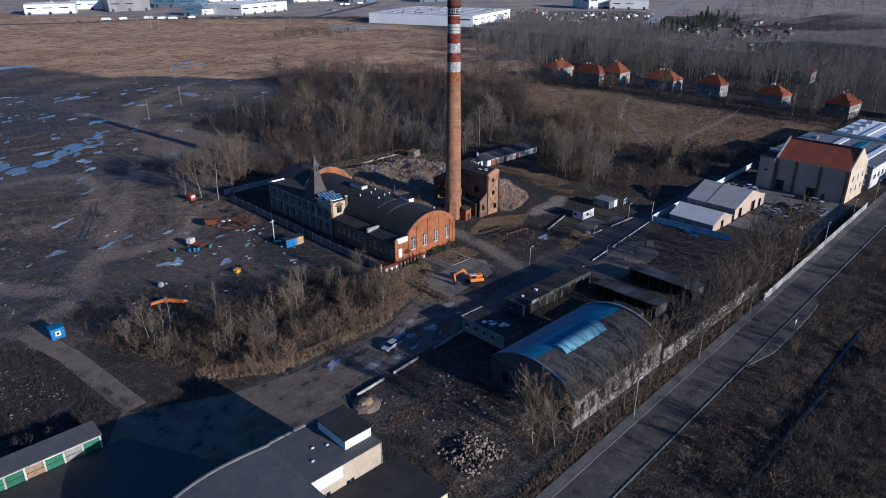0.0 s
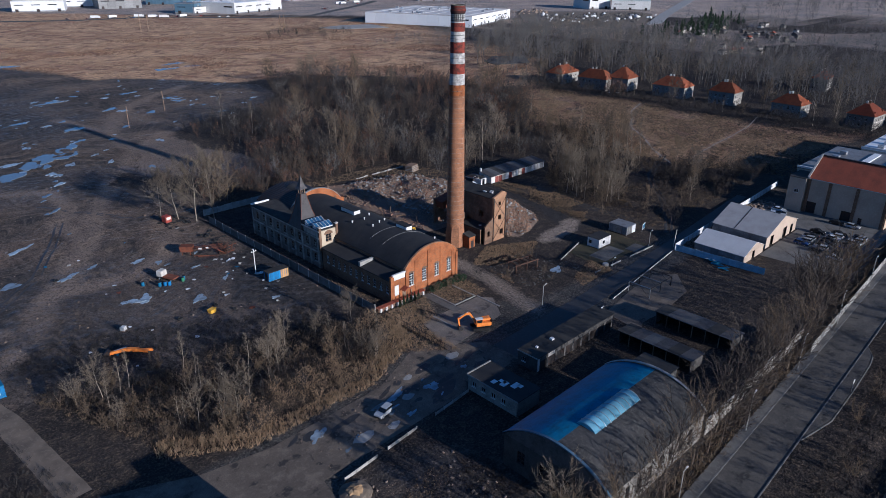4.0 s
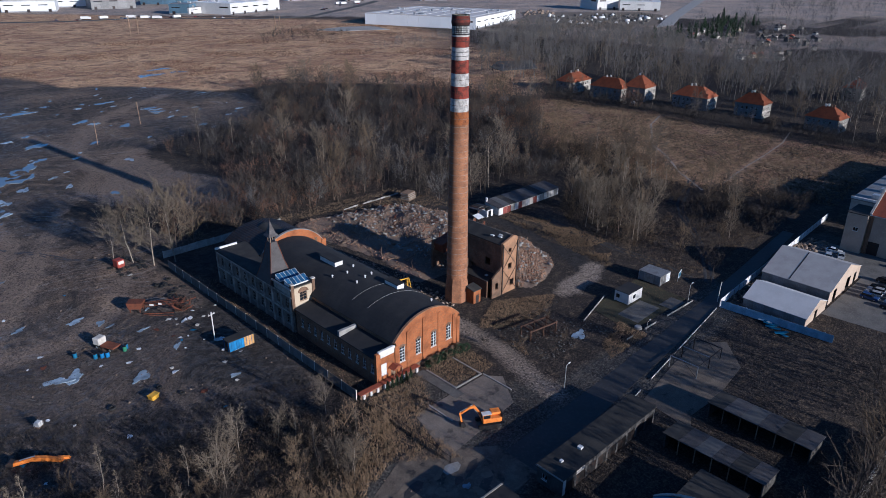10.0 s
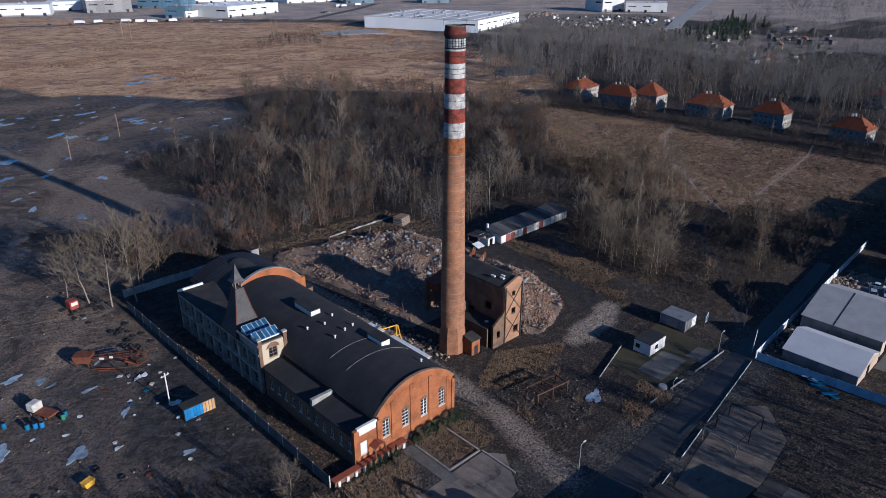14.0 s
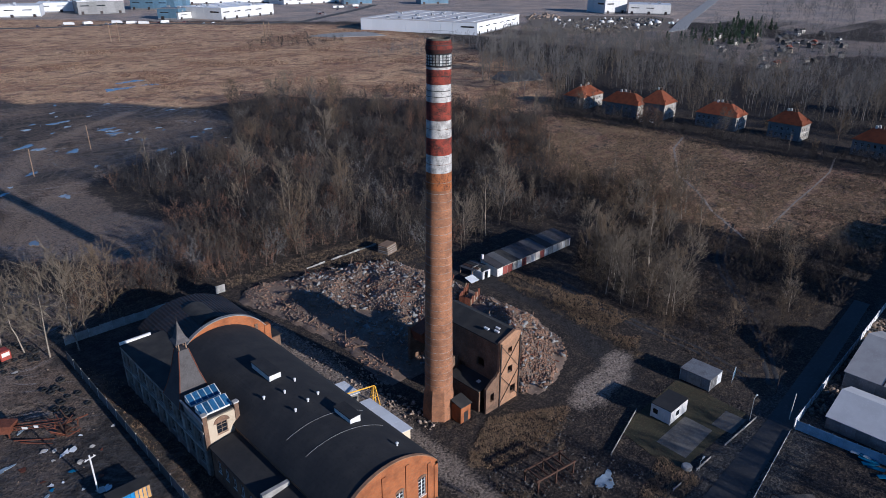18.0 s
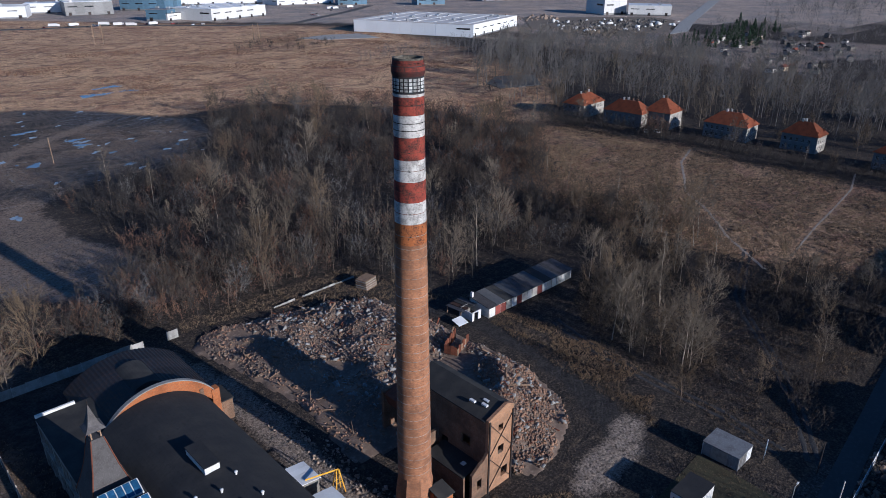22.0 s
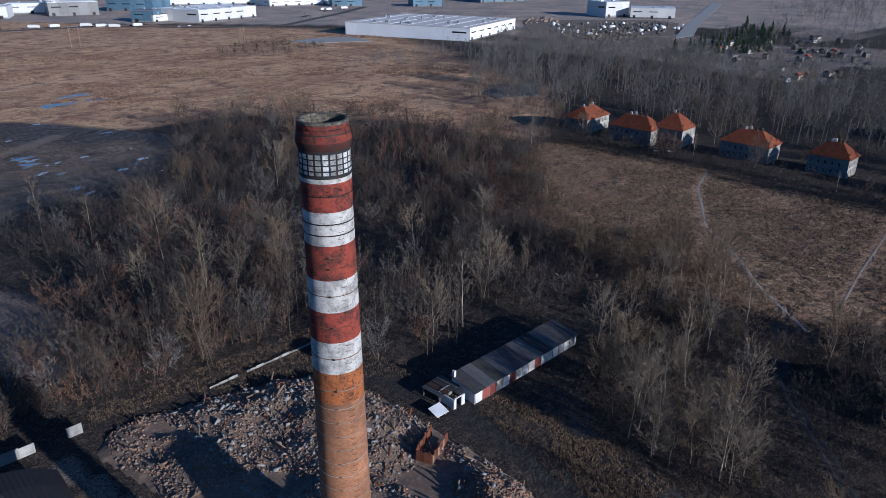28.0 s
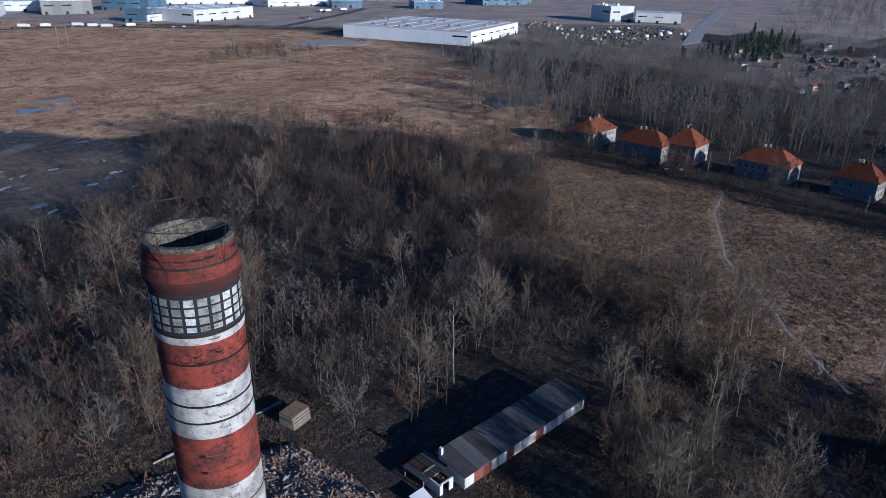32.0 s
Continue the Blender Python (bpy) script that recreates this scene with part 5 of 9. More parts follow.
def barrel_hall():
    x0, x1, y0, y1, e, r = 89.0, 120.0, 58.0, 78.6, 6.4, 3.6
    h = thing("barrel_vaulted_hall", 0, 0, 0, 0, "old plastered hall with tarred barrel roof and blue sheeting", "factory hall")
    so = [(2 + 3.4 * i, 3.3 + 3.4 * i, 2.0, 4.6) for i in range(8)]
    we = [(3 + 4.6 * i, 4.6 + 4.6 * i, 2.2, 4.6) for i in range(4)]
    # All but the south wall are near-black: shade put into the plaster colour.
    four_walls(h, x0, x1, y0, y1, e, "plaster_shaded", "plaster_grey", so, we, "dark_steel", 0.45, nz=3)
    part("west_gable", prism(bmesh.new(), arc(y0, y1, e, r + 0.3, 24), "x", x0, x0 + 0.4), "plaster_shaded", h, "arched plaster gable with shade put into its colour")
    part("east_gable", prism(bmesh.new(), arc(y0, y1, e, r + 0.45, 24), "x", x1 - 0.4, x1), "brick_old", h)
    o, q = arc(y0 - 0.3, y1 + 0.3, e, r + 0.2, 24), arc(y0 - 0.3, y1 + 0.3, e - 0.1, r + 0.1, 24)
    for k, (lo, hi, mt, lb) in enumerate(((0, 12, "blue_sheet", "blue painted sheet roof"), (12, 24, "tar", "tarred dark grey roof"))):
        bm = vault(bmesh.new(), o[lo:hi + 1], q[lo:hi + 1], "x", x0 + 0.4, x1 - 0.4)
        part("roof", bm, mt, h, lb)
    for xa, xb, mt in ((x1 - 0.45, x1 + 0.05, "concrete"), (x0 - 0.03, x0 + 0.45, "park_blue")):
        bm = vault(bmesh.new(), arc(y0 - 0.4, y1 + 0.4, e + 0.1, r + 0.55, 24), arc(y0 - 0.4, y1 + 0.4, e, r + 0.42, 24), "x", xa, xb)
        part("gable_coping", bm, mt, h)
    for i in range(9):
        xa = 96.0 + 1.5 * i
        part("skylight", prism(bmesh.new(), arc(65.3, 69.4, e + r - 0.15, 1.05, 10), "x", xa, xa + 1.44), "skylight_pane", h, "ribbed translucent skylight vault")
        part("skylight_rib", prism(bmesh.new(), arc(65.2, 69.5, e + r - 0.15, 1.12, 10), "x", xa + 1.42, xa + 1.52), "galvanised", h)
    part("door", boxes((x0 - 0.05, x0 + 0.02, 66, 70, 0, 4)), "dark_steel", h, "wide dark sheet gate")
    return h


barrel_hall()


def flat_shed(name, x0, x1, y0, y1, z, wall_mat, roof_mat, label, doors_s=0, windows_w=0, lip=0.2, rise=0.0):
    h = thing(name, 0, 0, 0, 0, label, "shed")
    so = [(0.8 + i * (x1 - x0 - 0.6) / doors_s, 0.8 + (i + 0.8) * (x1 - x0 - 0.6) / doors_s, 0.0, 2.3) for i in range(doors_s)]
    we = [(1.0 + i * 2.6, 2.1 + i * 2.6, 1.2, 2.3) for i in range(windows_w)]
    part("south_wall", wall(bmesh.new(), (x0, y0), (x1, y0), 0, z, 0.3, so), wall_mat, h)
    part("west_wall", wall(bmesh.new(), (x0, y1), (x0, y0 + 0.3), 0, z, 0.3, we), wall_mat, h)
    part("north_wall", wall(bmesh.new(), (x1, y1), (x0 + 0.3, y1), 0, z, 0.3), wall_mat, h)
    part("east_wall", wall(bmesh.new(), (x1, y0 + 0.3), (x1, y1 - 0.3), 0, z, 0.3), wall_mat, h)
    for w in we:
        window(h, (x0, y1), (x0, y0 + 0.3), w, 2, 1)
    for w in so:
        part("gate", boxes((x0 + w[0] + 0.02, x0 + w[1] - 0.02, y0 + 0.1, y0 + 0.16, 0, 2.28)), "dark_steel", h)
    part("roof", prism(bmesh.new(), [(x0 - lip, z + 0.002), (x1 + lip, z + 0.002 + rise), (x1 + lip, z + 0.18 + rise), (x0 - lip, z + 0.18)], "y", y0 - lip, y1 + lip), roof_mat, h)
    part("roof_edge", boxes((x0 - lip - 0.04, x0 - lip, y0 - lip, y1 + lip, z - 0.05, z + 0.26)), "galvanised" if windows_w else "dark_steel", h)
    return h


sh = flat_shed("workshop", 100.6, 107.2, 85.2, 98.2, 3.4, "plaster_grey", "black_felt", "low flat-roofed workshop with black felt roof", 0, 4)
part("north_kerb", boxes((100.4, 107.4, 98.2, 98.5, 3.4, 3.75)), "concrete", sh, "pale roof kerb")
for i, (x, y, a, b) in enumerate(((102.3, 92.8, 0.6, 0.5), (103.2, 90.9, 0.9, 0.6), (104.4, 89.0, 1.0, 0.6), (103.6, 91.6, 0.4, 0.8), (104.9, 88.2, 0.5, 0.5))):
    part("roof_sheet", boxes((x - a, x + a, y - b, y + b, 3.58, 3.64)), "white_sheet", sh, "loose white sheet on the roof")
# Near-black plaster carries the shade on these walls as colour.
sh = flat_shed("garage_block", 115.2, 143.6, 92.2, 97.4, 3.4, "plaster_shaded", "old_felt", "long flat-roofed garage block with dark gates", 9, 1)
# Pale boards on the dark wall stand for its sunlit patches.
part("painted_bay", boxes((115.3, 116.0, 92.13, 92.196, 0.2, 3.2)), "plaster_pale", sh, "pale end bay with sunlight put into its colour")
part("painted_bay", boxes((118.9, 121.2, 92.13, 92.196, 2.4, 3.3)), "plaster_pale", sh, "pale band over the door with sunlight put into its colour")
part("roof_hatch", boxes((123.2, 124.0, 94.5, 95.3, 3.55, 3.95)), "white_paint", sh)
part("roof_hatch", boxes((118.2, 118.8, 94.8, 95.3, 3.55, 3.9)), "white_paint", sh)
def open_shed(x0, x1, y0, y1, z, label):
    """A long lean-to whose open front faces west."""
    h = thing("storage_shed", 0, 0, 0, 0, label, "shed", "open sheds in the compound")
    # Near-black walls: the deep shade under the roof is put into their colour.
    part("back_wall", boxes((x1 - 0.25, x1, y0, y1, 0, z - 0.5)), "plaster_shaded", h)
    for y in (y0, y1 - 0.25):
        part("end_wall", prism(bmesh.new(), [(x0, 0), (x1 - 0.26, 0), (x1 - 0.26, z - 0.5), (x0, z)], "y", y, y + 0.25), "plaster_shaded", h)
    n = 6
    for k in range(n):
        a, b = y0 - 0.3 + (y1 - y0 + 0.6) * k / n, y0 - 0.3 + (y1 - y0 + 0.6) * (k + 1) / n
        part("roof_sheet", prism(bmesh.new(), [(x0 - 0.5, z + 0.06), (x1 + 0.2, z - 0.52), (x1 + 0.2, z - 0.4), (x0 - 0.5, z + 0.18)], "y", a, b - 0.03), ("slate", "old_felt", "slate", "grey_felt")[k % 4], h, "dull roof sheet")
        if k:
            part("post", boxes((x0 - 0.08, x0 + 0.08, a - 0.08, a + 0.08, 0, z)), "timber", h)
    return h


open_shed(152.6, 158.4, 67.4, 86.0, 3.3, "long open-fronted shed with dull sheet roof")
open_shed(138.4, 143.8, 69.6, 87.2, 3.2, "long open-fronted shed with mossy dark roof")
flat_shed("storage_shed", 121.6, 134.0, 70.5, 78.0, 2.9, "dark_concrete", "old_felt", "low dark shed behind the barrel hall", 0, 0, 0.3, 0.2)
# the pale street wall, in bays between piers
for i in range(19):
    a = 92.5 + 4.05 * i
    ya, yb = 57.4 + (a - 90) * 0.012, 57.4 + (a + 4.05 - 90) * 0.012
    if a < 120:
        continue
    w = thing("street_wall", a, ya, 0, math.degrees(math.atan2(yb - ya, 4.05)), "peeling pale plastered boundary wall bay", "wall", "bays of the street wall")
    part("bay", boxes((0.3, 4.0, 0, 0.28, 0, 3.1 + 0.15 * (i % 3))), "plaster_grey", w)
    part("pier", boxes((-0.05, 0.3, -0.08, 0.36, 0, 3.5)), "plaster_grey", w)
    part("coping", boxes((0.3, 4.0, -0.05, 0.33, 3.1 + 0.15 * (i % 3), 3.25 + 0.15 * (i % 3))), "concrete", w)


def corner_works():
    h = thing("corner_works", 0, 0, 0, 0, "works building with dark felt roof, cream wall and roof penthouse", "factory building")
    so = [(2.0, 3.6, 4.0, 6.4), (6.5, 8.1, 4.0, 6.4)]
    part("south_wall", wall(bmesh.new(), (40.0, 70.0), (53.4, 70.0), 0, 9.9, 0.4, so), "plaster_cream", h, "cream plaster wall with stains")
    for w in so:
        window(h, (40, 70), (53.4, 70), w)
    part("east_wall", wall(bmesh.new(), (53.4, 70.4), (53.4, 82.2), 0, 9.9, 0.4), "plaster_cream", h)
    part("north_wall", wall(bmesh.new(), (53.4, 82.0), (40.2, 82.0), 0, 9.9, 0.4), "plaster_grey", h)
    part("roof", boxes((40.2, 53.6, 69.9, 82.0, 9.9, 10.1)), "grey_felt", h, "blue-grey felt roof")
    for k in range(6):
        xa = 40.3 + 1.55 * k
        part("roof_edge", boxes((xa, xa + 1.5 - 0.25 * (k % 3), 81.6, 82.05, 10.1, 10.22 + 0.04 * (k % 2))), "concrete", h, "broken pale roof edge")
    # the shallow barrel roof that runs level into the flat one
    o = [(14 + 26.2 * i / 26, 10.55 - (0.0195 if i < 18 else 0.0075) * (14 + 26.2 * i / 26 - 32.5) ** 2) for i in range(27)]
    part("barrel_roof", vault(bmesh.new(), o, [(x, z - 0.12) for x, z in o], "y", 40, 81.6), "grey_felt", h, "blue-grey felt barrel roof")
    part("roof_edge", vault(bmesh.new(), [(x, z + 0.14) for x, z in o], o, "y", 81.3, 81.75), "concrete", h, "pale kerb along the barrel roof")
    part("barrel_gable", prism(bmesh.new(), [(14, 0.0)] + [(x, z - 0.13) for x, z in o] + [(40.2, 0.0)], "y", 80.6, 81.0), "plaster_grey", h)
    part("barrel_wall", wall(bmesh.new(), (14, 80.6), (14, 40), 0, 3.8, 0.4), "plaster_grey", h)
    p = part("penthouse", boxes((48.2, 53.3, 72.2, 79.6, 10.1, 11.9)), "white_paint", h, "white roof penthouse with black lid")
    part("lid", boxes((48.0, 53.5, 72.0, 79.8, 11.9, 12.1)), "black_felt", p)
    part("white_panel", boxes((40.2, 46.0, 69.93, 69.99, 7.6, 9.9)), "white_paint", h)
    part("low_roof", boxes((40.0, 57.0, 58.0, 69.9, 5.6, 5.85)), "black_felt", h, "lower felt roof")
    part("low_wall", boxes((40.2, 56.8, 58.2, 69.8, 0, 5.6)), "plaster_cream", h)
    part("roof_light", boxes((43.2, 45.0, 63.5, 65.0, 5.85, 6.25)), "white_sheet", h, "pale roof light")
    part("downpipe", rods(((53.5, 69.9, 0.0), (53.5, 69.9, 10.0), 0.09)), "galvanised", h)
    for x, y in ((44.5, 76.0), (46.6, 75.0), (42.8, 73.4)):
        part("roof_vent", boxes((x, x + 0.5, y, y + 0.25, 10.1, 10.3)), "white_paint", h)
    return h


corner_works()


def lock_up_row():
    h = thing("lock_up_garages", 0, 0, 0, 0, "row of lock-up garages with green and ochre doors", "garages")
    n = 14
    for i in range(n):
        xa = 24.2 - 3.05 * (i + 1)
        part("pier", boxes((xa - 0.15, xa + 0.15, 113.5, 113.9, 0, 2.7)), "plaster_pale", h)
        d = part("garage_door", boxes((xa + 0.17, xa + 2.88, 113.6, 113.7, 0, 2.25), bevel=0.01), "timber" if i in (3, 8) else ("plaster_grey" if i == 1 else "green_paint"), h)
        part("door_rail", boxes((xa + 0.2, xa + 2.85, 113.56, 113.598, 1.05, 1.15)), "dark_steel", d)
        part("lintel", boxes((xa + 0.15, xa + 2.9, 113.5, 113.9, 2.26, 2.7)), "plaster_pale", h)
    part("pier", boxes((24.05, 24.35, 113.5, 113.9, 0, 2.7)), "plaster_pale", h)
    part("back_wall", boxes((24.2 - 3.05 * n, 24.35, 117.6, 117.9, 0, 2.9)), "plaster_grey", h)
    part("end_wall", boxes((24.1, 24.35, 113.9, 117.6, 0, 2.75)), "plaster_grey", h)
    part("roof", prism(bmesh.new(), [(113.2, 2.72), (118.1, 3.0), (118.1, 3.15), (113.2, 2.87)], "x", 24.2 - 3.05 * n, 24.6), "grey_felt", h, "grey felt roof")


lock_up_row()

# ---- the depot with two tent halls ----
def tent_hall(name, x0, x1, y0, y1, eave, ridge, roof_mat, label, doors):
    h = thing(name, 0, 0, 0, 0, label, "storage hall", "tent halls in the depot")
    xm = (x0 + x1) / 2
    bm = wall(bmesh.new(), (x0, y0), (x1, y0), 0, eave, 0.15, doors)
    prism(bm, [(x0, eave), (x1, eave), (xm, ridge)], "y", y0, y0 + 0.15)
    part("south_gable", bm, "plaster_beige", h, "beige sheet gable with dark doorway")
    part("north_gable", prism(bmesh.new(), [(x0, 0), (x1, 0), (x1, eave), (xm, ridge), (x0, eave)], "y", y1 - 0.15, y1), "grey_sheet", h)
    n = 6
    for i in range(n):
        a, b = y0 + 0.16 + (y1 - y0 - 0.32) * i / n, y0 + 0.16 + (y1 - y0 - 0.32) * (i + 1) / n
        part("wall_panel", boxes((x0, x0 + 0.12, a, b - 0.02, 0, eave - 0.02)), "grey_sheet", h)
        part("wall_panel", boxes((x1 - 0.12, x1, a, b - 0.02, 0, eave - 0.02)), "grey_sheet", h)
    part("roof_sheet", prism(bmesh.new(), [(x0 - 0.25, eave - 0.08), (xm, ridge + 0.02), (xm, ridge + 0.1), (x0 - 0.25, eave + 0.02)], "y", y0 - 0.25, y1 + 0.2), roof_mat, h, "taut pale roof sheet")
    part("roof_sheet", prism(bmesh.new(), [(x1 + 0.25, eave - 0.08), (xm, ridge + 0.02), (xm, ridge + 0.1), (x1 + 0.25, eave + 0.02)], "y", y0 - 0.25, y1 + 0.2), roof_mat, h)
    if x1 - x0 > 15:
        ym = (y0 + y1) / 2 + 1.5
        part("roof_joint", prism(bmesh.new(), [(x0 - 0.26, eave + 0.03), (xm, ridge + 0.11), (xm, ridge + 0.14), (x0 - 0.26, eave + 0.06)], "y", ym, ym + 0.25), "dark_steel", h)
    for d in doors:
        part("door_leaf", boxes((x0 + d[0], x0 + d[1], y0 + 0.6, y0 + 0.66, 0, d[3])), "dark_steel", h)


tent_hall("tent_hall", 201.6, 215.0, 86.2, 101.2, 2.5, 5.1, "tent_pale", "small white tent hall with pale sheet roof", [(5.6, 7.4, 0, 2.6)])
tent_hall("tent_hall", 217.8, 241.0, 86.6, 103.6, 3.8, 7.8, "tent_grey", "large grey-white tent hall with jointed sheet roof", [(3, 5.4, 0, 3.2), (12.5, 15.5, 0, 3.4), (18.5, 20.5, 0, 3)])


def panel_fence(name, p, q, step, height, material, post_mat, label, group, skip=(), thick=0.06, hvar=0.0):
    (xa, ya), (xb, yb) = p, q
    L = math.hypot(xb - xa, yb - ya)
    n = max(1, round(L / step))
    ang = math.degrees(math.atan2(yb - ya, xb - xa))
    f = thing(name, xa, ya, 0, ang, label, "fence", group)
    s = L / n
    rr = random.Random(int(xa * 7 + ya))
    for i in range(n):
        if i in skip:
            continue
        z = height + hvar * (rr.random() - 0.5)
        part("panel", boxes((i * s + 0.07, (i + 1) * s - 0.07, -thick / 2, thick / 2, 0.03, z)), material, f)
        part("post", boxes((i * s - 0.07, i * s + 0.07, -0.09, 0.09, 0, height + 0.12)), post_mat, f)
    return f


panel_fence("depot_fence", (197.0, 104.6), (199.0, 79.0), 2.0, 2.0, "fence_blue", "fence_blue", "pale blue sheet metal fence round the depot", "")
panel_fence("depot_wall", (197.0, 105.0), (284.0, 109.2), 3.0, 2.1, "white_sheet", "concrete", "white concrete panel wall of the depot", "")
panel_fence("street_fence", (166.0, 55.0), (262.5, 59.6), 3.0, 2.2, "concrete", "plaster_pale", "concrete panel fence along the street", "")
panel_fence("works_fence", (107.0, 136.2), (106.4, 222.0), 4.8, 2.3, "dark_concrete", "plaster_pale", "sooty precast concrete fence beside the works", "")
panel_fence("rear_fence", (108.0, 229.0), (147.0, 229.4), 2.6, 2.2, "concrete", "concrete", "pale precast concrete fence with missing panels", "", skip=(12, 13), hvar=0.3)
panel_fence("garden_fence", (166.0, 112.0), (195.0, 111.0), 2.4, 0.5, "concrete", "concrete", "low pale garden wall by the cabin", "", skip=(1, 2, 5, 6))
panel_fence("garden_fence", (166.0, 124.0), (180.6, 128.0), 2.4, 0.5, "concrete", "concrete", "low pale kerb wall on the lawn", "")
panel_fence("yard_fence", (66.5, 94.0), (100.0, 97.4), 2.5, 0.7, "concrete", "concrete", "low broken concrete wall beside the yard", "", skip=(3, 7, 8))
panel_fence("yard_fence", (146.0, 98.6), (195.6, 105.0), 2.5, 0.35, "white_paint", "concrete", "low whitewashed kerb wall along the road", "", skip=(2, 3, 8))


def brick_store():
    x0, x1, y0, y1, e, r = 261.0, 279.4, 66.6, 92.0, 12.2, 18.0
    h = thing("brick_warehouse", 0, 0, 0, 0, "tall cream rendered warehouse with red tiled roof", "warehouse")
    we = [(1.2, 4.2, 0, 4.0), (12.2, 15.4, 0, 3.4), (17.6, 18.8, 0, 2.2)]
    part("west_wall", wall(bmesh.new(), (x0, y1), (x0, y0), 0, e, 0.4, we), "plaster_beige", h, "beige rendered wall with brown pilasters")
    for w in we:
        part("gate", boxes((x0 + 0.2, x0 + 0.28, y1 - w[1] + 0.03, y1 - w[0] - 0.03, 0, w[3] - 0.03)), "dark_steel", h)
    so = [(4 + 5 * i, 5.4 + 5 * i, 3 + 4.2 * j, 5 + 4.2 * j) for i in range(4) for j in range(2)]
    xm = (x0 + x1) / 2
    bm = wall(bmesh.new(), (x0, y0), (x1, y0), 0, e, 0.4, so)
    prism(bm, [(x0, e), (x1, e), (xm + 0.3, r + 0.7), (xm - 0.3, r + 0.7)], "y", y0 - 0.01, y0 + 0.4)
    part("south_gable", bm, "plaster_cream", h, "sunlit ochre gable")
    for w in so:
        window(h, (x0, y0), (x1, y0), w, 2, 2)
    part("east_wall", wall(bmesh.new(), (x1, y0), (x1, y1), 0, e, 0.4), "plaster_cream", h)
    part("north_gable", prism(bmesh.new(), [(x0, 0), (x1, 0), (x1, e), (xm, r + 0.5), (x0, e)], "y", y1 - 0.4, y1), "plaster_cream", h)
    for y in (y0 + 0.8, y0 + 9.6, y0 + 18.0, y1 - 0.7):
        part("pilaster", boxes((x0 - 0.3, x0 + 0.02, y - 0.5, y + 0.5, 0, e - 0.2)), "brick_old", h, "brown brick pilaster")
    n = 14
    for i in range(n):
        a, b = y0 + 0.5 + (y1 - y0 - 1) * i / n, y0 + 0.5 + (y1 - y0 - 1) * (i + 1) / n
        part("tile_field", prism(bmesh.new(), [(x0 - 0.5, e - 0.25), (xm, r), (xm, r + 0.18), (x0 - 0.5, e - 0.02)], "y", a, b - 0.015), "tile_red", h)
    part("east_slope", prism(bmesh.new(), [(x1 + 0.5, e - 0.25), (xm, r), (xm, r + 0.18), (x1 + 0.5, e - 0.02)], "y", y0 + 0.5, y1 - 0.5), "tile_red", h)
    part("gutter", rods(((x0 - 0.55, y0, e - 0.2), (x0 - 0.55, y1, e - 0.2), 0.12)), "galvanised", h)
    part("ridge", boxes((xm - 0.3, xm + 0.5, y0, y1, r + 0.1, r + 0.45)), "dark_steel", h)
    part("verge", prism(bmesh.new(), [(x0 - 0.6, e), (xm, r + 0.3), (xm, r + 0.75), (x0 - 0.6, e + 0.4)], "y", y1 - 0.5, y1 + 0.1), "plaster_pale", h, "pale raised verge")
    part("stair_block", boxes((x0 - 1.5, x0 + 8, y1 + 0.002, y1 + 5.4, 0, 11.8)), "plaster_beige", h, "flat-topped stair block")
    part("stair_roof", boxes((x0 - 1.7, x0 + 8.2, y1 + 0.1, y1 + 5.6, 11.8, 12.0)), "old_felt", h)
    window(h, (x0 - 1.5, y1 + 5.4), (x0 - 1.5, y1), (2.2, 3.6, 6.6, 7.8), 2, 1, deep=-0.06)
    part("downpipe", rods(((x0 - 0.1, y1 - 0.3, 0), (x0 - 0.1, y1 - 0.3, e), 0.1)), "white_paint", h)


brick_store()
for x0, x1, y0, y1, z, mt, lb in ((286, 330, 66, 104, 8.0, "grey_sheet", "grey flat-roofed factory block with roof plant"), (333, 372, 62, 96, 8.5, "white_sheet", "white flat-roofed factory block"), (300, 345, 28, 52, 6.0, "grey_sheet", "grey factory shed across the street")):
    h = thing("factory_block", 0, 0, 0, 0, lb, "factory building", "factory blocks by the depot")
    so = [(3 + 5 * i, 6 + 5 * i, 3, 5) for i in range(int((x1 - x0 - 4) / 5))]
    four_walls(h, x0, x1, y0, y1, z, "plaster_pale", None, so, [(3 + 6 * i, 6 + 6 * i, 3, 5) for i in range(int((y1 - y0 - 4) / 6))])
    part("roof", boxes((x0 - 0.2, x1 + 0.2, y0 - 0.2, y1 + 0.2, z, z + 0.3)), mt, h)
    part("parapet", boxes((x0 - 0.2, x0 + 0.3, y0 - 0.2, y1 + 0.2, z + 0.3, z + 1.0)), "white_paint", h)
    for k in range(4):
        part("roof_plant", boxes((x0 + 4 + 9 * k, x0 + 6.4 + 9 * k, y1 - 7, y1 - 4.6, z + 0.3, z + 1.7), bevel=0.08), "galvanised", h)
    for k in range(3):
        part("roof_light", boxes((x0 + 3, x1 - 3, y0 + 5 + 8 * k, y0 + 7.4 + 8 * k, z + 0.3, z + 0.75)), "white_sheet" if k != 1 else "blue_sheet", h)


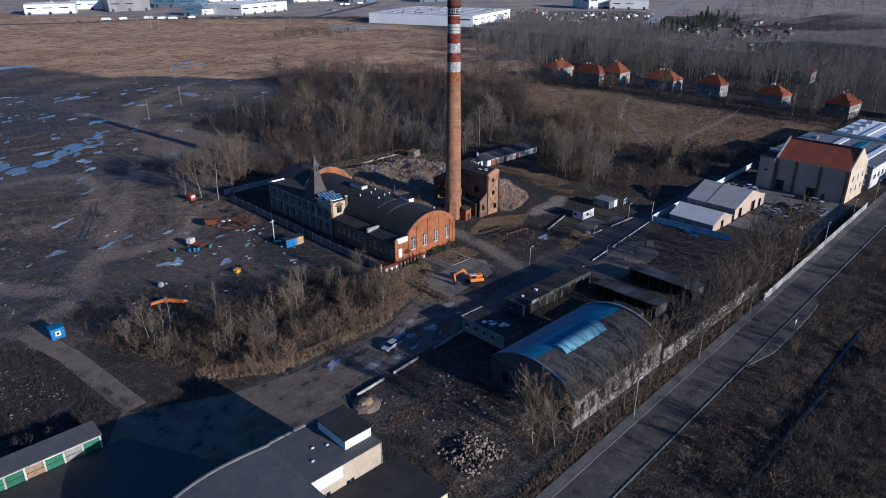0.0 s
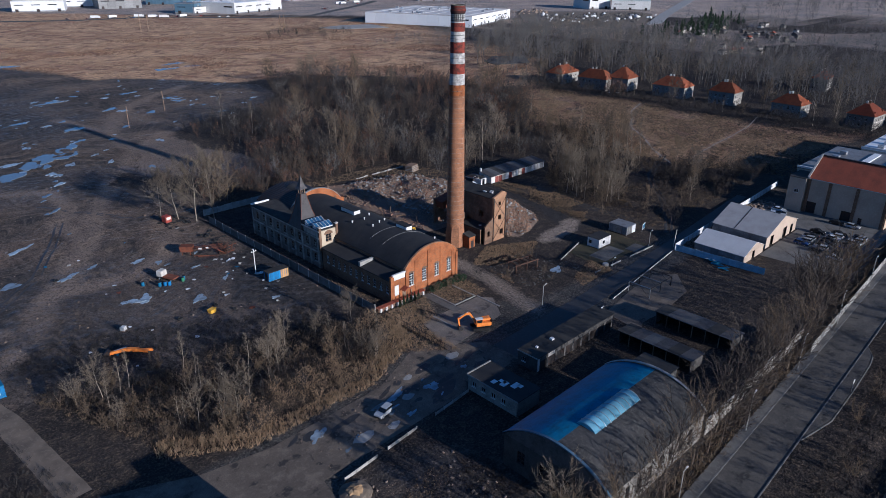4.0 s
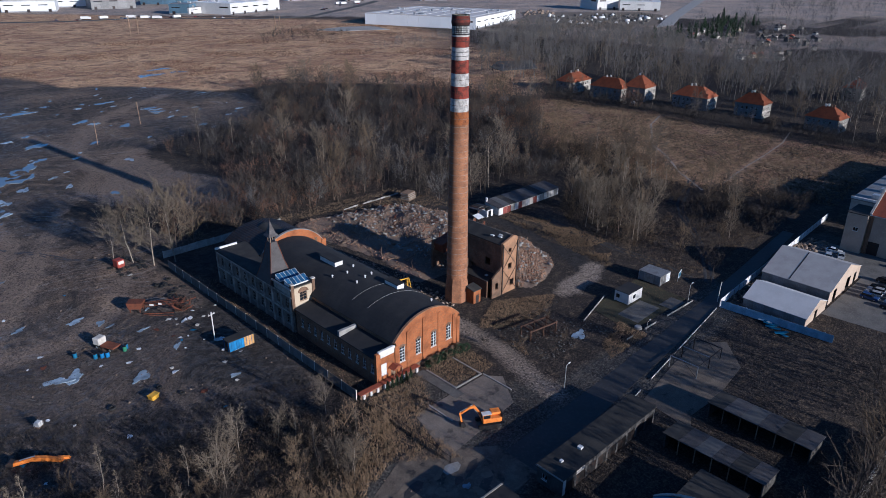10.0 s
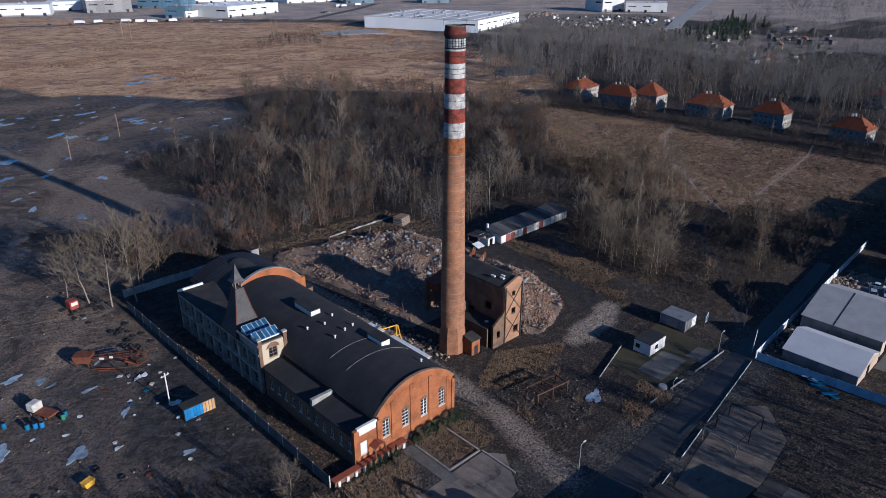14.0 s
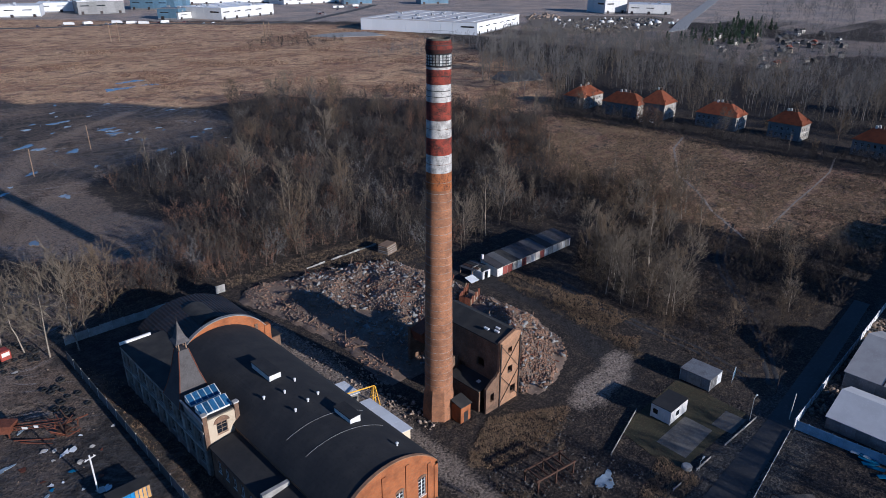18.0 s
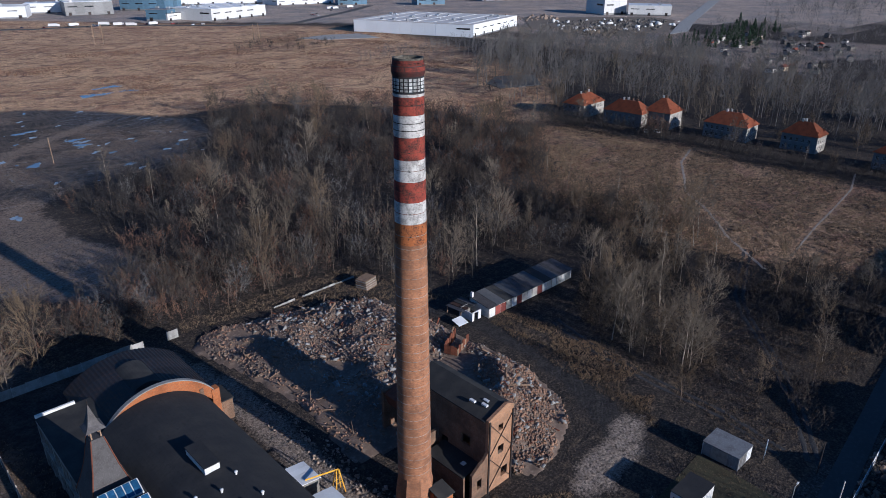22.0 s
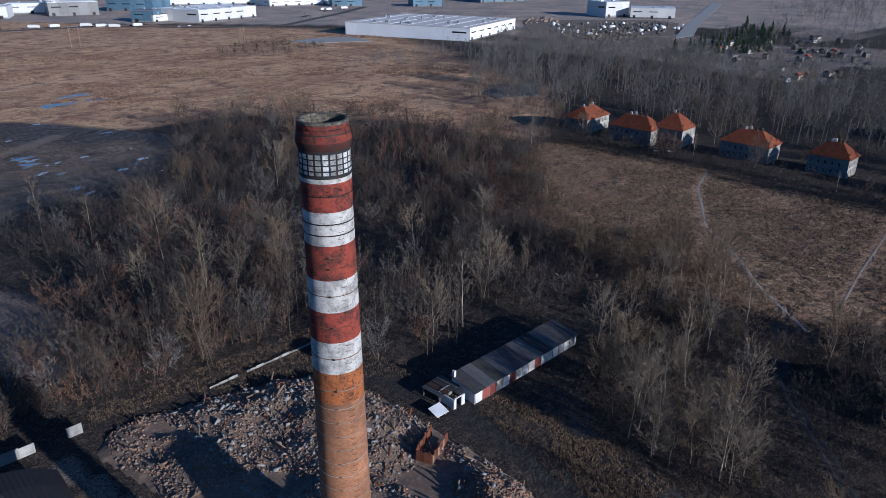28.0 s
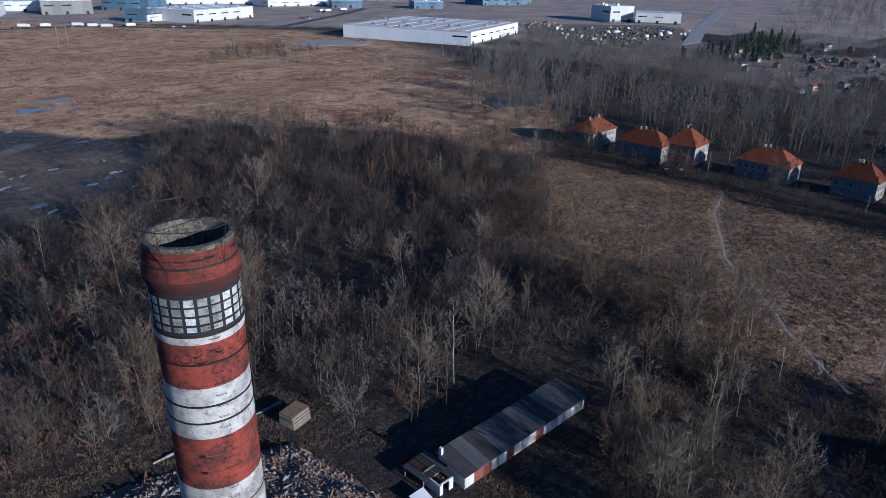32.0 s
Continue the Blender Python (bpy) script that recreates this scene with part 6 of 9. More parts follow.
def wood_garages():
    h = thing("shabby_garages", 0, 0, 0, 0, "row of shabby garages with white and red doors", "garages")
    x0, x1, y0, y1 = 205.0, 237.6, 186.6, 193.2
    part("back_wall", boxes((x0, x1, y1 - 0.3, y1, 0, 3.6)), "plaster_grey", h)
    part("end_wall", prism(bmesh.new(), [(y0, 0), (y1, 0), (y1, 3.6), (y0, 2.7)], "x", x0, x0 + 0.3), "plaster_pale", h, "whitewashed end wall")
    part("end_wall", prism(bmesh.new(), [(y0, 0), (y1, 0), (y1, 3.6), (y0, 2.7)], "x", x1 - 0.3, x1), "white_paint", h)
    cols = ["white_paint", "red_dull", "red_dull", "plaster_pale", "white_paint", "red_dull", "plaster_pale", "white_paint", "plaster_pale", "red_dull", "white_paint", "plaster_pale", "white_paint", "galvanised", "white_paint", "plaster_pale"]
    w = (x1 - x0 - 0.6) / 16
    for i, c in enumerate(cols):
        a = x0 + 0.3 + w * i
        part("garage_door", boxes((a + 0.06, a + w - 0.06, y0 + 0.05, y0 + 0.15, 0, 2.4 - 0.05 * (i % 3)), bevel=0.015), c, h)
        part("lintel", boxes((a, a + w, y0, y0 + 0.25, 2.41, 2.7)), "plaster_pale", h)
        part("jamb", boxes((a - 0.055, a + 0.055, y0, y0 + 0.25, 0, 2.405)), "plaster_grey", h)
    step = (x1 - x0 + 0.6) / 11
    for i in range(11):
        xa = x0 - 0.3 + step * i
        panel_roof(h, "roof_sheet", xa, xa + step, y0 - 0.35, y1 + 0.3, 2.68 + 0.05 * (i % 3), 3.62 + 0.06 * (i % 2), "y", 2, ("slate", "grey_felt", "old_felt", "grey_felt", "slate")[i % 5], "weathered roof sheet")
    part("chimney_pipe", boxes((x0 - 0.1, x0 + 0.4, 192.2, 192.8, 3.4, 4.9)), "white_paint", h)
    g = thing("broken_shed", 0, 0, 0, 0, "collapsed shed with rusty sheet roof by the garages", "shed")
    part("wall", boxes((200.9, 201.15, 188.2, 192.5, 0, 2.1)), "white_paint", g)
    part("wall", boxes((201.2, 204.7, 192.2, 192.5, 0, 2.3)), "plaster_grey", g)
    part("door_frame", boxes((201.2, 201.6, 188.2, 188.45, 0, 2.1), (203.0, 203.9, 188.2, 188.45, 0, 2.1), (201.2, 203.9, 188.2, 188.45, 2.1, 2.3)), "white_paint", g)
    for k in range(4):
        part("roof_sheet", prism(bmesh.new(), [(190.6, 2.35 - 0.08 * k), (196.2, 2.1 - 0.12 * k), (196.2, 2.18 - 0.12 * k), (190.6, 2.43 - 0.08 * k)], "x", 203.7 - 1.35 * k, 205.0 - 1.35 * k), ("slate", "old_felt", "dark_rust", "slate")[k], g, "sagging dark roof sheet")
    part("prop", boxes((199.8, 200.0, 191.0, 191.2, 0, 2.08), (199.8, 200.0, 195.6, 195.8, 0, 1.72)), "timber", g)
    part("sheet", prism(bmesh.new(), [(188.0, 0.5), (190.6, 1.2), (190.6, 1.28), (188.0, 0.58)], "x", 196.4, 199.4), "white_sheet", g, "fallen pale corrugated sheet")
    part("trestle", boxes((197.0, 197.2, 190.2, 190.5, 0, 1.15), (198.6, 198.8, 190.2, 190.5, 0, 1.15), (197.0, 197.2, 188.1, 188.4, 0, 0.56), (198.6, 198.8, 188.1, 188.4, 0, 0.56)), "timber", g)


wood_garages()


# ---- the houses beyond the meadow ----
def house(x, y, turn, lx, ly, eave, ridge, roof_mat, label):
    h = thing("tenement_house", x, y, 0, turn, label, "house", "houses beyond the meadow")
    so = [(1.0 + 2.6 * i, 2.1 + 2.6 * i, 1.2 + 3.0 * j, 2.8 + 3.0 * j) for i in range(int((lx - 1.2) / 2.6)) for j in range(2)]
    we = [(1.0 + 2.6 * i, 2.1 + 2.6 * i, 1.2 + 3.0 * j, 2.8 + 3.0 * j) for i in range(int((ly - 1.6) / 2.6)) for j in range(2)]
    # South wall is paler; shade on the other walls is put into their colour.
    four_walls(h, -lx / 2, lx / 2, -ly / 2, ly / 2, eave, "house_wall_shaded", "plaster_grey", so, we, "plaster_pale", 0.35)
    part("string_course", boxes((-lx / 2 - 0.08, lx / 2 + 0.08, -ly / 2 - 0.08, -ly / 2 - 0.002, 3.55, 3.75)), "plaster_pale", h)
    k = (min(lx, ly) / 2) * 0.86
    a, b = lx / 2 + 0.6, ly / 2 + 0.6
    rx, ry = max(0.4, a - k - 0.6), max(0.4, b - k - 0.6)
    for q in range(4):
        bm = bmesh.new()
        lo = [(-a, -b), (a, -b), (a, b), (-a, b)]
        hi = [(-rx, -ry), (rx, -ry), (rx, ry), (-rx, ry)]
        i, j = q, (q + 1) % 4
        f = [bm.verts.new(p) for p in ((*lo[i], eave - 0.1), (*lo[j], eave - 0.1), (*hi[j], ridge), (*hi[i], ridge))]
        bm.faces.new(f)
        bmesh.ops.solidify(bm, geom=bm.faces[:], thickness=0.22)
        part("roof_slope", bm, roof_mat, h)
    part("roof_top", boxes((-rx, rx, -ry, ry, ridge - 0.25, ridge + 0.02)), roof_mat, h)
    part("eaves", boxes((-a + 0.05, a - 0.05, -b + 0.05, b - 0.05, eave - 0.2, eave - 0.12)), "timber", h)
    for i, (cx, cy) in enumerate(((-rx * 0.7, ry * 0.5), (rx * 0.2, -ry * 0.3), (rx * 0.9, ry * 0.2), (-rx * 0.2, -ry * 0.8))):
        part("flue", boxes((cx - 0.3, cx + 0.3, cy - 0.45, cy + 0.45, ridge - 1.2, ridge + 1.3)), "brick_old" if i % 2 else "plaster_pale", h)
    for s in (-0.35, 0.3):
        part("dormer", prism(bmesh.new(), [(s * lx - 0.8, eave + 0.9), (s * lx + 0.8, eave + 0.9), (s * lx, eave + 2.1)], "y", -b + 1.2, -b + 3.6), roof_mat, h)
    return h


house(415, 310, 4, 21, 13, 7.0, 11.6, "tile_orange", "grey tenement house with orange hipped tile roof behind trees")
house(412, 280.0, 4, 12, 21.5, 7.2, 12.2, "tile_orange", "long grey tenement with bright orange tile roof")
house(421, 265, 4, 14, 14, 8.2, 14.4, "tile_orange", "grey tenement with pale sunlit end and orange roof")
house(423, 230, 2, 13, 21, 7.2, 12.2, "tile_orange", "grey two-storey house with orange-red hipped roof")
house(425.5, 197, 0, 11, 15.5, 7.6, 12.6, "tile_orange", "narrow grey house with red tile roof and chimneys")
house(420, 157, -3, 12, 16, 7.0, 11.8, "tile_orange", "grey house with bright orange hipped roof")
house(420, 119, -3, 16, 13, 7.2, 12.2, "tile_red", "grey house with dull red roof among trees")
house(436, 92, -3, 15, 13, 7.2, 12.2, "tile_red", "dark brick house with dull red roof")
house(520, 175, 8, 18, 10, 8.0, 12.0, "tile_red", "dark house with brick gable behind the wood")
# ---- bare winter trees ----
def grow(seed, H, spread, nb, ns, nt, low=0.25, up=0.55, stems=1, r=None, dome=False):
    """Segments (p0, p1, r0, r1) of trunk and limbs, of branches, and twigs (p0, p1, r)."""
    g = np.random.RandomState(seed)
    trunk, limbs, twigs = [], [], []
    for st in range(stems):
        p = np.array([0.0, 0.0, -0.25])
        lean = np.array([g.randn() * 0.05, g.randn() * 0.05, 1.0]) if stems == 1 else np.array([g.randn() * 0.3, g.randn() * 0.3, 1.0])
        rad, n = (r or H * 0.011), 6
        h = H * (1 if stems == 1 else 0.75 + 0.3 * g.rand())
        nodes = [p]
        for i in range(n):
            step = (lean + np.array([g.randn() * 0.07, g.randn() * 0.07, 0])) * h / n
            q = p + step
            trunk.append((p, q, rad * (1 - i / n) + 0.02, rad * (1 - (i + 1) / n) + 0.02))
            nodes.append(q)
            p = q
        nodes = np.array(nodes)
        for b in range(nb):
            f = low + (1 - low) * (b + g.rand()) / nb
            k = min(n - 1, int(f * n))
            base = nodes[k] + (nodes[k + 1] - nodes[k]) * (f * n - k)
            a = g.rand() * 6.283 + b * 2.4
            ln = spread * (0.55 + 0.6 * g.rand()) * (1.15 - 0.75 * (f - low) / (1 - low))
            if dome:
                ln = spread * (0.75 + 0.5 * g.rand()) * (0.35 + 0.75 * math.sin(math.pi * (0.2 + 0.7 * (f - low) / (1 - low))))
            d = np.array([math.cos(a), math.sin(a), up + 0.7 * f + 0.3 * g.rand()])
            d /= np.linalg.norm(d)
            mid = base + d * ln * 0.5
            d2 = d + np.array([0, 0, 0.35]) + g.randn(3) * 0.12
            end = mid + d2 / np.linalg.norm(d2) * ln * 0.6
            rb = max(0.03, rad * 0.42 * (1.1 - f))
            (trunk if rb > 0.09 else limbs).append((base, mid, rb, rb * 0.7))
            limbs.append((mid, end, rb * 0.7, 0.018))
            for s in range(ns):
                t = 0.25 + 0.75 * (s + g.rand()) / ns
                o = base + (mid - base) * t * 2 if t < 0.5 else mid + (end - mid) * (t - 0.5) * 2
                e = d + g.randn(3) * 0.55 + np.array([0, 0, 0.3])
                e = o + e / np.linalg.norm(e) * ln * (0.22 + 0.3 * g.rand())
                limbs.append((o, e, 0.028, 0.014))
                for w in range(nt):
                    t2 = 0.2 + 0.8 * g.rand()
                    o2 = o + (e - o) * t2
                    e2 = (e - o) / (np.linalg.norm(e - o) + 1e-6) + g.randn(3) * 0.55 + np.array([0, 0, 0.25])
                    twigs.append((o2, o2 + e2 / np.linalg.norm(e2) * (0.5 + 0.9 * g.rand()) * max(0.5, spread / 5), 0.03))
    return trunk, limbs, twigs


def seg_tris(segs):
    p0, p1 = np.array([s[0] for s in segs]), np.array([s[1] for s in segs])
    r0, r1 = np.array([s[2] for s in segs])[:, None], np.array([s[3] for s in segs])[:, None]
    d = p1 - p0
    d /= np.linalg.norm(d, axis=1)[:, None] + 1e-9
    u = np.cross(d, np.array([0.31, 0.77, 0.11]))
    u /= np.linalg.norm(u, axis=1)[:, None] + 1e-9
    w = np.cross(d, u)
    ring = [u * math.cos(a) + w * math.sin(a) for a in (0, 2.094, 4.189)]
    v = np.stack([p0 + o * r0 for o in ring] + [p1 + o * r1 for o in ring], 1)
    f = np.array([(0, 1, 4), (0, 4, 3), (1, 2, 5), (1, 5, 4), (2, 0, 3), (2, 3, 5)])
    F = (np.arange(len(segs))[:, None, None] * 6 + f[None]).reshape(-1, 3)
    return v.reshape(-1, 3), F


def twig_tris(tw, fat=1.0):
    p0, p1 = np.array([s[0] for s in tw]), np.array([s[1] for s in tw])
    r = np.array([s[2] for s in tw])[:, None] * fat
    d = p1 - p0
    u = np.cross(d, np.random.RandomState(len(tw)).randn(len(tw), 3))
    u /= np.linalg.norm(u, axis=1)[:, None] + 1e-9
    v = np.stack([p0 - u * r, p0 + u * r, p1], 1)
    return v.reshape(-1, 3), np.arange(len(tw) * 3).reshape(-1, 3)


def joined(parts):
    V, F, k = [], [], 0
    for v, f in parts:
        V.append(v)
        F.append(f + k)
        k += len(v)
    return np.concatenate(V), np.concatenate(F)


def tree_model(kind, seed, H, spread, nb, ns, nt, bark, twig, low=0.25, up=0.55, stems=1, label="", fat=1.0):
    tr, li, tw = grow(seed, H, spread, nb, ns, nt, low, up, stems, None, kind != "birch_tree" and stems == 1)
    t = thing(kind, 0, 0, 0, 0, label, "tree")
    a = new("trunk", from_arrays("trunk", *seg_tris(tr), bark))
    thin = [(p, q + (q - p) * 0.3, 0.04) for p, q, ra, rb in li if ra < 0.03]
    b = new("crown", from_arrays("crown", *joined([seg_tris([e for e in li if e[2] >= 0.03]), twig_tris(thin), twig_tris(tw, fat)]), twig))
    a.parent = b.parent = t
    return t


rt = random.Random(11)
AWAY = (400, -1500)
MODELS = {
    "birch": [tree_model("birch_tree", 20 + i, 13.5 + i, 2.8, 17, 5, 6, "bark_pale", "twig_pale", 0.3, 0.9, label="slender bare birch with pale trunk") for i in range(2)],
    "broad": [tree_model("bare_tree", 30 + i, 12.0 + i, 5.6, 20, 7, 11, "bark_pale" if i != 2 else "bark_brown", "twig_pale" if i != 2 else "twig_straw", 0.18, 0.7, label="broad bare deciduous tree in winter", fat=1.1) for i in range(3)],
    "street": [tree_model("street_tree", 50 + i, 8.5 + i, 5.0, 20, 7, 5, "bark_brown", "twig_straw" if i else "twig_dun", 0.1, 0.6, label="gnarled bare street tree beside the wall", fat=0.95) for i in range(2)],
    "bush": [tree_model("bare_shrub", 40 + i, 5.0, 2.2, 8, 5, 4, "bark_brown", "twig_straw" if i else "twig_brown", 0.12, 0.8, 4, label="multi-stemmed leafless shrub") for i in range(2)],
}
placed = {}


def plant(kind, x, y, s=1.0, group="", label=""):
    ms = MODELS[kind]
    k = rt.randrange(len(ms))
    m = Matrix.Translation((x, y, float(relief(x, y)))) @ Matrix.Rotation(rt.random() * 6.28, 4, "Z") @ Matrix.Scale(s * (0.88 + 0.26 * rt.random()), 4)
    if (kind, k) not in placed:
        placed[(kind, k)] = 1
        o = ms[k]
        o.matrix_basis = m
    else:
        o = copy_thing(ms[k], Matrix.Identity(4))
        o.matrix_basis = m
    return tagged(o, label, "", group)


# big trees by the works fence and the heap
for x, y, s in ((109.5, 224.5, 1.35), (104.0, 226.0, 1.25), (100.5, 232.0, 1.2), (113.0, 231.5, 1.15), (97.5, 239.0, 1.1), (119.5, 234.0, 1.1)):
    plant("broad", x, y, s, "tall trees behind the works fence", "tall spreading bare tree behind the works fence")
# row along the street
for i in range(30):
    x = 90 + 3.8 * i + rt.uniform(-1.2, 1.2)
    plant("street", x, street_y(x) + rt.uniform(5.9, 10.2), rt.uniform(0.85, 1.25) * (1.0 if x < 122 else 1.3), "street trees", "gnarled bare street tree beside the wall")
for x, y, q in ((80.5, 60.5, 0.95), (82.8, 57.2, 0.75), (84.6, 54.4, 0.8)):
    plant("broad", x, y, q, "birches on the corner", "pale bare birch on the waste corner")
# scrub belt between the mud and the yard
BELT = [(47, 124), (60, 114), (88, 114), (103, 122), (106, 134), (92, 142), (74, 143), (48, 150), (34, 158)]
n = 0
while n < 95:
    x, y = rt.uniform(30, 108), rt.uniform(112, 160)
    if inside(BELT, x, y):
        k = rt.choice(("birch", "bush", "bush", "bush", "bush", "broad"))
        plant(k, x, y, rt.uniform(0.45, 0.9) if k == "bush" else rt.uniform(0.36, 0.58), "scrub belt by the yard", "leafless scrub growth between mud and yard")
        n += 1
for x, y, q in ((61.3, 119.5, 0.78), (59.0, 121.5, 0.6), (56.0, 125.5, 0.62), (76.7, 131.3, 0.55), (87.0, 126.0, 0.5)):
    plant("broad", x, y, q, "scrub belt by the yard", "sunlit bare tree standing in the scrub belt")
# the grove by the cabin
GROVE = [(213, 142), (224, 137), (240, 150), (262, 168), (277, 178), (262, 186), (240, 183), (226, 178), (214, 160)]
n = 0
while n < 46:
    x, y = rt.uniform(203, 280), rt.uniform(114, 188)
    if inside(GROVE, x, y):
        plant(rt.choice(("birch", "broad", "broad", "bush")), x, y, rt.uniform(0.55, 1.05), "grove by the cinder track", "bare grey tree of the grove by the track")
        n += 1
for x, y, s in ((268, 144, 0.85), (262, 131, 0.7), (252, 128, 0.6), (276, 140, 0.7), (243, 124, 0.55), (232, 122, 0.5), (285, 128, 0.6), (208, 138, 0.6), (220, 128, 0.5)):
    plant("broad", x, y, s, "lone trees by the rutted track", "lone bare tree by the rutted track")
# thicket south of the street
n = 0
while n < 70:
    x, y = rt.uniform(78, 300), rt.uniform(2, 46)
    if y < street_y(x) - 8 and abs(y - 31.5 - 0.025 * (x - 108)) > 2.5:
        plant(rt.choice(("bush", "bush", "bush", "bush", "street")), x, y, rt.uniform(0.45, 0.8), "thicket south of the street", "leafless growth in the thicket by the ditch")
        n += 1
plant("broad", 78.8, 58.4, 0.7, "birches on the corner", "pale bare spreading tree on the waste corner")
for x, y, s in ((62, 66, 0.5), (70, 62, 0.5), (74, 74, 0.45), (66, 78, 0.4), (81, 66, 0.6), (86, 58, 0.8), (87, 62, 0.5)):
    plant("bush", x, y, s, "shrubs on the waste corner", "bare brown shrub on the waste corner")
for x, y, s in ((118.5, 131.5, 0.5), (126, 134.5, 0.45), (130, 133.8, 0.5), (133.5, 134.8, 0.45), (128, 135, 0.4), (141, 133, 0.5), (146, 127, 0.5), (150, 121, 0.5), (160, 130, 0.5), (166, 134, 0.5), (156, 122, 0.45), (13, 121, 0.7), (5, 122, 0.8), (18, 122, 0.6), (-3, 126, 0.8), (8, 130, 0.7)):
    plant("bush", x, y, s, "shrubs round the works", "bare brown shrub in rank dry grass")


# ---- woods too dense to count: joined from a few slim models ----
def slim(seed, H, spread, nb, ns, nt, stems=1, fat=1.25, low=0.16, up=0.75, thick=0.0065, dome=False):
    tr, li, tw = grow(seed, H, spread, nb, ns, nt, low, up, stems, H * thick, dome)
    if stems == 1:
        tr = [s for s in tr if abs(s[1][0] - s[0][0]) < 1.2][:6]
        stem = seg_tris(tr)
    else:
        stem = twig_tris([(s[0], s[1] + (s[1] - s[0]) * 0.4, max(0.04, s[2])) for s in tr])
    return joined([stem, twig_tris([(s[0], s[1] + (s[1] - s[0]) * 0.3, max(0.03, s[2])) for s in li]), twig_tris(tw, fat)])


SLIM = [slim(60 + i, (11, 13, 9, 12, 8, 14)[i], (2.9, 3.2, 3.3, 3.8, 2.8, 3.3)[i], 13, 3, 3) for i in range(6)]
TALL = [slim(75 + i, (18, 20, 16, 19)[i], (6.4, 7.0, 6.0, 5.6)[i], 16, 4, 5, 1, 2.6, 0.3, 0.75, 0.011, True) for i in range(4)]
FARS = [slim(70 + i, (11, 13, 9)[i], (4.0, 4.6, 4.2)[i], 10, 3, 3, 1, 4.0, 0.2, 0.6, 0.009, True) for i in range(3)]


def woodland(name, pts, material, label, lo=0.75, hi=1.2, models=None, kind="stuff", category="woodland"):
    ms = models or SLIM
    g = np.random.RandomState(len(pts))
    V, F, k = [], [], 0
    for x, y in pts:
        v, f = ms[g.randint(len(ms))]
        a, s = g.rand() * 6.283, lo + (hi - lo) * g.rand()
        R = np.array([[math.cos(a), -math.sin(a), 0], [math.sin(a), math.cos(a), 0], [0, 0, 1]]) * s
        V.append(v @ R.T + np.array([x, y, float(relief(x, y))]))
        F.append(f + k)
        k += len(v)
    me = from_arrays(name, np.concatenate(V), np.concatenate(F), material)
    return tagged(new(name, me), label, category, kind=kind)


def scatter(poly, count, seed, keep=None):
    g = np.random.RandomState(seed)
    xs, ys = [p[0] for p in poly], [p[1] for p in poly]
    out = []
    while len(out) < count:
        X, Y = g.uniform(min(xs), max(xs), count * 2), g.uniform(min(ys), max(ys), count * 2)
        ok = inside(poly, X, Y)
        if keep is not None:
            ok &= keep(X, Y)
        out += list(zip(X[ok], Y[ok]))
    return out[:count]


WOOD = [(112, 233), (104, 285), (145, 334), (168, 356), (217, 358), (250, 425), (267, 458), (295, 446), (325, 428), (358, 398), (372, 305), (325, 264), (285, 232), (258, 196), (240, 197), (203, 197), (198, 233), (150, 235)]


def clear_wood(X, Y):
    thin = (X < 152) & (Y > 250) & (waves(X, Y, 9, 83) < 0.25)
    return ~((X > 196) & (X < 246) & (Y > 180) & (Y < 205)) & ~thin & ~inside(CLEARING, X, Y)


SCRUB = [slim(80 + i, (5.5, 6.5, 4.5, 7.0)[i], (2.4, 2.6, 2.2, 2.8)[i], 6, 2, 4, 2, 2.3) for i in range(4)]
ROUND = [slim(120 + i, (7.0, 8.5, 6.0, 9.5, 7.5)[i], (3.2, 3.6, 2.9, 3.9, 3.4)[i], 8, 4, 8, 2 + i % 2, 1.25, 0.22, 0.5, 0.0065, True) for i in range(5)]
rw_ = scatter(WOOD, 620, 121, lambda X, Y: clear_wood(X, Y) & (waves(X, Y, 13, 122) > -0.5))
woodland("scrub_wood", [q for q in rw_[:300] if q[0] > 190], "twig_dun", "rounded dun-brown crowns of leafless sallow", 0.65, 1.15, ROUND)
woodland("scrub_wood", rw_[300:420], "twig_red", "rounded reddish crowns of leafless sallow", 0.6, 1.0, ROUND)
woodland("scrub_wood", rw_[420:520], "twig_grey", "rounded grey crowns of leafless sallow", 0.7, 1.2, ROUND)
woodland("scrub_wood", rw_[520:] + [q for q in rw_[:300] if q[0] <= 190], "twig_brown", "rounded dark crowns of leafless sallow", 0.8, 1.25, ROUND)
woodland("scrub_wood", scatter([(112, 236), (200, 236), (212, 262), (150, 266), (112, 262)], 60, 123), "twig_dun", "rounded crowns along the south edge of the wood", 0.6, 1.0, ROUND)
woodland("scrub_wood", scatter([(258, 200), (325, 264), (372, 305), (340, 330), (280, 285), (240, 230)], 90, 124), "twig_dun", "rounded crowns towards the meadow", 0.6, 1.0, ROUND)
woodland("red_scrub", scatter([(287, 320), (328, 286), (366, 306), (372, 340), (334, 380)], 110, 125), "twig_red", "thin reddish young birches at the far edge of the wood", 0.7, 1.0)
pts = scatter(WOOD, 3700, 5, clear_wood)
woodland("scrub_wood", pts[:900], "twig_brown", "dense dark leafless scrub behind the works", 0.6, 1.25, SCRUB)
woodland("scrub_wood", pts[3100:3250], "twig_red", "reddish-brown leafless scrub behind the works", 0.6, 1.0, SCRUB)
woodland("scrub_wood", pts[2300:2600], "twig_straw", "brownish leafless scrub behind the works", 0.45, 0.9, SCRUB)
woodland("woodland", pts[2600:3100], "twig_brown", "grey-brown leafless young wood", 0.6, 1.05)
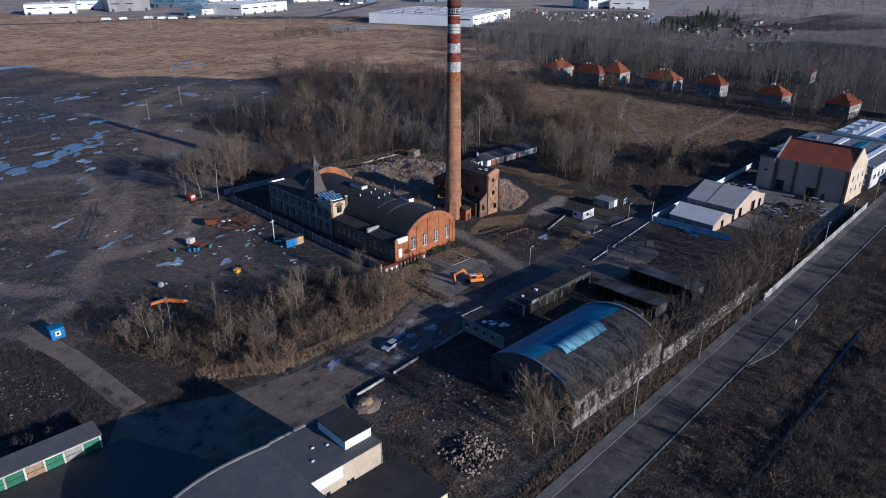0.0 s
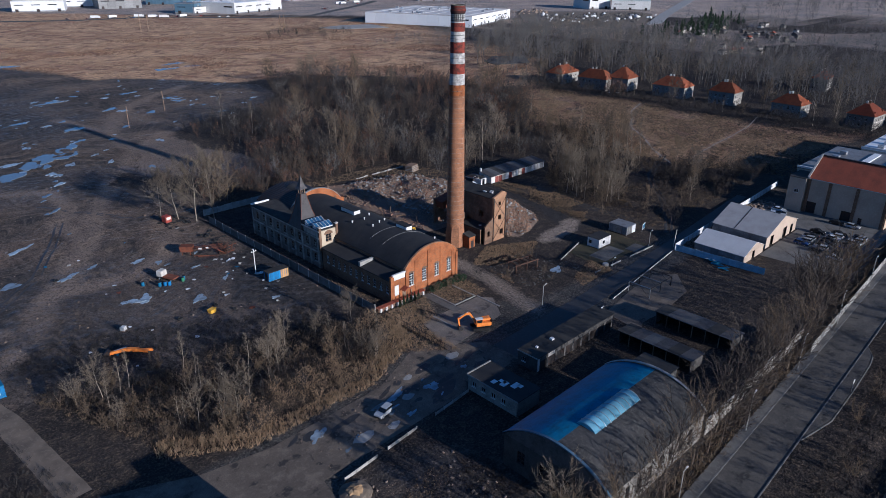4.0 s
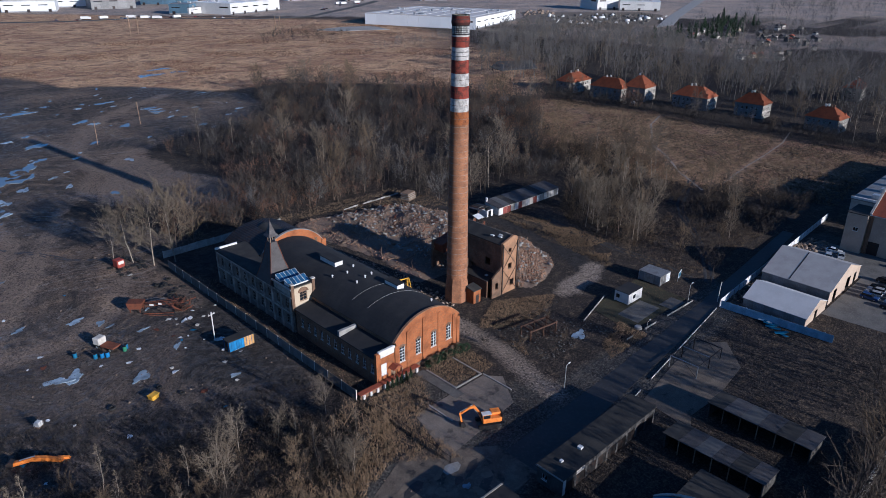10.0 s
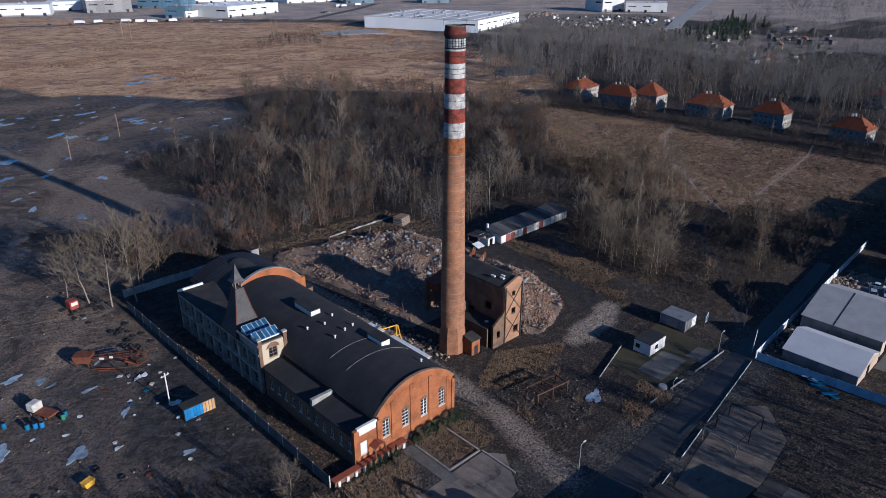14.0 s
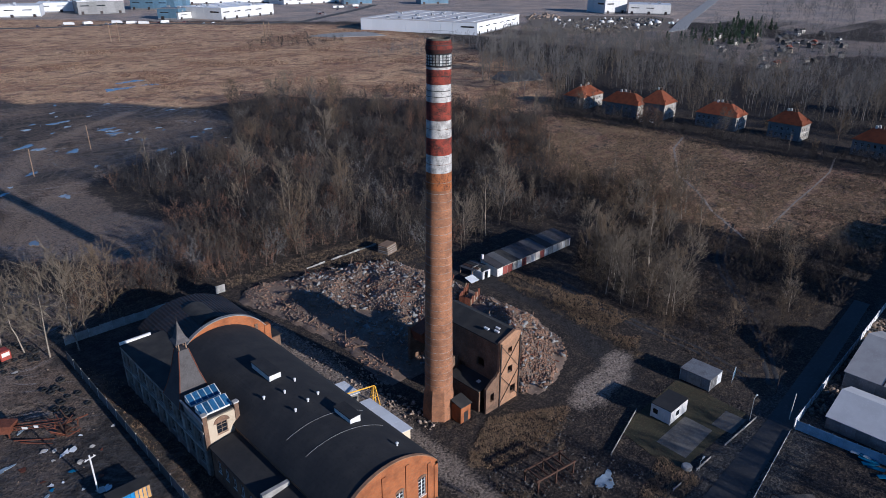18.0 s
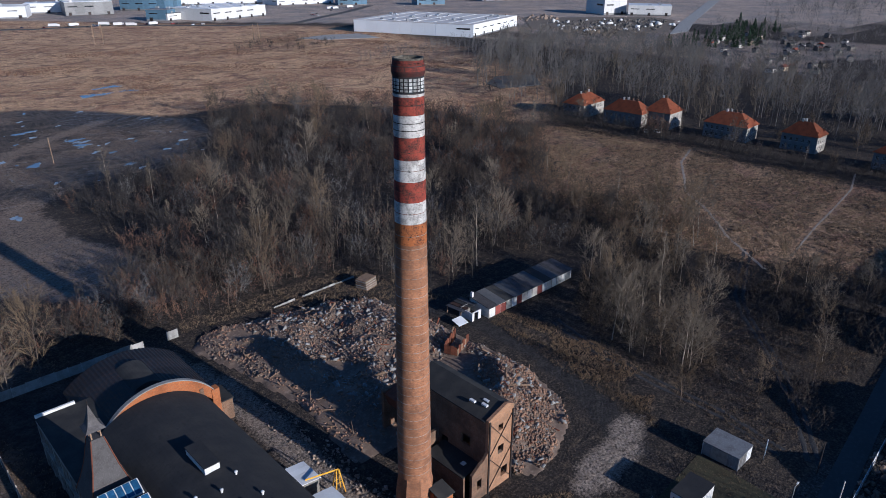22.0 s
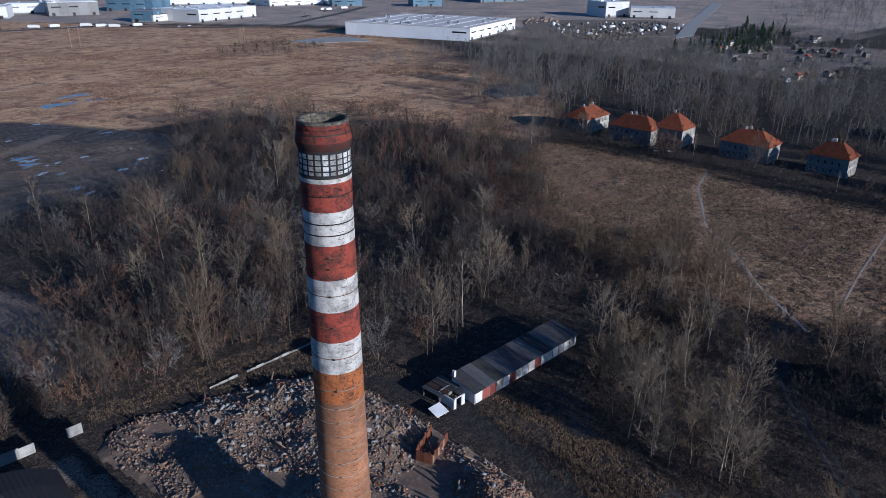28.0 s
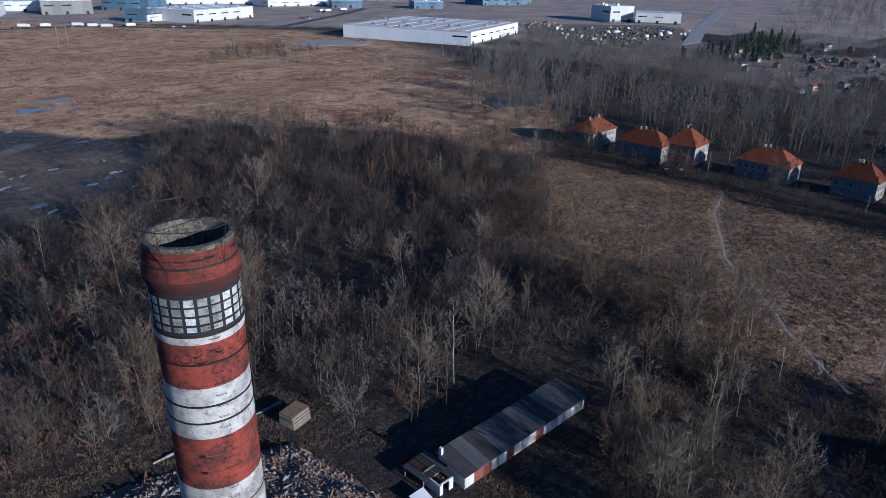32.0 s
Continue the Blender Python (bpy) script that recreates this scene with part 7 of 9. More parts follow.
woodland("red_scrub", scatter([(115, 238), (150, 237), (192, 236), (180, 256), (150, 272), (120, 268)], 150, 96, clear_wood), "twig_red", "brownish scrub along the south edge of the wood", 0.5, 1.0, SCRUB)
woodland("birch_wood", scatter([(150, 234), (200, 233), (204, 198), (242, 199), (262, 222), (210, 262), (150, 262)], 170, 15, clear_wood), "twig_pale", "thin pale birch stems at the wood's edge", 0.7, 1.0)
woodland("red_scrub", scatter([(300, 300), (345, 290), (330, 262), (295, 262), (280, 285)], 130, 78), "twig_red", "reddish young scrub in the wood", 0.7, 1.2, SCRUB)
for x, y in scatter(WOOD, 34, 77, clear_wood):
    plant(rt.choice(("broad", "broad", "broad", "birch")), x, y, rt.uniform(0.8, 1.3), "tall trees in the wood", "pale bare tree rising above the dark scrub")
HW = [(432, 100), (430, 330), (400, 330), (378, 318), (440, 420), (530, 490), (640, 560), (700, 470), (640, 330), (590, 240), (560, 100)]
pts = scatter(HW, 1250, 6, lambda X, Y: ~((X < 440) & (Y < 325)) & (waves(X, Y, 16, 61) > -0.45))
woodland("woodland", pts[:440], "twig_grey", "tall bare wood behind the houses", 0.8, 1.15, TALL)
woodland("woodland", pts[440:610], "twig_pale", "pale bare trees behind the houses", 0.7, 1.0, TALL)
woodland("woodland", pts[1000:], "twig_pale", "pale undergrowth behind the houses", 0.8, 1.4, SCRUB)
woodland("woodland", pts[610:900], "twig_brown", "dark undergrowth behind the houses", 0.8, 1.3, SCRUB)
EDGE = [(325, 264), (285, 232), (258, 196), (242, 178), (262, 150), (284, 158), (298, 184), (308, 200), (304, 215), (308, 245), (340, 285)]
woodland("red_scrub", scatter([(398, 262), (408, 268), (406, 252), (398, 252)], 22, 95), "twig_red", "reddish bush before the houses", 0.8, 1.3, SCRUB)
woodland("brushwood", scatter(EDGE, 64, 126), "twig_straw", "rounded brown crowns at the meadow edge", 0.5, 0.9, ROUND)
woodland("brushwood", scatter(EDGE, 200, 97), "twig_straw", "brown brush between wood and meadow", 0.45, 0.9, SCRUB)
woodland("dark_scrub", scatter(EDGE, 150, 91, lambda X, Y: waves(X, Y, 11, 92) > -0.35), "twig_brown", "dark bramble scrub between wood and meadow", 0.45, 1.0, SCRUB)
woodland("red_scrub", scatter([(286, 190), (300, 195), (300, 178), (288, 176)], 34, 93), "twig_red", "reddish bush at the meadow edge", 0.5, 0.9, SCRUB)
for x, y in scatter(EDGE, 13, 94):
    plant(rt.choice(("broad", "broad", "birch")), x, y, rt.uniform(0.7, 1.1), "tall trees at the meadow edge", "bare grey tree at the meadow edge")
for x, y in ((400, 318), (408, 322), (431, 318), (404, 296), (397, 300), (431, 290), (401, 276), (398, 252), (432, 250), (404, 246), (409, 210), (436, 212), (401, 218), (404, 176), (432, 176), (409, 204), (402, 164), (430, 160), (402, 138), (430, 136), (404, 128), (406, 108), (400, 186), (399, 262), (440, 240), (440, 200)):
    plant(rt.choice(("broad", "bush", "birch")), x, y, rt.uniform(0.65, 1.1), "trees round the houses", "bare garden tree beside the grey houses")
pts = scatter([(386, 92), (404, 92), (404, 200), (400, 326), (372, 306), (384, 290), (387, 120)], 520, 7)
woodland("hedge", pts, "twig_brown", "dark leafless hedge before the houses", 0.6, 1.25, SCRUB)
FARW = [(600, 60), (640, 330), (720, 430), (1000, 480), (1500, 650), (2400, 900), (2600, 300), (1500, 100), (900, 0)]
pts = scatter(FARW, 650, 8)
woodland("far_woods", pts, "twig_grey", "distant bare woods and gardens", 1.1, 1.9, FARS)
woodland("far_woods", scatter([(1100, 430), (1500, 640), (2600, 1000), (3200, 700), (2200, 250), (1300, 150)], 420, 135), "twig_grey", "distant bare forest on the skyline", 1.4, 2.4, FARS)
pts = scatter([(570, 100), (640, 330), (720, 440), (1010, 490), (1100, 300), (800, 110)], 560, 18)
woodland("garden_wood", pts[:260], "twig_grey", "bare trees between the garden houses", 0.5, 0.9, FARS)
woodland("garden_wood", pts[260:], "twig_brown", "dark bare trees between the garden houses", 0.4, 0.8, FARS)
pts = scatter([(395, 680), (440, 640), (500, 660), (490, 720), (440, 730)], 90, 9)
woodland("thicket", pts, "twig_brown", "dark thicket in the dry field", 0.8, 1.6, SCRUB)
pts = scatter([(440, 560), (560, 470), (620, 560), (640, 610), (520, 600)], 330, 10)
woodland("young_wood", pts, "twig_grey", "belt of young trees before the white warehouse", 0.6, 0.85)
pts = scatter([(60, 0), (60, 30), (300, 40), (420, 55), (420, -60), (60, -60)], 640, 12, lambda X, Y: abs(Y - 31.5 - 0.025 * (X - 108)) > 1.0)
woodland("thicket", pts, "twig_dun", "leafless thicket south of the street", 0.5, 0.95, SCRUB)
woodland("thicket", scatter([(84, 4), (300, 16), (300, 46), (180, 42), (92, 36)], 110, 134, lambda X, Y: (abs(Y - 31.5 - 0.025 * (X - 108)) > 3.5) & (Y < 42 + 0.042 * (X - 75) - 2)), "twig_dun", "rounded dun crowns south of the street", 0.45, 0.8, ROUND)
woodland("brushwood", scatter([(212, 113), (292, 115), (286, 150), (240, 142)], 60, 142), "twig_dun", "rounded dun crowns behind the depot wall", 0.5, 0.95, ROUND)
woodland("dark_scrub", scatter([(262, 150), (284, 156), (292, 140), (300, 118), (268, 122)], 120, 79), "twig_brown", "dark bramble scrub at the meadow edge", 0.4, 0.8, SCRUB)
pts = scatter(GROVE, 170, 13) + scatter([(240, 120), (268, 120), (282, 156), (262, 150)], 60, 16) + scatter(BELT, 300, 14)
woodland("brushwood", scatter([(84, 6), (300, 16), (300, 46), (180, 44), (90, 38)], 260, 17, lambda X, Y: (abs(Y - 31.5 - 0.025 * (X - 108)) > 1.2) & (waves(X, Y, 9, 85) > -0.2)), "twig_straw", "brown brush south of the street", 0.35, 0.75, SCRUB)
woodland("brushwood", pts[::2], "twig_straw", "brown brushwood under the trees", 0.35, 0.7, SCRUB)
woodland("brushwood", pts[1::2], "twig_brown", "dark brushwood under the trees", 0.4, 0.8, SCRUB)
# Lighter tan on the sunny edge: part of the sunlight is in the twig colour.
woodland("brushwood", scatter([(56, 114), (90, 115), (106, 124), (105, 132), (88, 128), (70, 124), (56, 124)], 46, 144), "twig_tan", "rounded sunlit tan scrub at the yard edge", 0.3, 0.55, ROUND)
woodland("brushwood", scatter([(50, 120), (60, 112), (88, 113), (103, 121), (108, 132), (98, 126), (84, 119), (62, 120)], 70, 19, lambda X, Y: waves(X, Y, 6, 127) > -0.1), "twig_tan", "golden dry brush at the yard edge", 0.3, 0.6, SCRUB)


# ---- dry grass and weeds ----
def tufts(name, pts, h, material, label, blades=7, wide=0.05):
    g = np.random.RandomState(len(pts) + 3)
    P = np.array(pts)
    n = len(P)
    z = relief(P[:, 0], P[:, 1])
    base = np.repeat(np.column_stack([P, z]), blades, 0) + np.column_stack([g.randn(n * blades, 2) * 0.25, np.full(n * blades, -0.05)])
    hh = h * (0.5 + g.rand(n * blades))
    tip = base + np.column_stack([g.randn(n * blades, 2) * 0.35 * hh[:, None], hh])
    a = g.rand(n * blades) * 6.283
    u = np.column_stack([np.cos(a), np.sin(a), 0 * a]) * (wide * (0.6 + g.rand(n * blades)))[:, None]
    V = np.stack([base - u, base + u, tip], 1).reshape(-1, 3)
    me = from_arrays(name, V, np.arange(len(V)).reshape(-1, 3), material)
    return tagged(new(name, me), label, "grass", kind="stuff")


def off_path(X, Y):
    """True away from the trodden paths of the meadow."""
    d = np.full(np.shape(X), 1e9)
    for line in ([(387, 231), (366, 224), (350, 214), (331, 203), (315, 186), (299, 172), (290, 162), (283, 153)], [(402, 167), (378, 161), (330, 156), (297, 151.5)]):
        for (x0, y0), (x1, y1) in zip(line, line[1:]):
            t = np.clip(((X - x0) * (x1 - x0) + (Y - y0) * (y1 - y0)) / ((x1 - x0) ** 2 + (y1 - y0) ** 2), 0, 1)
            d = np.minimum(d, np.hypot(X - x0 - t * (x1 - x0), Y - y0 - t * (y1 - y0)))
    return d > 2.0


tufts("dry_grass", scatter(BELT, 2400, 21, lambda X, Y: waves(X, Y, 6, 143) > -0.2), 0.55, "twig_straw", "tall dry straw-coloured grass in the scrub belt")
tufts("dry_grass", scatter(GROVE, 2400, 23) + scatter([(206, 118), (262, 118), (280, 150), (240, 150), (208, 140)], 2000, 40) + scatter([(196, 132), (206, 150), (208, 186), (204, 186), (200, 160)], 700, 24), 0.42, "twig_straw", "dry grass under the grove", 8, 0.04)
tufts("dry_grass", scatter([(100, 118), (110, 110), (112, 124), (117, 127), (117, 134), (107, 135)], 1100, 22), 0.45, "twig_tan", "low dry grass before the hall")
tufts("field_grass", scatter(STRAW, 11000, 36, lambda X, Y: (Y < 780) & (X > 100) & (waves(X, Y, 11, 141) > -0.3)), 0.55, "twig_tan", "rank straw-coloured grass of the wide field", 5, 0.12)
tufts("field_weeds", scatter(STRAW, 5000, 37, lambda X, Y: (Y < 780) & (X > 100) & (waves(X, Y, 14, 51) > 0.35)), 0.9, "twig_red", "red-brown dead weeds of the wide field", 5, 0.16)
tufts("edge_grass", scatter([(46, 121), (60, 112), (88, 112.5), (103, 119), (109, 128), (107, 134), (101, 124), (87, 116), (61, 116), (48, 126)], 1300, 38, lambda X, Y: waves(X, Y, 5, 128) > -0.2), 0.7, "twig_tan", "golden dry grass along the yard edge", 7, 0.07)
tufts("dry_grass", scatter(MEADOW, 12500, 25, lambda X, Y: off_path(X, Y) & (waves(X, Y, 9, 57) > -0.55)), 0.4, "twig_tan", "matted dry grass tussocks of the meadow", 8, 0.11)
tufts("weeds", scatter(MEADOW, 4500, 26, lambda X, Y: off_path(X, Y) & (waves(X, Y, 14, 52) > -0.1)), 0.5, "twig_dun", "dead brown weeds in the meadow", 6, 0.08)
tufts("weeds", scatter([(62, -4), (300, 8), (420, 40), (420, 50), (76, 38)], 6000, 27), 1.0, "twig_brown", "dead brown weeds south of the street")
tufts("weeds", scatter([(56, 60), (88, 56), (88, 84), (66, 92), (58, 84)], 1100, 28, lambda X, Y: waves(X, Y, 7, 133) > 0.0), 0.35, "twig_dun", "dead weeds on the waste corner")
tufts("dry_grass", scatter([(106.8, 137), (112.6, 137), (112.4, 204), (106.8, 222)], 500, 29) + scatter([(124, 126), (136, 126), (137, 136), (124, 135.5)], 900, 30) + scatter([(108.5, 126), (116, 122), (122, 134.5), (108.5, 134.5)], 700, 31) + scatter([(146, 140), (143, 110), (172, 110), (172, 138), (158, 146)], 3200, 32, lambda X, Y: waves(X, Y, 7, 132) > -0.1), 0.3, "twig_tan", "rank dry grass round the works", 8, 0.035)
tufts("dry_grass", scatter(strip(60, 260, 5.5, 8.5), 3000, 58), 0.55, "twig_straw", "dry verge grass under the street trees", 5, 0.08)
tufts("dry_grass", scatter([(200, 140), (212, 146), (216, 168), (209, 190), (203, 192), (205, 168), (200, 154)], 1500, 61, lambda X, Y: waves(X, Y, 5, 93) > -0.25), 0.4, "twig_tan", "patchy dry grass beside the haul track", 7, 0.06)
tufts("dry_grass", scatter(MUD, 3600, 59, lambda X, Y: (Y < 340) & (X > -10) & (waves(X, Y, 12, 88) > 0.45)), 0.3, "twig_dun", "patches of dry grass on the mud", 7, 0.05)
tufts("weeds", scatter(WASTE, 500, 60, lambda X, Y: waves(X, Y, 5, 89) > 0.3), 0.35, "twig_tan", "straw-coloured weeds on the waste corner", 6, 0.05)
tufts("lawn_grass", scatter([(170, 113.6), (195, 113), (196, 128), (173, 127)], 700, 39, lambda X, Y: ~((X > 174) & (X < 188) & (Y < 126) & (Y > 114))), 0.22, "twig_straw", "short winter grass on the lawn", 6, 0.03)
tufts("weeds", scatter([(150, 236), (198, 234), (206, 198), (190, 214), (166, 228), (148, 230)], 1500, 33), 0.45, "twig_straw", "dry weeds along the wood's edge", 8, 0.04)
tufts("weeds", scatter([(0, 118), (24, 122), (34, 121), (22, 170), (-40, 160), (-40, 118)], 2600, 34), 0.8, "twig_brown", "dead weeds behind the lock-up garages")
tufts("weeds", scatter([(52, 150), (100, 140), (105, 150), (80, 158), (50, 176), (30, 172)], 1500, 35), 0.5, "twig_brown", "sparse dead weeds on the mud")


# ---- the heap of demolition rubble ----
HEAP = [(150, 167), (153, 186), (150, 206), (146, 222), (152, 227), (168, 224), (190, 216), (193, 204), (194, 190), (195, 178), (195, 166), (192, 155), (186, 148.5), (178, 145), (171, 144), (168.5, 147), (168.5, 166), (155, 166)]


def heap_z(X, Y):
    X, Y = np.asarray(X, float), np.asarray(Y, float)
    d = np.full(X.shape, 1e9)
    for (x0, y0), (x1, y1) in zip(HEAP, HEAP[1:] + HEAP[:1]):
        L2 = (x1 - x0) ** 2 + (y1 - y0) ** 2
        t = np.clip(((X - x0) * (x1 - x0) + (Y - y0) * (y1 - y0)) / L2, 0, 1)
        d = np.minimum(d, np.hypot(X - x0 - t * (x1 - x0), Y - y0 - t * (y1 - y0)))
    d = np.where(inside(HEAP, X, Y), d, -d)
    z = (2.6 + 1.6 * np.exp(-(((X - 186) / 12) ** 2 + ((Y - 172) / 16) ** 2)) + 1.8 * np.exp(-(((X - 182) / 10) ** 2 + ((Y - 203) / 9) ** 2))) * (1 - np.exp(-np.clip(d, 0, None) / 3.5)) * (0.5 + 0.7 * waves(X, Y, 7.5, 31) + 0.35 * waves(X, Y, 3.6, 34)) + 0.45 * waves(X, Y, 2.2, 33) + 0.25 * waves(X, Y, 1.1, 32)
    pit = np.exp(-(((X - 170) / 6) ** 2 + ((Y - 203) / 4.5) ** 2))
    lane = np.exp(-(((X - 157 + 0.15 * (Y - 180)) / 5) ** 2)) * (Y > 168)
    z = z * (1 - 0.9 * pit) * (1 - 0.55 * lane)
    return np.where(d > 0, np.maximum(z, 0.05), -0.4)


hx, hy = np.arange(134, 202, 0.8), np.arange(142, 231, 0.8)
HX, HY = np.meshgrid(hx, hy)
hv = np.stack([HX, HY, heap_z(HX, HY)], -1).reshape(-1, 3)
kk = (np.arange(len(hy) - 1)[:, None] * len(hx) + np.arange(len(hx) - 1)[None]).ravel()
hf = np.stack([kk, kk + 1, kk + len(hx) + 1, kk + len(hx)], -1)
hf = hf[hv[hf, 2].max(1) > -0.3]
worn("heap_earth", (0.17, 0.122, 0.089), (0.06, 0.048, 0.041), (0.3, 0.23, 0.175), big=0.16, small=1.3, bump=1.0, rnd=0.0, world_space=True)
heap = tagged(new("rubble_heap", from_arrays("rubble_heap", hv, hf, "heap_earth")), "broad heap of demolition rubble beside the chimney", "rubble", kind="stuff")


def chunks(name, pts, zf, smin, smax, material, label, seed, parent=None, flat=0.6, narrow=1.0):
    g = np.random.RandomState(seed)
    P = np.array(pts)
    n = len(P)
    c = np.column_stack([P, zf(P[:, 0], P[:, 1])])
    s = smin + (smax - smin) * g.rand(n) ** 2.5
    dims = np.column_stack([s, s * narrow * (0.4 + 0.5 * g.rand(n)), s * flat * (0.4 + 0.6 * g.rand(n))]) / 2
    q = g.randn(n, 4)
    q[:, 1:3] *= 0.55
    q /= np.linalg.norm(q, axis=1)[:, None]
    w, x, y, z = q.T
    R = np.stack([1 - 2 * (y * y + z * z), 2 * (x * y - z * w), 2 * (x * z + y * w), 2 * (x * y + z * w), 1 - 2 * (x * x + z * z), 2 * (y * z - x * w), 2 * (x * z - y * w), 2 * (y * z + x * w), 1 - 2 * (x * x + y * y)], -1).reshape(n, 3, 3)
    cs = np.array([(a, b, e) for e in (-1, 1) for a, b in ((-1, -1), (1, -1), (1, 1), (-1, 1))], float)
    loc = cs[None] * dims[:, None, :] * (0.8 + 0.35 * g.rand(n, 8, 3))
    V = np.einsum("nij,nkj->nki", R, loc) + c[:, None, :]
    f = np.array(((3, 2, 1, 0), (4, 5, 6, 7), (0, 1, 5, 4), (1, 2, 6, 5), (2, 3, 7, 6), (3, 0, 4, 7)))
    F = (np.arange(n)[:, None, None] * 8 + f[None]).reshape(-1, 4)
    ob = tagged(new(name, from_arrays(name, V.reshape(-1, 3), F, material)), label, "rubble" if parent is None else "", kind="stuff")
    ob.parent = parent
    return ob


hp = scatter(HEAP, 18400, 41, lambda X, Y: heap_z(X, Y) > 0.2 + 0.35 * waves(X, Y, 3, 71))
chunks("rubble", [q for q in hp[:8500] if q[0] > 163 or q[1] > 200 or q[1] < 160], heap_z, 0.1, 0.72, "rubble_grey", "broken concrete and mortar lumps", 1, heap)
chunks("rubble", hp[8500:16500], heap_z, 0.1, 0.62, "rubble_brick", "broken brick lumps", 2, heap)
chunks("rubble", scatter([(167, 140), (205, 140), (205, 172), (167, 172)], 5200, 141, lambda X, Y: heap_z(X, Y) > 0.3), heap_z, 0.1, 0.66, "rubble_brick", "fine pinkish mortar and brick rubble", 14, heap)
chunks("rubble", [q for q in hp[16500:17800] if q[0] > 160], heap_z, 0.25, 1.5, "concrete", "pale concrete lumps and slabs", 3, heap, 0.35)
chunks("beam", hp[17800:18060], heap_z, 1.5, 5.0, "timber", "broken roof timbers", 4, heap, 0.07, 0.1)
chunks("beam", [(x, y) for x, y in hp[18060:18400] if 168 < x < 192], heap_z, 1.0, 4.0, "rust", "rusty bent scrap iron", 5, heap, 0.06, 0.12)
chunks("debris", scatter([(147, 150), (150.5, 150), (151, 166), (150, 188), (146, 205), (144, 205)], 420, 42), lambda X, Y: relief(X, Y) + 0.08, 0.15, 0.8, "rubble_grey", "scattered rubble along the lane", 6)
chunks("debris", scatter([(58, 60), (84, 60), (86, 88), (66, 90)], 220, 43), lambda X, Y: relief(X, Y) + 0.06, 0.12, 0.7, "rubble_grey", "scattered rubble on the waste corner", 7)
chunks("debris", scatter([(66, 62), (76, 62), (75, 71), (66, 71)], 420, 44), lambda X, Y: 1.3 * np.exp(-(((X - 70.5) / 3.2) ** 2 + ((Y - 66.5) / 3) ** 2)) + 0.05, 0.2, 0.9, "rubble_grey", "pale heap of broken concrete", 8)
chunks("debris", scatter([(8, 134), (26, 134), (24, 152), (6, 156)], 260, 45), lambda X, Y: relief(X, Y) + 0.06, 0.12, 0.6, "rubble_grey", "scattered rubble by the slab track", 9)
chunks("debris", scatter(MUD, 700, 46, lambda X, Y: (Y < 300) & (X > -20)), lambda X, Y: relief(X, Y) + 0.05, 0.12, 0.6, "rubble_grey", "litter and stones strewn over the mud", 10)
chunks("debris", scatter([(143, 110), (170, 112), (170, 136), (146, 136)], 420, 47, lambda X, Y: waves(X, Y, 5, 131) > 0.0), lambda X, Y: relief(X, Y) + 0.04, 0.1, 0.55, "dark_concrete", "dumped scrap and stones by the lane", 11)
chunks("debris", scatter([(64, 98), (112, 100), (100, 116), (66, 108)], 330, 48), lambda X, Y: relief(X, Y) + 0.05, 0.08, 0.45, "rubble_grey", "grit and broken stone on the yard", 12)
chunks("debris", scatter([(202, 106), (262, 108), (262, 100), (243, 100), (243, 104), (204, 102)], 350, 49), lambda X, Y: relief(X, Y) + 0.1, 0.3, 1.6, "rubble_grey", "stacked scrap behind the tent halls", 13)
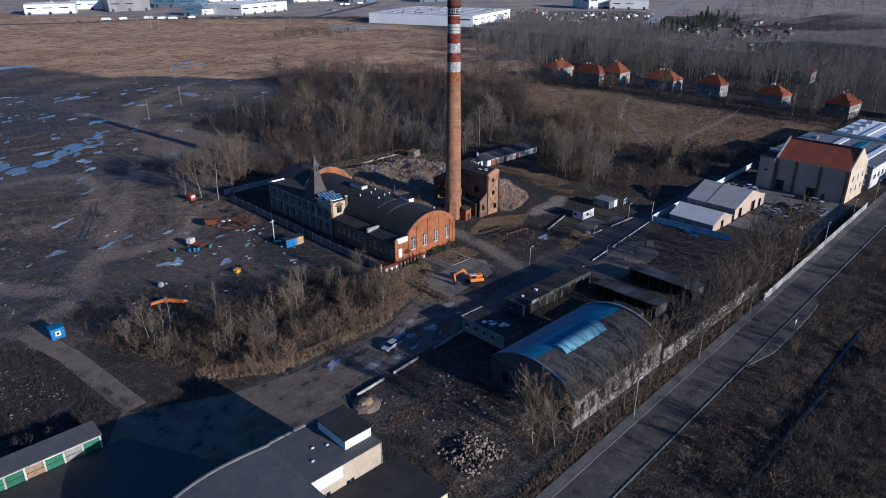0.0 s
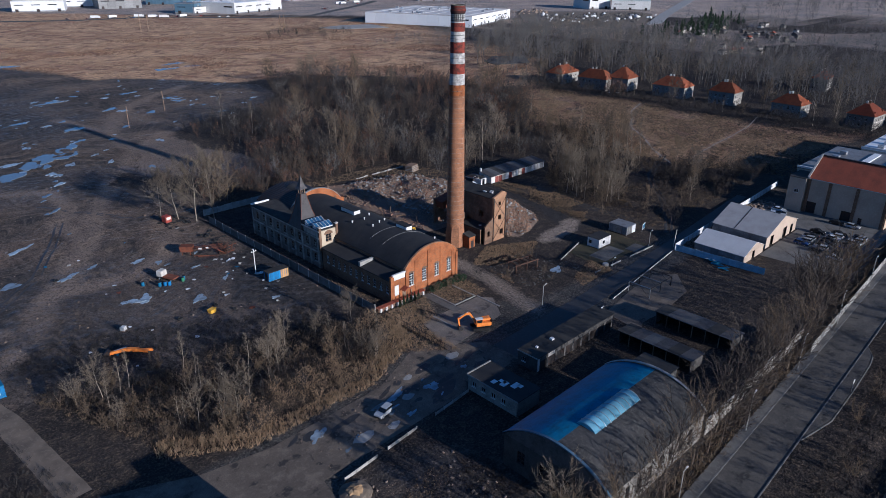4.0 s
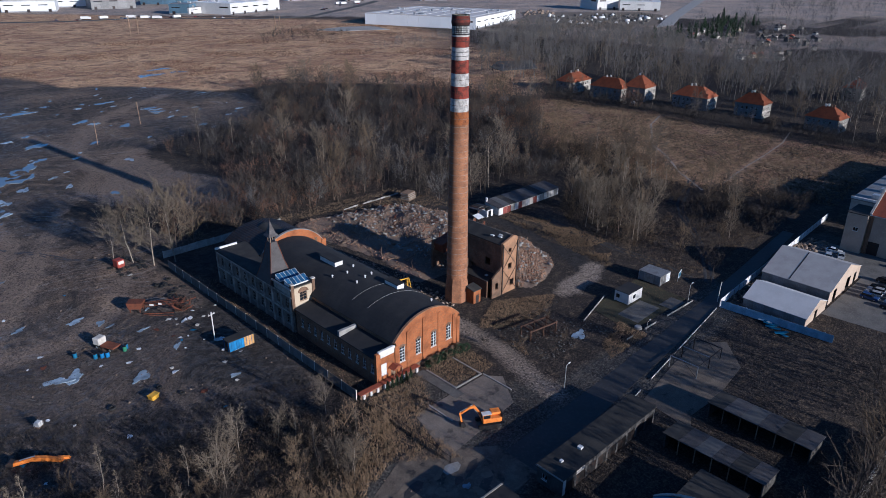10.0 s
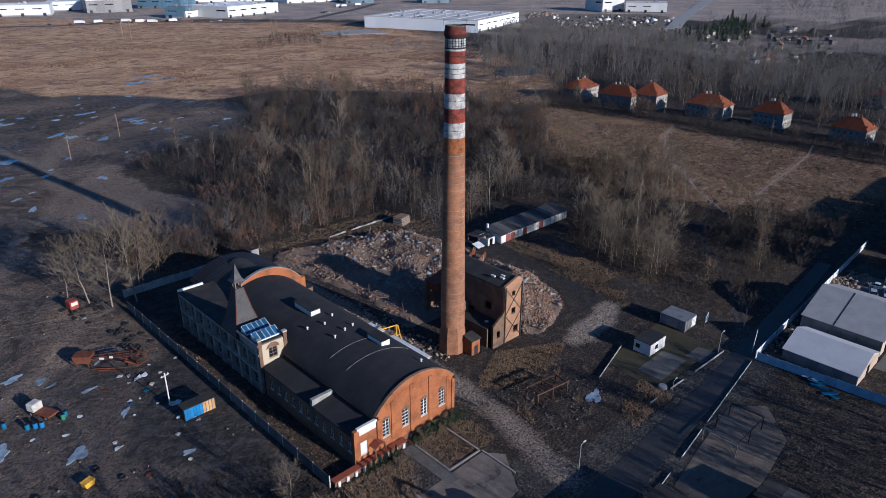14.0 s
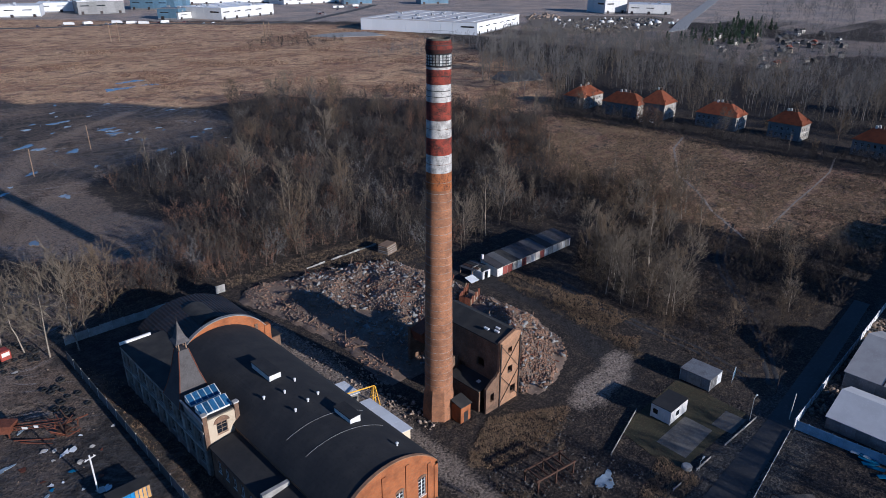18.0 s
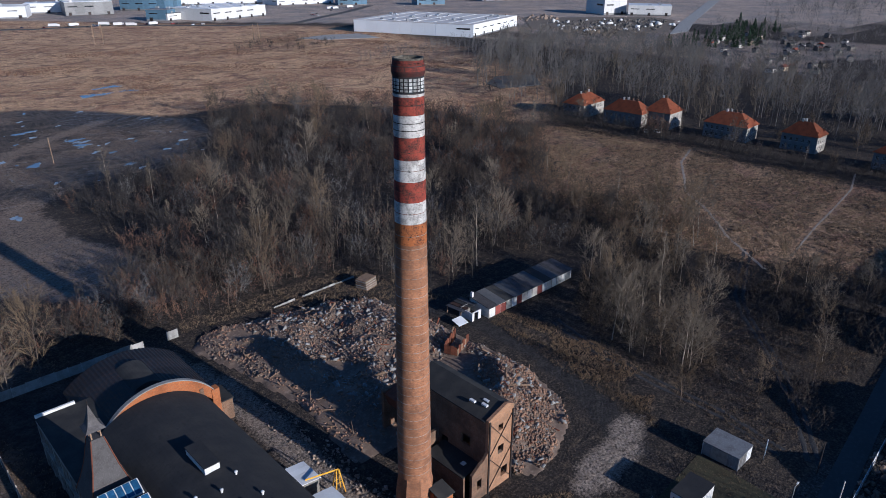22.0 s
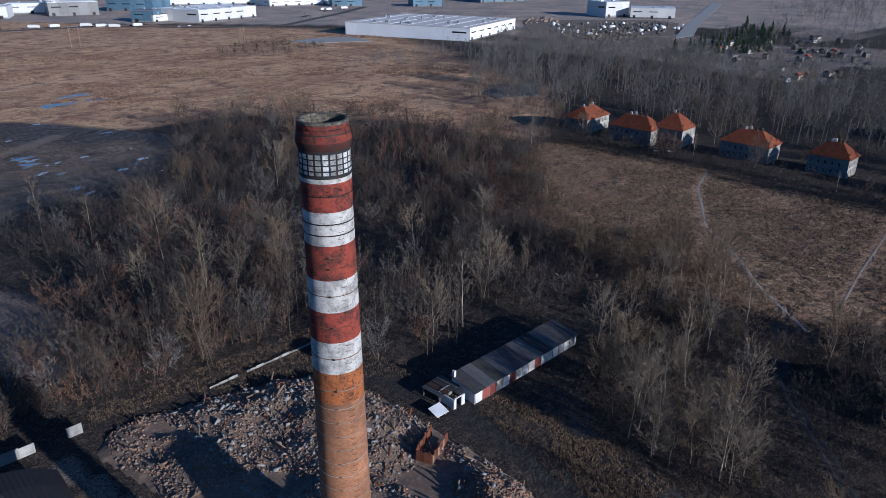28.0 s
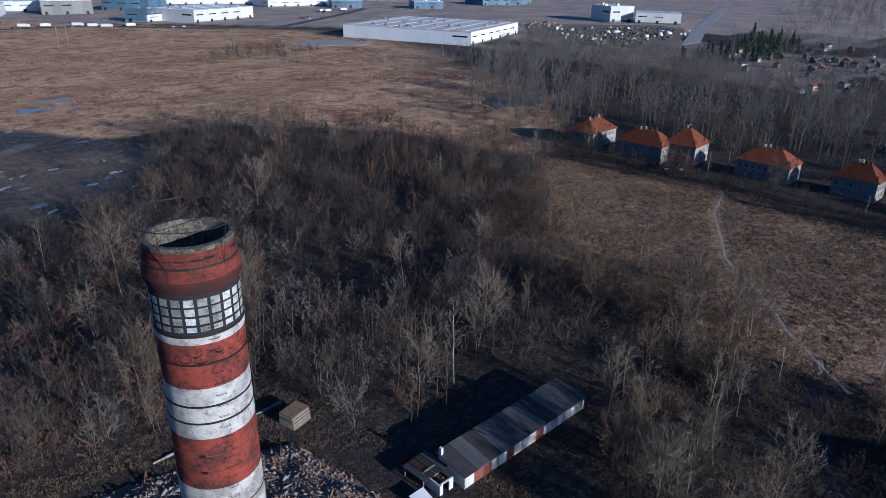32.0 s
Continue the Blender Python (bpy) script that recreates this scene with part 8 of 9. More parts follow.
# ---- machines, vehicles and clutter ----
def excavator(name, x, y, z, turn, boom_up, label):
    h = thing(name, x, y, z, turn, label, "excavator")
    for s in (-1, 1):
        tr = part("track", prism(bmesh.new(), [(-2.1, 0.35), (-1.75, 0.02), (1.75, 0.02), (2.1, 0.35), (2.0, 0.75), (-2.0, 0.75)], "y", s * 1.25 - 0.3, s * 1.25 + 0.3), "rubber", h, "dark steel crawler track")
        for k in range(3):
            part("roller", rods(((-1.2 + 1.2 * k, s * 1.25 - 0.33, 0.38), (-1.2 + 1.2 * k, s * 1.25 + 0.33, 0.38), 0.26), sides=10), "dark_steel", tr)
    part("turntable", boxes((-1.0, 1.0, -0.9, 0.9, 0.6, 1.05)), "dark_steel", h)
    part("superstructure", boxes((-2.4, 1.3, -1.35, 1.35, 1.05, 1.95), bevel=0.12), "orange_paint", h)
    part("engine_cover", boxes((-2.5, -0.6, -1.3, 0.3, 1.95, 2.45), bevel=0.12), "orange_paint", h)
    part("counterweight", boxes((-2.9, -2.35, -1.3, 1.3, 1.0, 2.2), bevel=0.15), "dark_steel", h)
    cb = part("cab", boxes((-0.3, 1.4, 0.35, 1.35, 1.95, 3.0), bevel=0.1), "orange_paint", h)
    part("windscreen", boxes((1.38, 1.43, 0.45, 1.25, 2.0, 2.85)), "dark_glass", cb)
    part("side_window", boxes((-0.1, 1.2, 1.33, 1.37, 2.15, 2.85)), "dark_glass", cb)
    part("cab_roof", boxes((-0.35, 1.45, 0.3, 1.4, 3.0, 3.08)), "white_paint", cb)
    e, k2 = (3.6, 3.9 + boom_up), (5.2, 2.6 + boom_up)
    tip = (5.0, 0.7)
    part("boom", prism(bmesh.new(), [(1.0, 1.7), (1.0, 2.1), (2.6, e[1] + 0.3), (e[0], e[1] + 0.1), (e[0] + 1.5, k2[1] + 0.3), (e[0] + 1.45, k2[1] - 0.05), (e[0], e[1] - 0.45), (2.7, e[1] - 0.35)], "y", -0.5, -0.12), "orange_paint", h, "cranked orange boom")
    part("stick", prism(bmesh.new(), [(5.2, k2[1] + 0.55), (5.5, k2[1] + 0.2), (5.1, 1.0), (4.8, 1.0)], "y", -0.46, -0.16), "orange_paint", h)
    part("bucket", prism(bmesh.new(), [(4.7, 1.2), (5.2, 1.1), (5.3, 0.3), (4.7, -0.02), (4.2, 0.25), (4.6, 0.6)], "y", -0.85, 0.25), "dark_steel", h)
    part("boom_ram", rods(((1.4, -0.31, 1.6), (2.7, -0.31, e[1] - 0.4), 0.08)), "galvanised", h)
    part("stick_ram", rods(((2.9, -0.31, e[1] + 0.35), (5.25, -0.31, k2[1] + 0.5), 0.07)), "galvanised", h)
    return h


excavator("excavator", 120.4, 113.4, 0.02, 150, 0.3, "orange crawler excavator on the forecourt")
ex = thing("digger_arm", 56.5, 159.0, float(relief(56.5, 159)), -35, "orange excavator arm lying on the mud", "machine part")
part("boom", prism(bmesh.new(), [(-4.6, 0.0), (-4.5, 0.7), (-1.2, 1.5), (1.0, 1.3), (3.6, 0.5), (3.5, 0.05), (0.9, 0.6), (-1.2, 0.8)], "y", -0.35, 0.35), "orange_paint", ex)
part("stick", prism(bmesh.new(), [(0.2, -0.05), (0.2, 0.55), (4.2, 0.45), (4.4, -0.05)], "y", 0.5, 1.0), "orange_paint", ex)
part("bucket", prism(bmesh.new(), [(-5.4, 0.0), (-4.5, -0.05), (-4.3, 0.9), (-5.0, 1.1), (-5.6, 0.6)], "y", -0.6, 0.6), "dark_steel", ex)
part("ram", rods(((-3.4, 0.0, 0.95), (-0.8, 0.0, 1.65), 0.1)), "galvanised", ex)


def wheel(bm_name, parent, x, y, z, r, w=0.22):
    t = part("wheel", rods(((x, y - w / 2, z), (x, y + w / 2, z), r), sides=14), "rubber", parent)
    part("rim", rods(((x, y - w / 2 - 0.01, z), (x, y + w / 2 + 0.01, z), r * 0.58), sides=10), "galvanised", t)


CARS = {}
for nm, c in (("silver", (0.42, 0.43, 0.44)), ("black", (0.02, 0.02, 0.022)), ("blue", (0.03, 0.06, 0.16)), ("white", (0.72, 0.72, 0.72)), ("red", (0.28, 0.03, 0.03))):
    worn("car_" + nm, c, tuple(v * 0.8 for v in c), tuple(min(1, v * 1.08) for v in c), big=0.8, small=5, rough=0.22, metal=0.15, bump=0, rnd=0.1, spec=0.6)


def car(colour, estate=False):
    h = thing("car", 0, 0, 0, 0, "parked %s %s car" % (colour, "estate" if estate else "saloon"), "car", "parked cars")
    b = 4.3
    part("body", prism(bmesh.new(), [(-2.1, 0.3), (-2.15, 0.75), (-2.0, 0.92), (-0.9, 0.98), (1.2 if not estate else 2.0, 1.0), (2.1, 0.9), (2.15, 0.6), (2.1, 0.3)], "y", -0.86, 0.86), "car_" + colour, h)
    roof = [(-1.0, 0.98), (-0.35, 1.44), (1.0, 1.46), (1.75, 1.0)] if not estate else [(-1.0, 0.98), (-0.35, 1.46), (1.7, 1.5), (2.0, 1.0)]
    part("greenhouse", prism(bmesh.new(), roof, "y", -0.74, 0.74), "dark_glass", h, "dark windows")
    part("roof", prism(bmesh.new(), [(roof[1][0] + 0.05, 1.44), (roof[2][0] - 0.02, roof[2][1]), (roof[2][0] - 0.05, roof[2][1] + 0.05), (roof[1][0] + 0.1, 1.49)], "y", -0.7, 0.7), "car_" + colour, h)
    for s in (-1, 1):
        for x in (-1.35, 1.35):
            wheel("wheel", h, x, s * 0.78, 0.32, 0.32)
        part("headlight", boxes((-2.17, -2.05, s * 0.6 - 0.17, s * 0.6 + 0.17, 0.62, 0.76)), "white_paint", h)
        part("tail_light", boxes((2.08, 2.17, s * 0.65 - 0.14, s * 0.65 + 0.14, 0.68, 0.84)), "red_paint", h)
        part("mirror", boxes((-0.75, -0.6, s * 0.95 - 0.1, s * 0.95 + 0.1, 0.95, 1.08)), "car_" + colour, h)
    part("bumper", boxes((-2.2, -2.1, -0.8, 0.8, 0.3, 0.5), bevel=0.03), "rubber", h)
    return h


cm = {c: car(c, i % 2 == 0) for i, c in enumerate(("silver", "black", "blue", "white", "red"))}
first = set()


def park(colour, x, y, z, turn):
    m = pose(x, y, z, 0, 0, turn)
    if colour in first:
        copy_thing(cm[colour], m)
    else:
        first.add(colour)
        cm[colour].matrix_basis = m


cc = random.Random(5)
for row, (ya, xs) in enumerate(((69.2, range(9)), (75.0, range(8)), (80.4, range(6)))):
    for i in xs:
        if row == 2 and i == 4:
            continue
        park(cc.choice(("black", "blue", "silver", "black", "white", "blue", "black", "silver")), 224.5 + 2.7 * i + row * 2.5, ya, 0.02, 90 + cc.uniform(-3, 3) + (180 if cc.random() < 0.4 else 0))
for x, y, a in ((249, 97, 20), (252, 94.5, 15), (255, 97.5, 95), (246, 70, 5), (256, 74, 88), (256, 79, 92)):
    park(cc.choice(("black", "silver", "white")), x, y, 0.02, a)
park("silver", 83.0, 103.6, 0.012, 12)
park("black", 403.0, 268.0, 0.0, 30)
park("white", 401.5, 262.5, 0.0, 25)
park("white", 405.0, 258.5, 0.0, 60)


def shipping_box(name, x0, x1, y0, y1, z1, mats, label, category="container", base=0.0):
    h = thing(name, x0, y0, base, 0, label, category)
    lx, ly = x1 - x0, y1 - y0
    part("body", boxes((0.06, lx - 0.06, 0.06, ly - 0.06, 0.1, z1 - 0.08)), mats[0], h)
    n = max(2, int(lx / 0.6))
    for i in range(n):
        m = mats[1] if i >= n * 0.55 else mats[0]
        part("side_rib", boxes((0.06 + (lx - 0.12) * i / n, 0.06 + (lx - 0.12) * (i + 0.8) / n, 0.0, 0.06, 0.12, z1 - 0.12)), m, h)
    for cx in (0, lx - 0.14):
        for cy in (0, ly - 0.14):
            part("corner_post", boxes((cx, cx + 0.14, cy, cy + 0.14, 0, z1)), mats[2], h)
    part("roof", boxes((-0.05, lx + 0.05, -0.05, ly + 0.05, z1 - 0.06, z1 + 0.06)), mats[3], h)
    part("door", boxes((-0.02, 0.055, ly * 0.3, ly * 0.75, 0.15, z1 - 0.25)), mats[2], h)
    return h


shipping_box("site_container", 97.2, 103.5, 169.4, 171.9, 2.6, ("blue_paint", "ochre_board", "dark_steel", "old_felt"), "blue and ochre site container on the mud", base=float(relief(100, 170)) - 0.02)
shipping_box("site_cabin", 29.2, 32.2, 159.6, 162.2, 2.8, ("blue_paint", "blue_paint", "blue_paint", "blue_sheet"), "small bright blue site cabin with white window", "cabin", float(relief(30.5, 161)) - 0.02)
sw = boxes((0.9, 2.1, -0.07, -0.005, 0.9, 2.1))
part("window", sw, "white_paint", bpy.data.objects["site_cabin"], "white window surround")
part("pane", boxes((1.25, 1.75, -0.09, -0.072, 1.25, 1.75)), "dark_glass", bpy.data.objects["site_cabin"])
bl = shipping_box("white_cabin", 180.9, 187.2, 121.2, 125.3, 3.0, ("white_paint", "white_paint", "white_paint", "black_felt"), "white office cabin with black flat roof", "cabin", 0.03)
part("window", boxes((-0.03, 0.05, 2.6, 3.6, 1.1, 2.1)), "dark_glass", bl)
part("window", boxes((2.0, 3.2, -0.04, 0.0, 1.1, 2.1)), "dark_glass", bl)
shipping_box("grey_container", 196.4, 201.6, 121.3, 127.8, 2.7, ("grey_sheet", "white_sheet", "galvanised", "grey_sheet"), "pale grey shipping container on the lawn")
ib = thing("notice_board", 204.0, 119.8, 0, 15, "pale blue notice board on two posts", "board")
part("board", boxes((-1.4, 1.4, -0.04, 0.04, 0.9, 2.6)), "white_sheet", ib)
part("notice", boxes((-1.2, 1.2, -0.055, -0.042, 1.1, 2.4)), "blue_sheet", ib)
for s in (-1.2, 1.2):
    part("post", boxes((s - 0.05, s + 0.05, 0.042, 0.14, 0, 2.6)), "galvanised", ib)
wr = thing("well_ring", 172.6, 113.2, 0, 0, "round pale concrete well cover", "well")
part("ring", lathe(bmesh.new(), [(0.9, 0), (0.9, 0.5), (0.8, 0.55)], 20), "concrete", wr)
part("cover", lathe(bmesh.new(), [(0.75, 0.55), (0.75, 0.62), (0.3, 0.66)], 16), "plaster_pale", wr)

# loose blocks on the mud
yb = thing("yellow_skip", 78.2, 164.2, float(relief(78.2, 164.2)), 20, "small bright yellow metal tub", "tub")
part("tub", prism(bmesh.new(), [(-0.75, 0), (0.75, 0), (0.95, 1.0), (-0.95, 1.0)], "y", -0.6, 0.6), "yellow_paint", yb)
part("rim", boxes((-1.0, 1.0, -0.66, -0.6, 0.92, 1.02), (-1.0, 1.0, 0.6, 0.66, 0.92, 1.02)), "yellow_paint", yb)
wc = thing("white_tank", 59.2, 170.6, float(relief(59.2, 170.6)), 35, "white plastic tank in wire cage", "tank")
part("tank", boxes((-0.55, 0.55, -0.5, 0.5, 0.15, 1.15), bevel=0.08), "white_paint", wc)
part("cage", rods(*[((a, b, 0.1), (a, b, 1.2), 0.03) for a in (-0.6, 0, 0.6) for b in (-0.55, 0.55)], sides=4), "galvanised", wc)
part("pallet", boxes((-0.6, 0.6, -0.55, 0.55, 0, 0.13)), "timber", wc)


def lorry():
    h = thing("old_lorry", 78.3, 190.5, float(relief(78.3, 190.5)), 115, "stripped pale lorry cab with blue drums", "lorry")
    part("cab", boxes((0.6, 2.5, -1.1, 1.1, 0.9, 2.6), bevel=0.18), "plaster_pale", h)
    part("windscreen", boxes((2.45, 2.53, -0.9, 0.9, 1.7, 2.4)), "dark_glass", h)
    part("chassis", boxes((-3.2, 2.3, -0.5, 0.5, 0.6, 0.88)), "dark_steel", h)
    part("bed", boxes((-3.3, 0.4, -1.15, 1.15, 0.9, 1.2)), "rust", h)
    part("grille", boxes((2.5, 2.56, -0.7, 0.7, 1.0, 1.5)), "dark_steel", h)
    for x in (-2.3, 1.5):
        for s in (-1, 1):
            wheel("wheel", h, x, s * 0.95, 0.5, 0.5, 0.3)


lorry()
for i, (x, y, m) in enumerate(((76.2, 186.6, "blue_paint"), (77.2, 186.2, "blue_paint"), (80.8, 186.0, "green_paint"), (81.4, 186.8, "blue_sheet"), (75.0, 187.2, "blue_sheet"), (72.0, 191.0, "blue_sheet"))):
    d = thing("drum", x, y, float(relief(x, y)), 0, "dented coloured steel drum on the mud", "drum", "drums by the lorry")
    part("barrel", lathe(bmesh.new(), [(0.42, 0), (0.44, 0.4), (0.42, 0.44), (0.44, 0.8), (0.42, 1.15)], 14), m, d)
    part("lid", lathe(bmesh.new(), [(0.4, 1.15), (0.4, 1.18)], 14), "dark_steel", d)


def scrap_machine():
    h = thing("rusty_machine", 94.0, 200.5, float(relief(94, 200.5)), -42, "rusted conveyor machine with hopper and lattice boom", "machine")
    part("hopper", prism(bmesh.new(), [(-6.4, 1.0), (-3.4, 1.0), (-3.0, 2.6), (-6.8, 2.6)], "y", -1.3, 1.3), "rust", h)
    part("hopper_leg", boxes((-6.2, -6.0, -1.2, -1.0, 0, 1.02), (-3.8, -3.6, -1.2, -1.0, 0, 1.02), (-6.2, -6.0, 1.0, 1.2, 0, 1.02), (-3.8, -3.6, 1.0, 1.2, 0, 1.02)), "rust", h)
    for s in (-0.5, 0.5):
        for z in (0.0, 0.7):
            part("boom_chord", rods(((-3.6, s, 1.2 + z), (5.6, s, 2.4 + z), 0.07), sides=4), "rust", h)
    for k in range(9):
        x = -3.4 + k
        part("lattice", rods(((x, -0.5, 1.25 + 0.13 * k), (x + 1, 0.5, 2.0 + 0.13 * k), 0.04), ((x, 0.5, 1.25 + 0.13 * k), (x + 1, -0.5, 2.0 + 0.13 * k), 0.04), sides=4), "rust", h)
    part("belt", prism(bmesh.new(), [(-3.5, 1.6), (5.6, 2.8), (5.6, 2.86), (-3.5, 1.66)], "y", -0.4, 0.4), "rubber", h)
    rq = random.Random(41)
    part("winch_frame", boxes((4.6, 6.6, -1.0, 1.0, 0, 1.1), bevel=0.1), "dark_rust", h)
    for k in range(22):
        a = Vector((rq.uniform(3.6, 8.2), rq.uniform(-2.2, 2.2), rq.uniform(0.1, 1.6)))
        b = a + Vector((rq.uniform(-2.2, 2.6), rq.uniform(-1.8, 1.8), rq.uniform(0.2, 2.4)))
        part("bent_bar", rods((tuple(a), tuple(b), rq.uniform(0.05, 0.12)), sides=4), "rust" if k % 3 else "dark_rust", h)
    part("warning_sign", boxes((-1.4, -0.4, -0.62, -0.58, 1.6, 2.1), (0.8, 1.6, -0.62, -0.58, 1.9, 2.4)), "white_paint", h)
    part("girder", rods(((-2.5, -2.0, 0.15), (4.6, -1.6, 0.2), 0.12), ((-1.0, -2.5, 0.12), (5.0, -3.0, 0.12), 0.12), ((3.0, 1.6, 0.1), (9.0, 2.8, 2.2), 0.13), sides=4), "rust", h)


scrap_machine()
rw = thing("rusty_cab", 96.6, 232.0, float(relief(96.6, 232)), 12, "rust-red machine cab among old tyres", "machine")
part("cab", boxes((-1.1, 1.1, -1.2, 1.2, 0.3, 2.5), bevel=0.15), "red_paint", rw)
part("window", boxes((-0.8, 0.8, -1.24, -1.19, 1.3, 2.2)), "plaster_pale", rw)
part("skid", boxes((-1.2, 1.2, -1.1, -0.8, 0, 0.3), (-1.2, 1.2, 0.8, 1.1, 0, 0.3)), "dark_steel", rw)


def tyre_mesh():
    bm = lathe(bmesh.new(), [(0.3, 0.0), (0.5, 0.02), (0.56, 0.14), (0.5, 0.26), (0.3, 0.28), (0.28, 0.14), (0.3, 0.0)], 14, cap=False)
    me = bpy.data.meshes.new("tyre")
    bm.to_mesh(me)
    bm.free()
    me.materials.append(MATS["rubber"])
    return me


tm = tyre_mesh()
ct = random.Random(8)
spots = [(ct.gauss(99, 2.6), ct.gauss(229, 3.0)) for _ in range(26)] + [(99 + ct.uniform(0, 6), 203 + ct.uniform(-3, 12)) for _ in range(14)] + [(80.4, 167.0), (83.0, 162.0), (71, 166.5), (56, 209.0), (62.0, 111.6)]
for x, y in spots:
    o = new("tyre", tm)
    s = ct.uniform(0.9, 1.5)
    o.matrix_basis = Matrix.Translation((x, y, float(relief(x, y)) + 0.0)) @ Matrix.Rotation(ct.uniform(0, 6.28), 4, "Z") @ Matrix.Rotation(ct.choice((0, 0, 0.12)), 4, "X") @ Matrix.Scale(s, 4)
    tagged(o, "worn black tyre lying on the mud", "tyre", "old tyres on the mud")


def post(name, x, y, h, r, material, label, lean=0.0, cross=0.0, lamp=False, group=""):
    t = thing(name, x, y, float(relief(x, y)), 0, label, "pole", group)
    part("shaft", rods(((0, 0, -0.1), (lean, 0, h), r), sides=8), material, t)
    if cross:
        part("cross_arm", rods(((lean - cross, -cross * 0.3, h - 0.6), (lean + cross, cross * 0.3, h - 0.6), r * 0.8), sides=5), material, t)
        for s in (-0.8, 0.8):
            part("insulator", lathe(bmesh.new(), [(0.07, h - 0.55), (0.07, h - 0.25)], 8), "white_paint", t).matrix_basis = Matrix.Translation((lean + s * cross, s * cross * 0.3, 0))
    if lamp:
        part("arm", rods(((lean, 0, h), (lean + 0.9, 0, h + 0.25), r * 0.7), sides=5), material, t)
        part("lamp_head", boxes((lean + 0.7, lean + 1.3, -0.12, 0.12, h + 0.18, h + 0.34), bevel=0.03), "white_paint", t)
    return t


post("telegraph_pole", 97.4, 176.6, 7.4, 0.14, "white_paint", "whitewashed wooden pole with cross-arm", 0.0, 0.9)
post("telegraph_pole", 139.7, 375.0, 11, 0.16, "timber", "lone wooden pole on the mud flat", 0.2)
post("telegraph_pole", 170.0, 402.0, 11, 0.16, "timber", "lone wooden pole on the mud flat", -0.2)
post("lamp_post", 140.2, 110.4, 5.4, 0.07, "galvanised", "slim lamp post by the lane", lamp=True)
post("lamp_post", 193.4, 111.6, 5.0, 0.06, "galvanised", "slim lamp post by the garden", lamp=True)
post("lamp_post", 173.4, 111.4, 2.2, 0.05, "galvanised", "short lamp on the garden wall", lamp=True)
post("concrete_post", 199.2, 106.6, 5.5, 0.09, "plaster_pale", "leaning pale post by the depot fence", 0.7)
post("concrete_post", 205.8, 111.8, 6.5, 0.1, "dark_steel", "dark post at the corner of the lawn", 0.1)
for x in (100, 128, 156, 184, 212, 240, 268, 296):
    post("street_lamp", x, street_y(x) + 4.4, 8.5, 0.09, "concrete", "concrete street lamp beside the road", lamp=True, group="street lamps")
for x, y in ((328.7, 828.2), (335.4, 823.5), (447.2, 729.5), (451.3, 726.6)):
    post("pylon_post", x, y, 19, 0.4, "timber", "tall pale post in the dry field", group="field posts")
bs = thing("bus_stop_sign", 156.2, 43.7, 0, 0, "white bus stop sign on post", "sign")
part("post", rods(((0, 0, 0), (0, 0, 2.8), 0.05)), "galvanised", bs)
part("plate", boxes((-0.4, 0.4, -0.03, 0.03, 2.1, 2.9)), "white_paint", bs)

# the bare steel frame in the compound
fr = thing("shed_skeleton", 163.0, 93.6, 0, 0, "bare galvanised steel skeleton of a dismantled shed", "shed")
for a in (0, 5.4, 10.8):
    for b in (0, 6.2):
        part("upright", boxes((a - 0.08, a + 0.08, b - 0.08, b + 0.08, 0, 2.9)), "galvanised" if a == 0 else "dark_steel", fr)
for b in (0, 6.2):
    part("rail", boxes((0.08, 10.72, b - 0.07, b + 0.07, 2.74, 2.9)), "dark_steel", fr)
for a in (0, 5.4, 10.8):
    part("rail", boxes((a - 0.07, a + 0.07, 0.08, 6.12, 2.742, 2.898)), "galvanised" if a < 6 else "dark_steel", fr)
    part("brace", rods(((a, 0.1, 0.2), (a, 3.1, 2.74), 0.04), sides=4), "dark_steel", fr)
# the lattice gantry of rusted steel by the lane
gt2 = thing("trestle", 149.5, 127.0, 0, -8, "dark rusted steel trestle in dry grass", "frame")
for a in (0, 4, 8):
    for b in (0, 3.2):
        part("upright", boxes((a - 0.12, a + 0.12, b - 0.12, b + 0.12, 0, 2.6 + 0.4 * (a == 4))), "dark_rust", gt2)
for b in (0, 3.2):
    part("beam", boxes((-0.4, 8.4, b - 0.1, b + 0.1, 2.2, 2.5)), "dark_rust", gt2)
for k in range(5):
    part("cross_beam", boxes((0.4 + 1.8 * k, 0.6 + 1.8 * k, 0.1, 3.1, 2.22, 2.48)), "dark_rust", gt2)
for k in range(7):
    part("fallen_bar", rods(((0.6 + 1.1 * k, -1.2 + 0.5 * (k % 3), 0.1), (1.6 + 1.0 * k, 3.8 - 0.6 * (k % 2), 0.3 + 0.7 * (k % 4)), 0.07), sides=4), "dark_rust", gt2)
# yellow gantry crane by the rubble
gc = thing("gantry_crane", 144.6, 163.8, 0, 0, "yellow steel gantry crane beside the hall", "crane")
for dx, dy in ((-0.9, -0.7), (0.9, -0.7), (-0.9, 0.7), (0.9, 0.7)):
    part("leg", rods(((dx, dy, 0), (dx * 0.25, dy * 0.2, 4.6), 0.1), sides=5), "yellow_paint", gc)
part("jib", rods(((0.2, 0, 4.6), (-4.6, 2.2, 3.9), 0.13), sides=5), "yellow_paint", gc)
part("brace", rods(((-0.55, -0.4, 2.2), (0.55, -0.4, 2.2), 0.05), ((-0.55, 0.4, 2.2), (0.55, 0.4, 2.2), 0.05), sides=4), "yellow_paint", gc)
st = thing("board_stack", 194.2, 220.6, float(relief(194, 220)), 15, "stack of pale boards at the wood's edge", "stack")
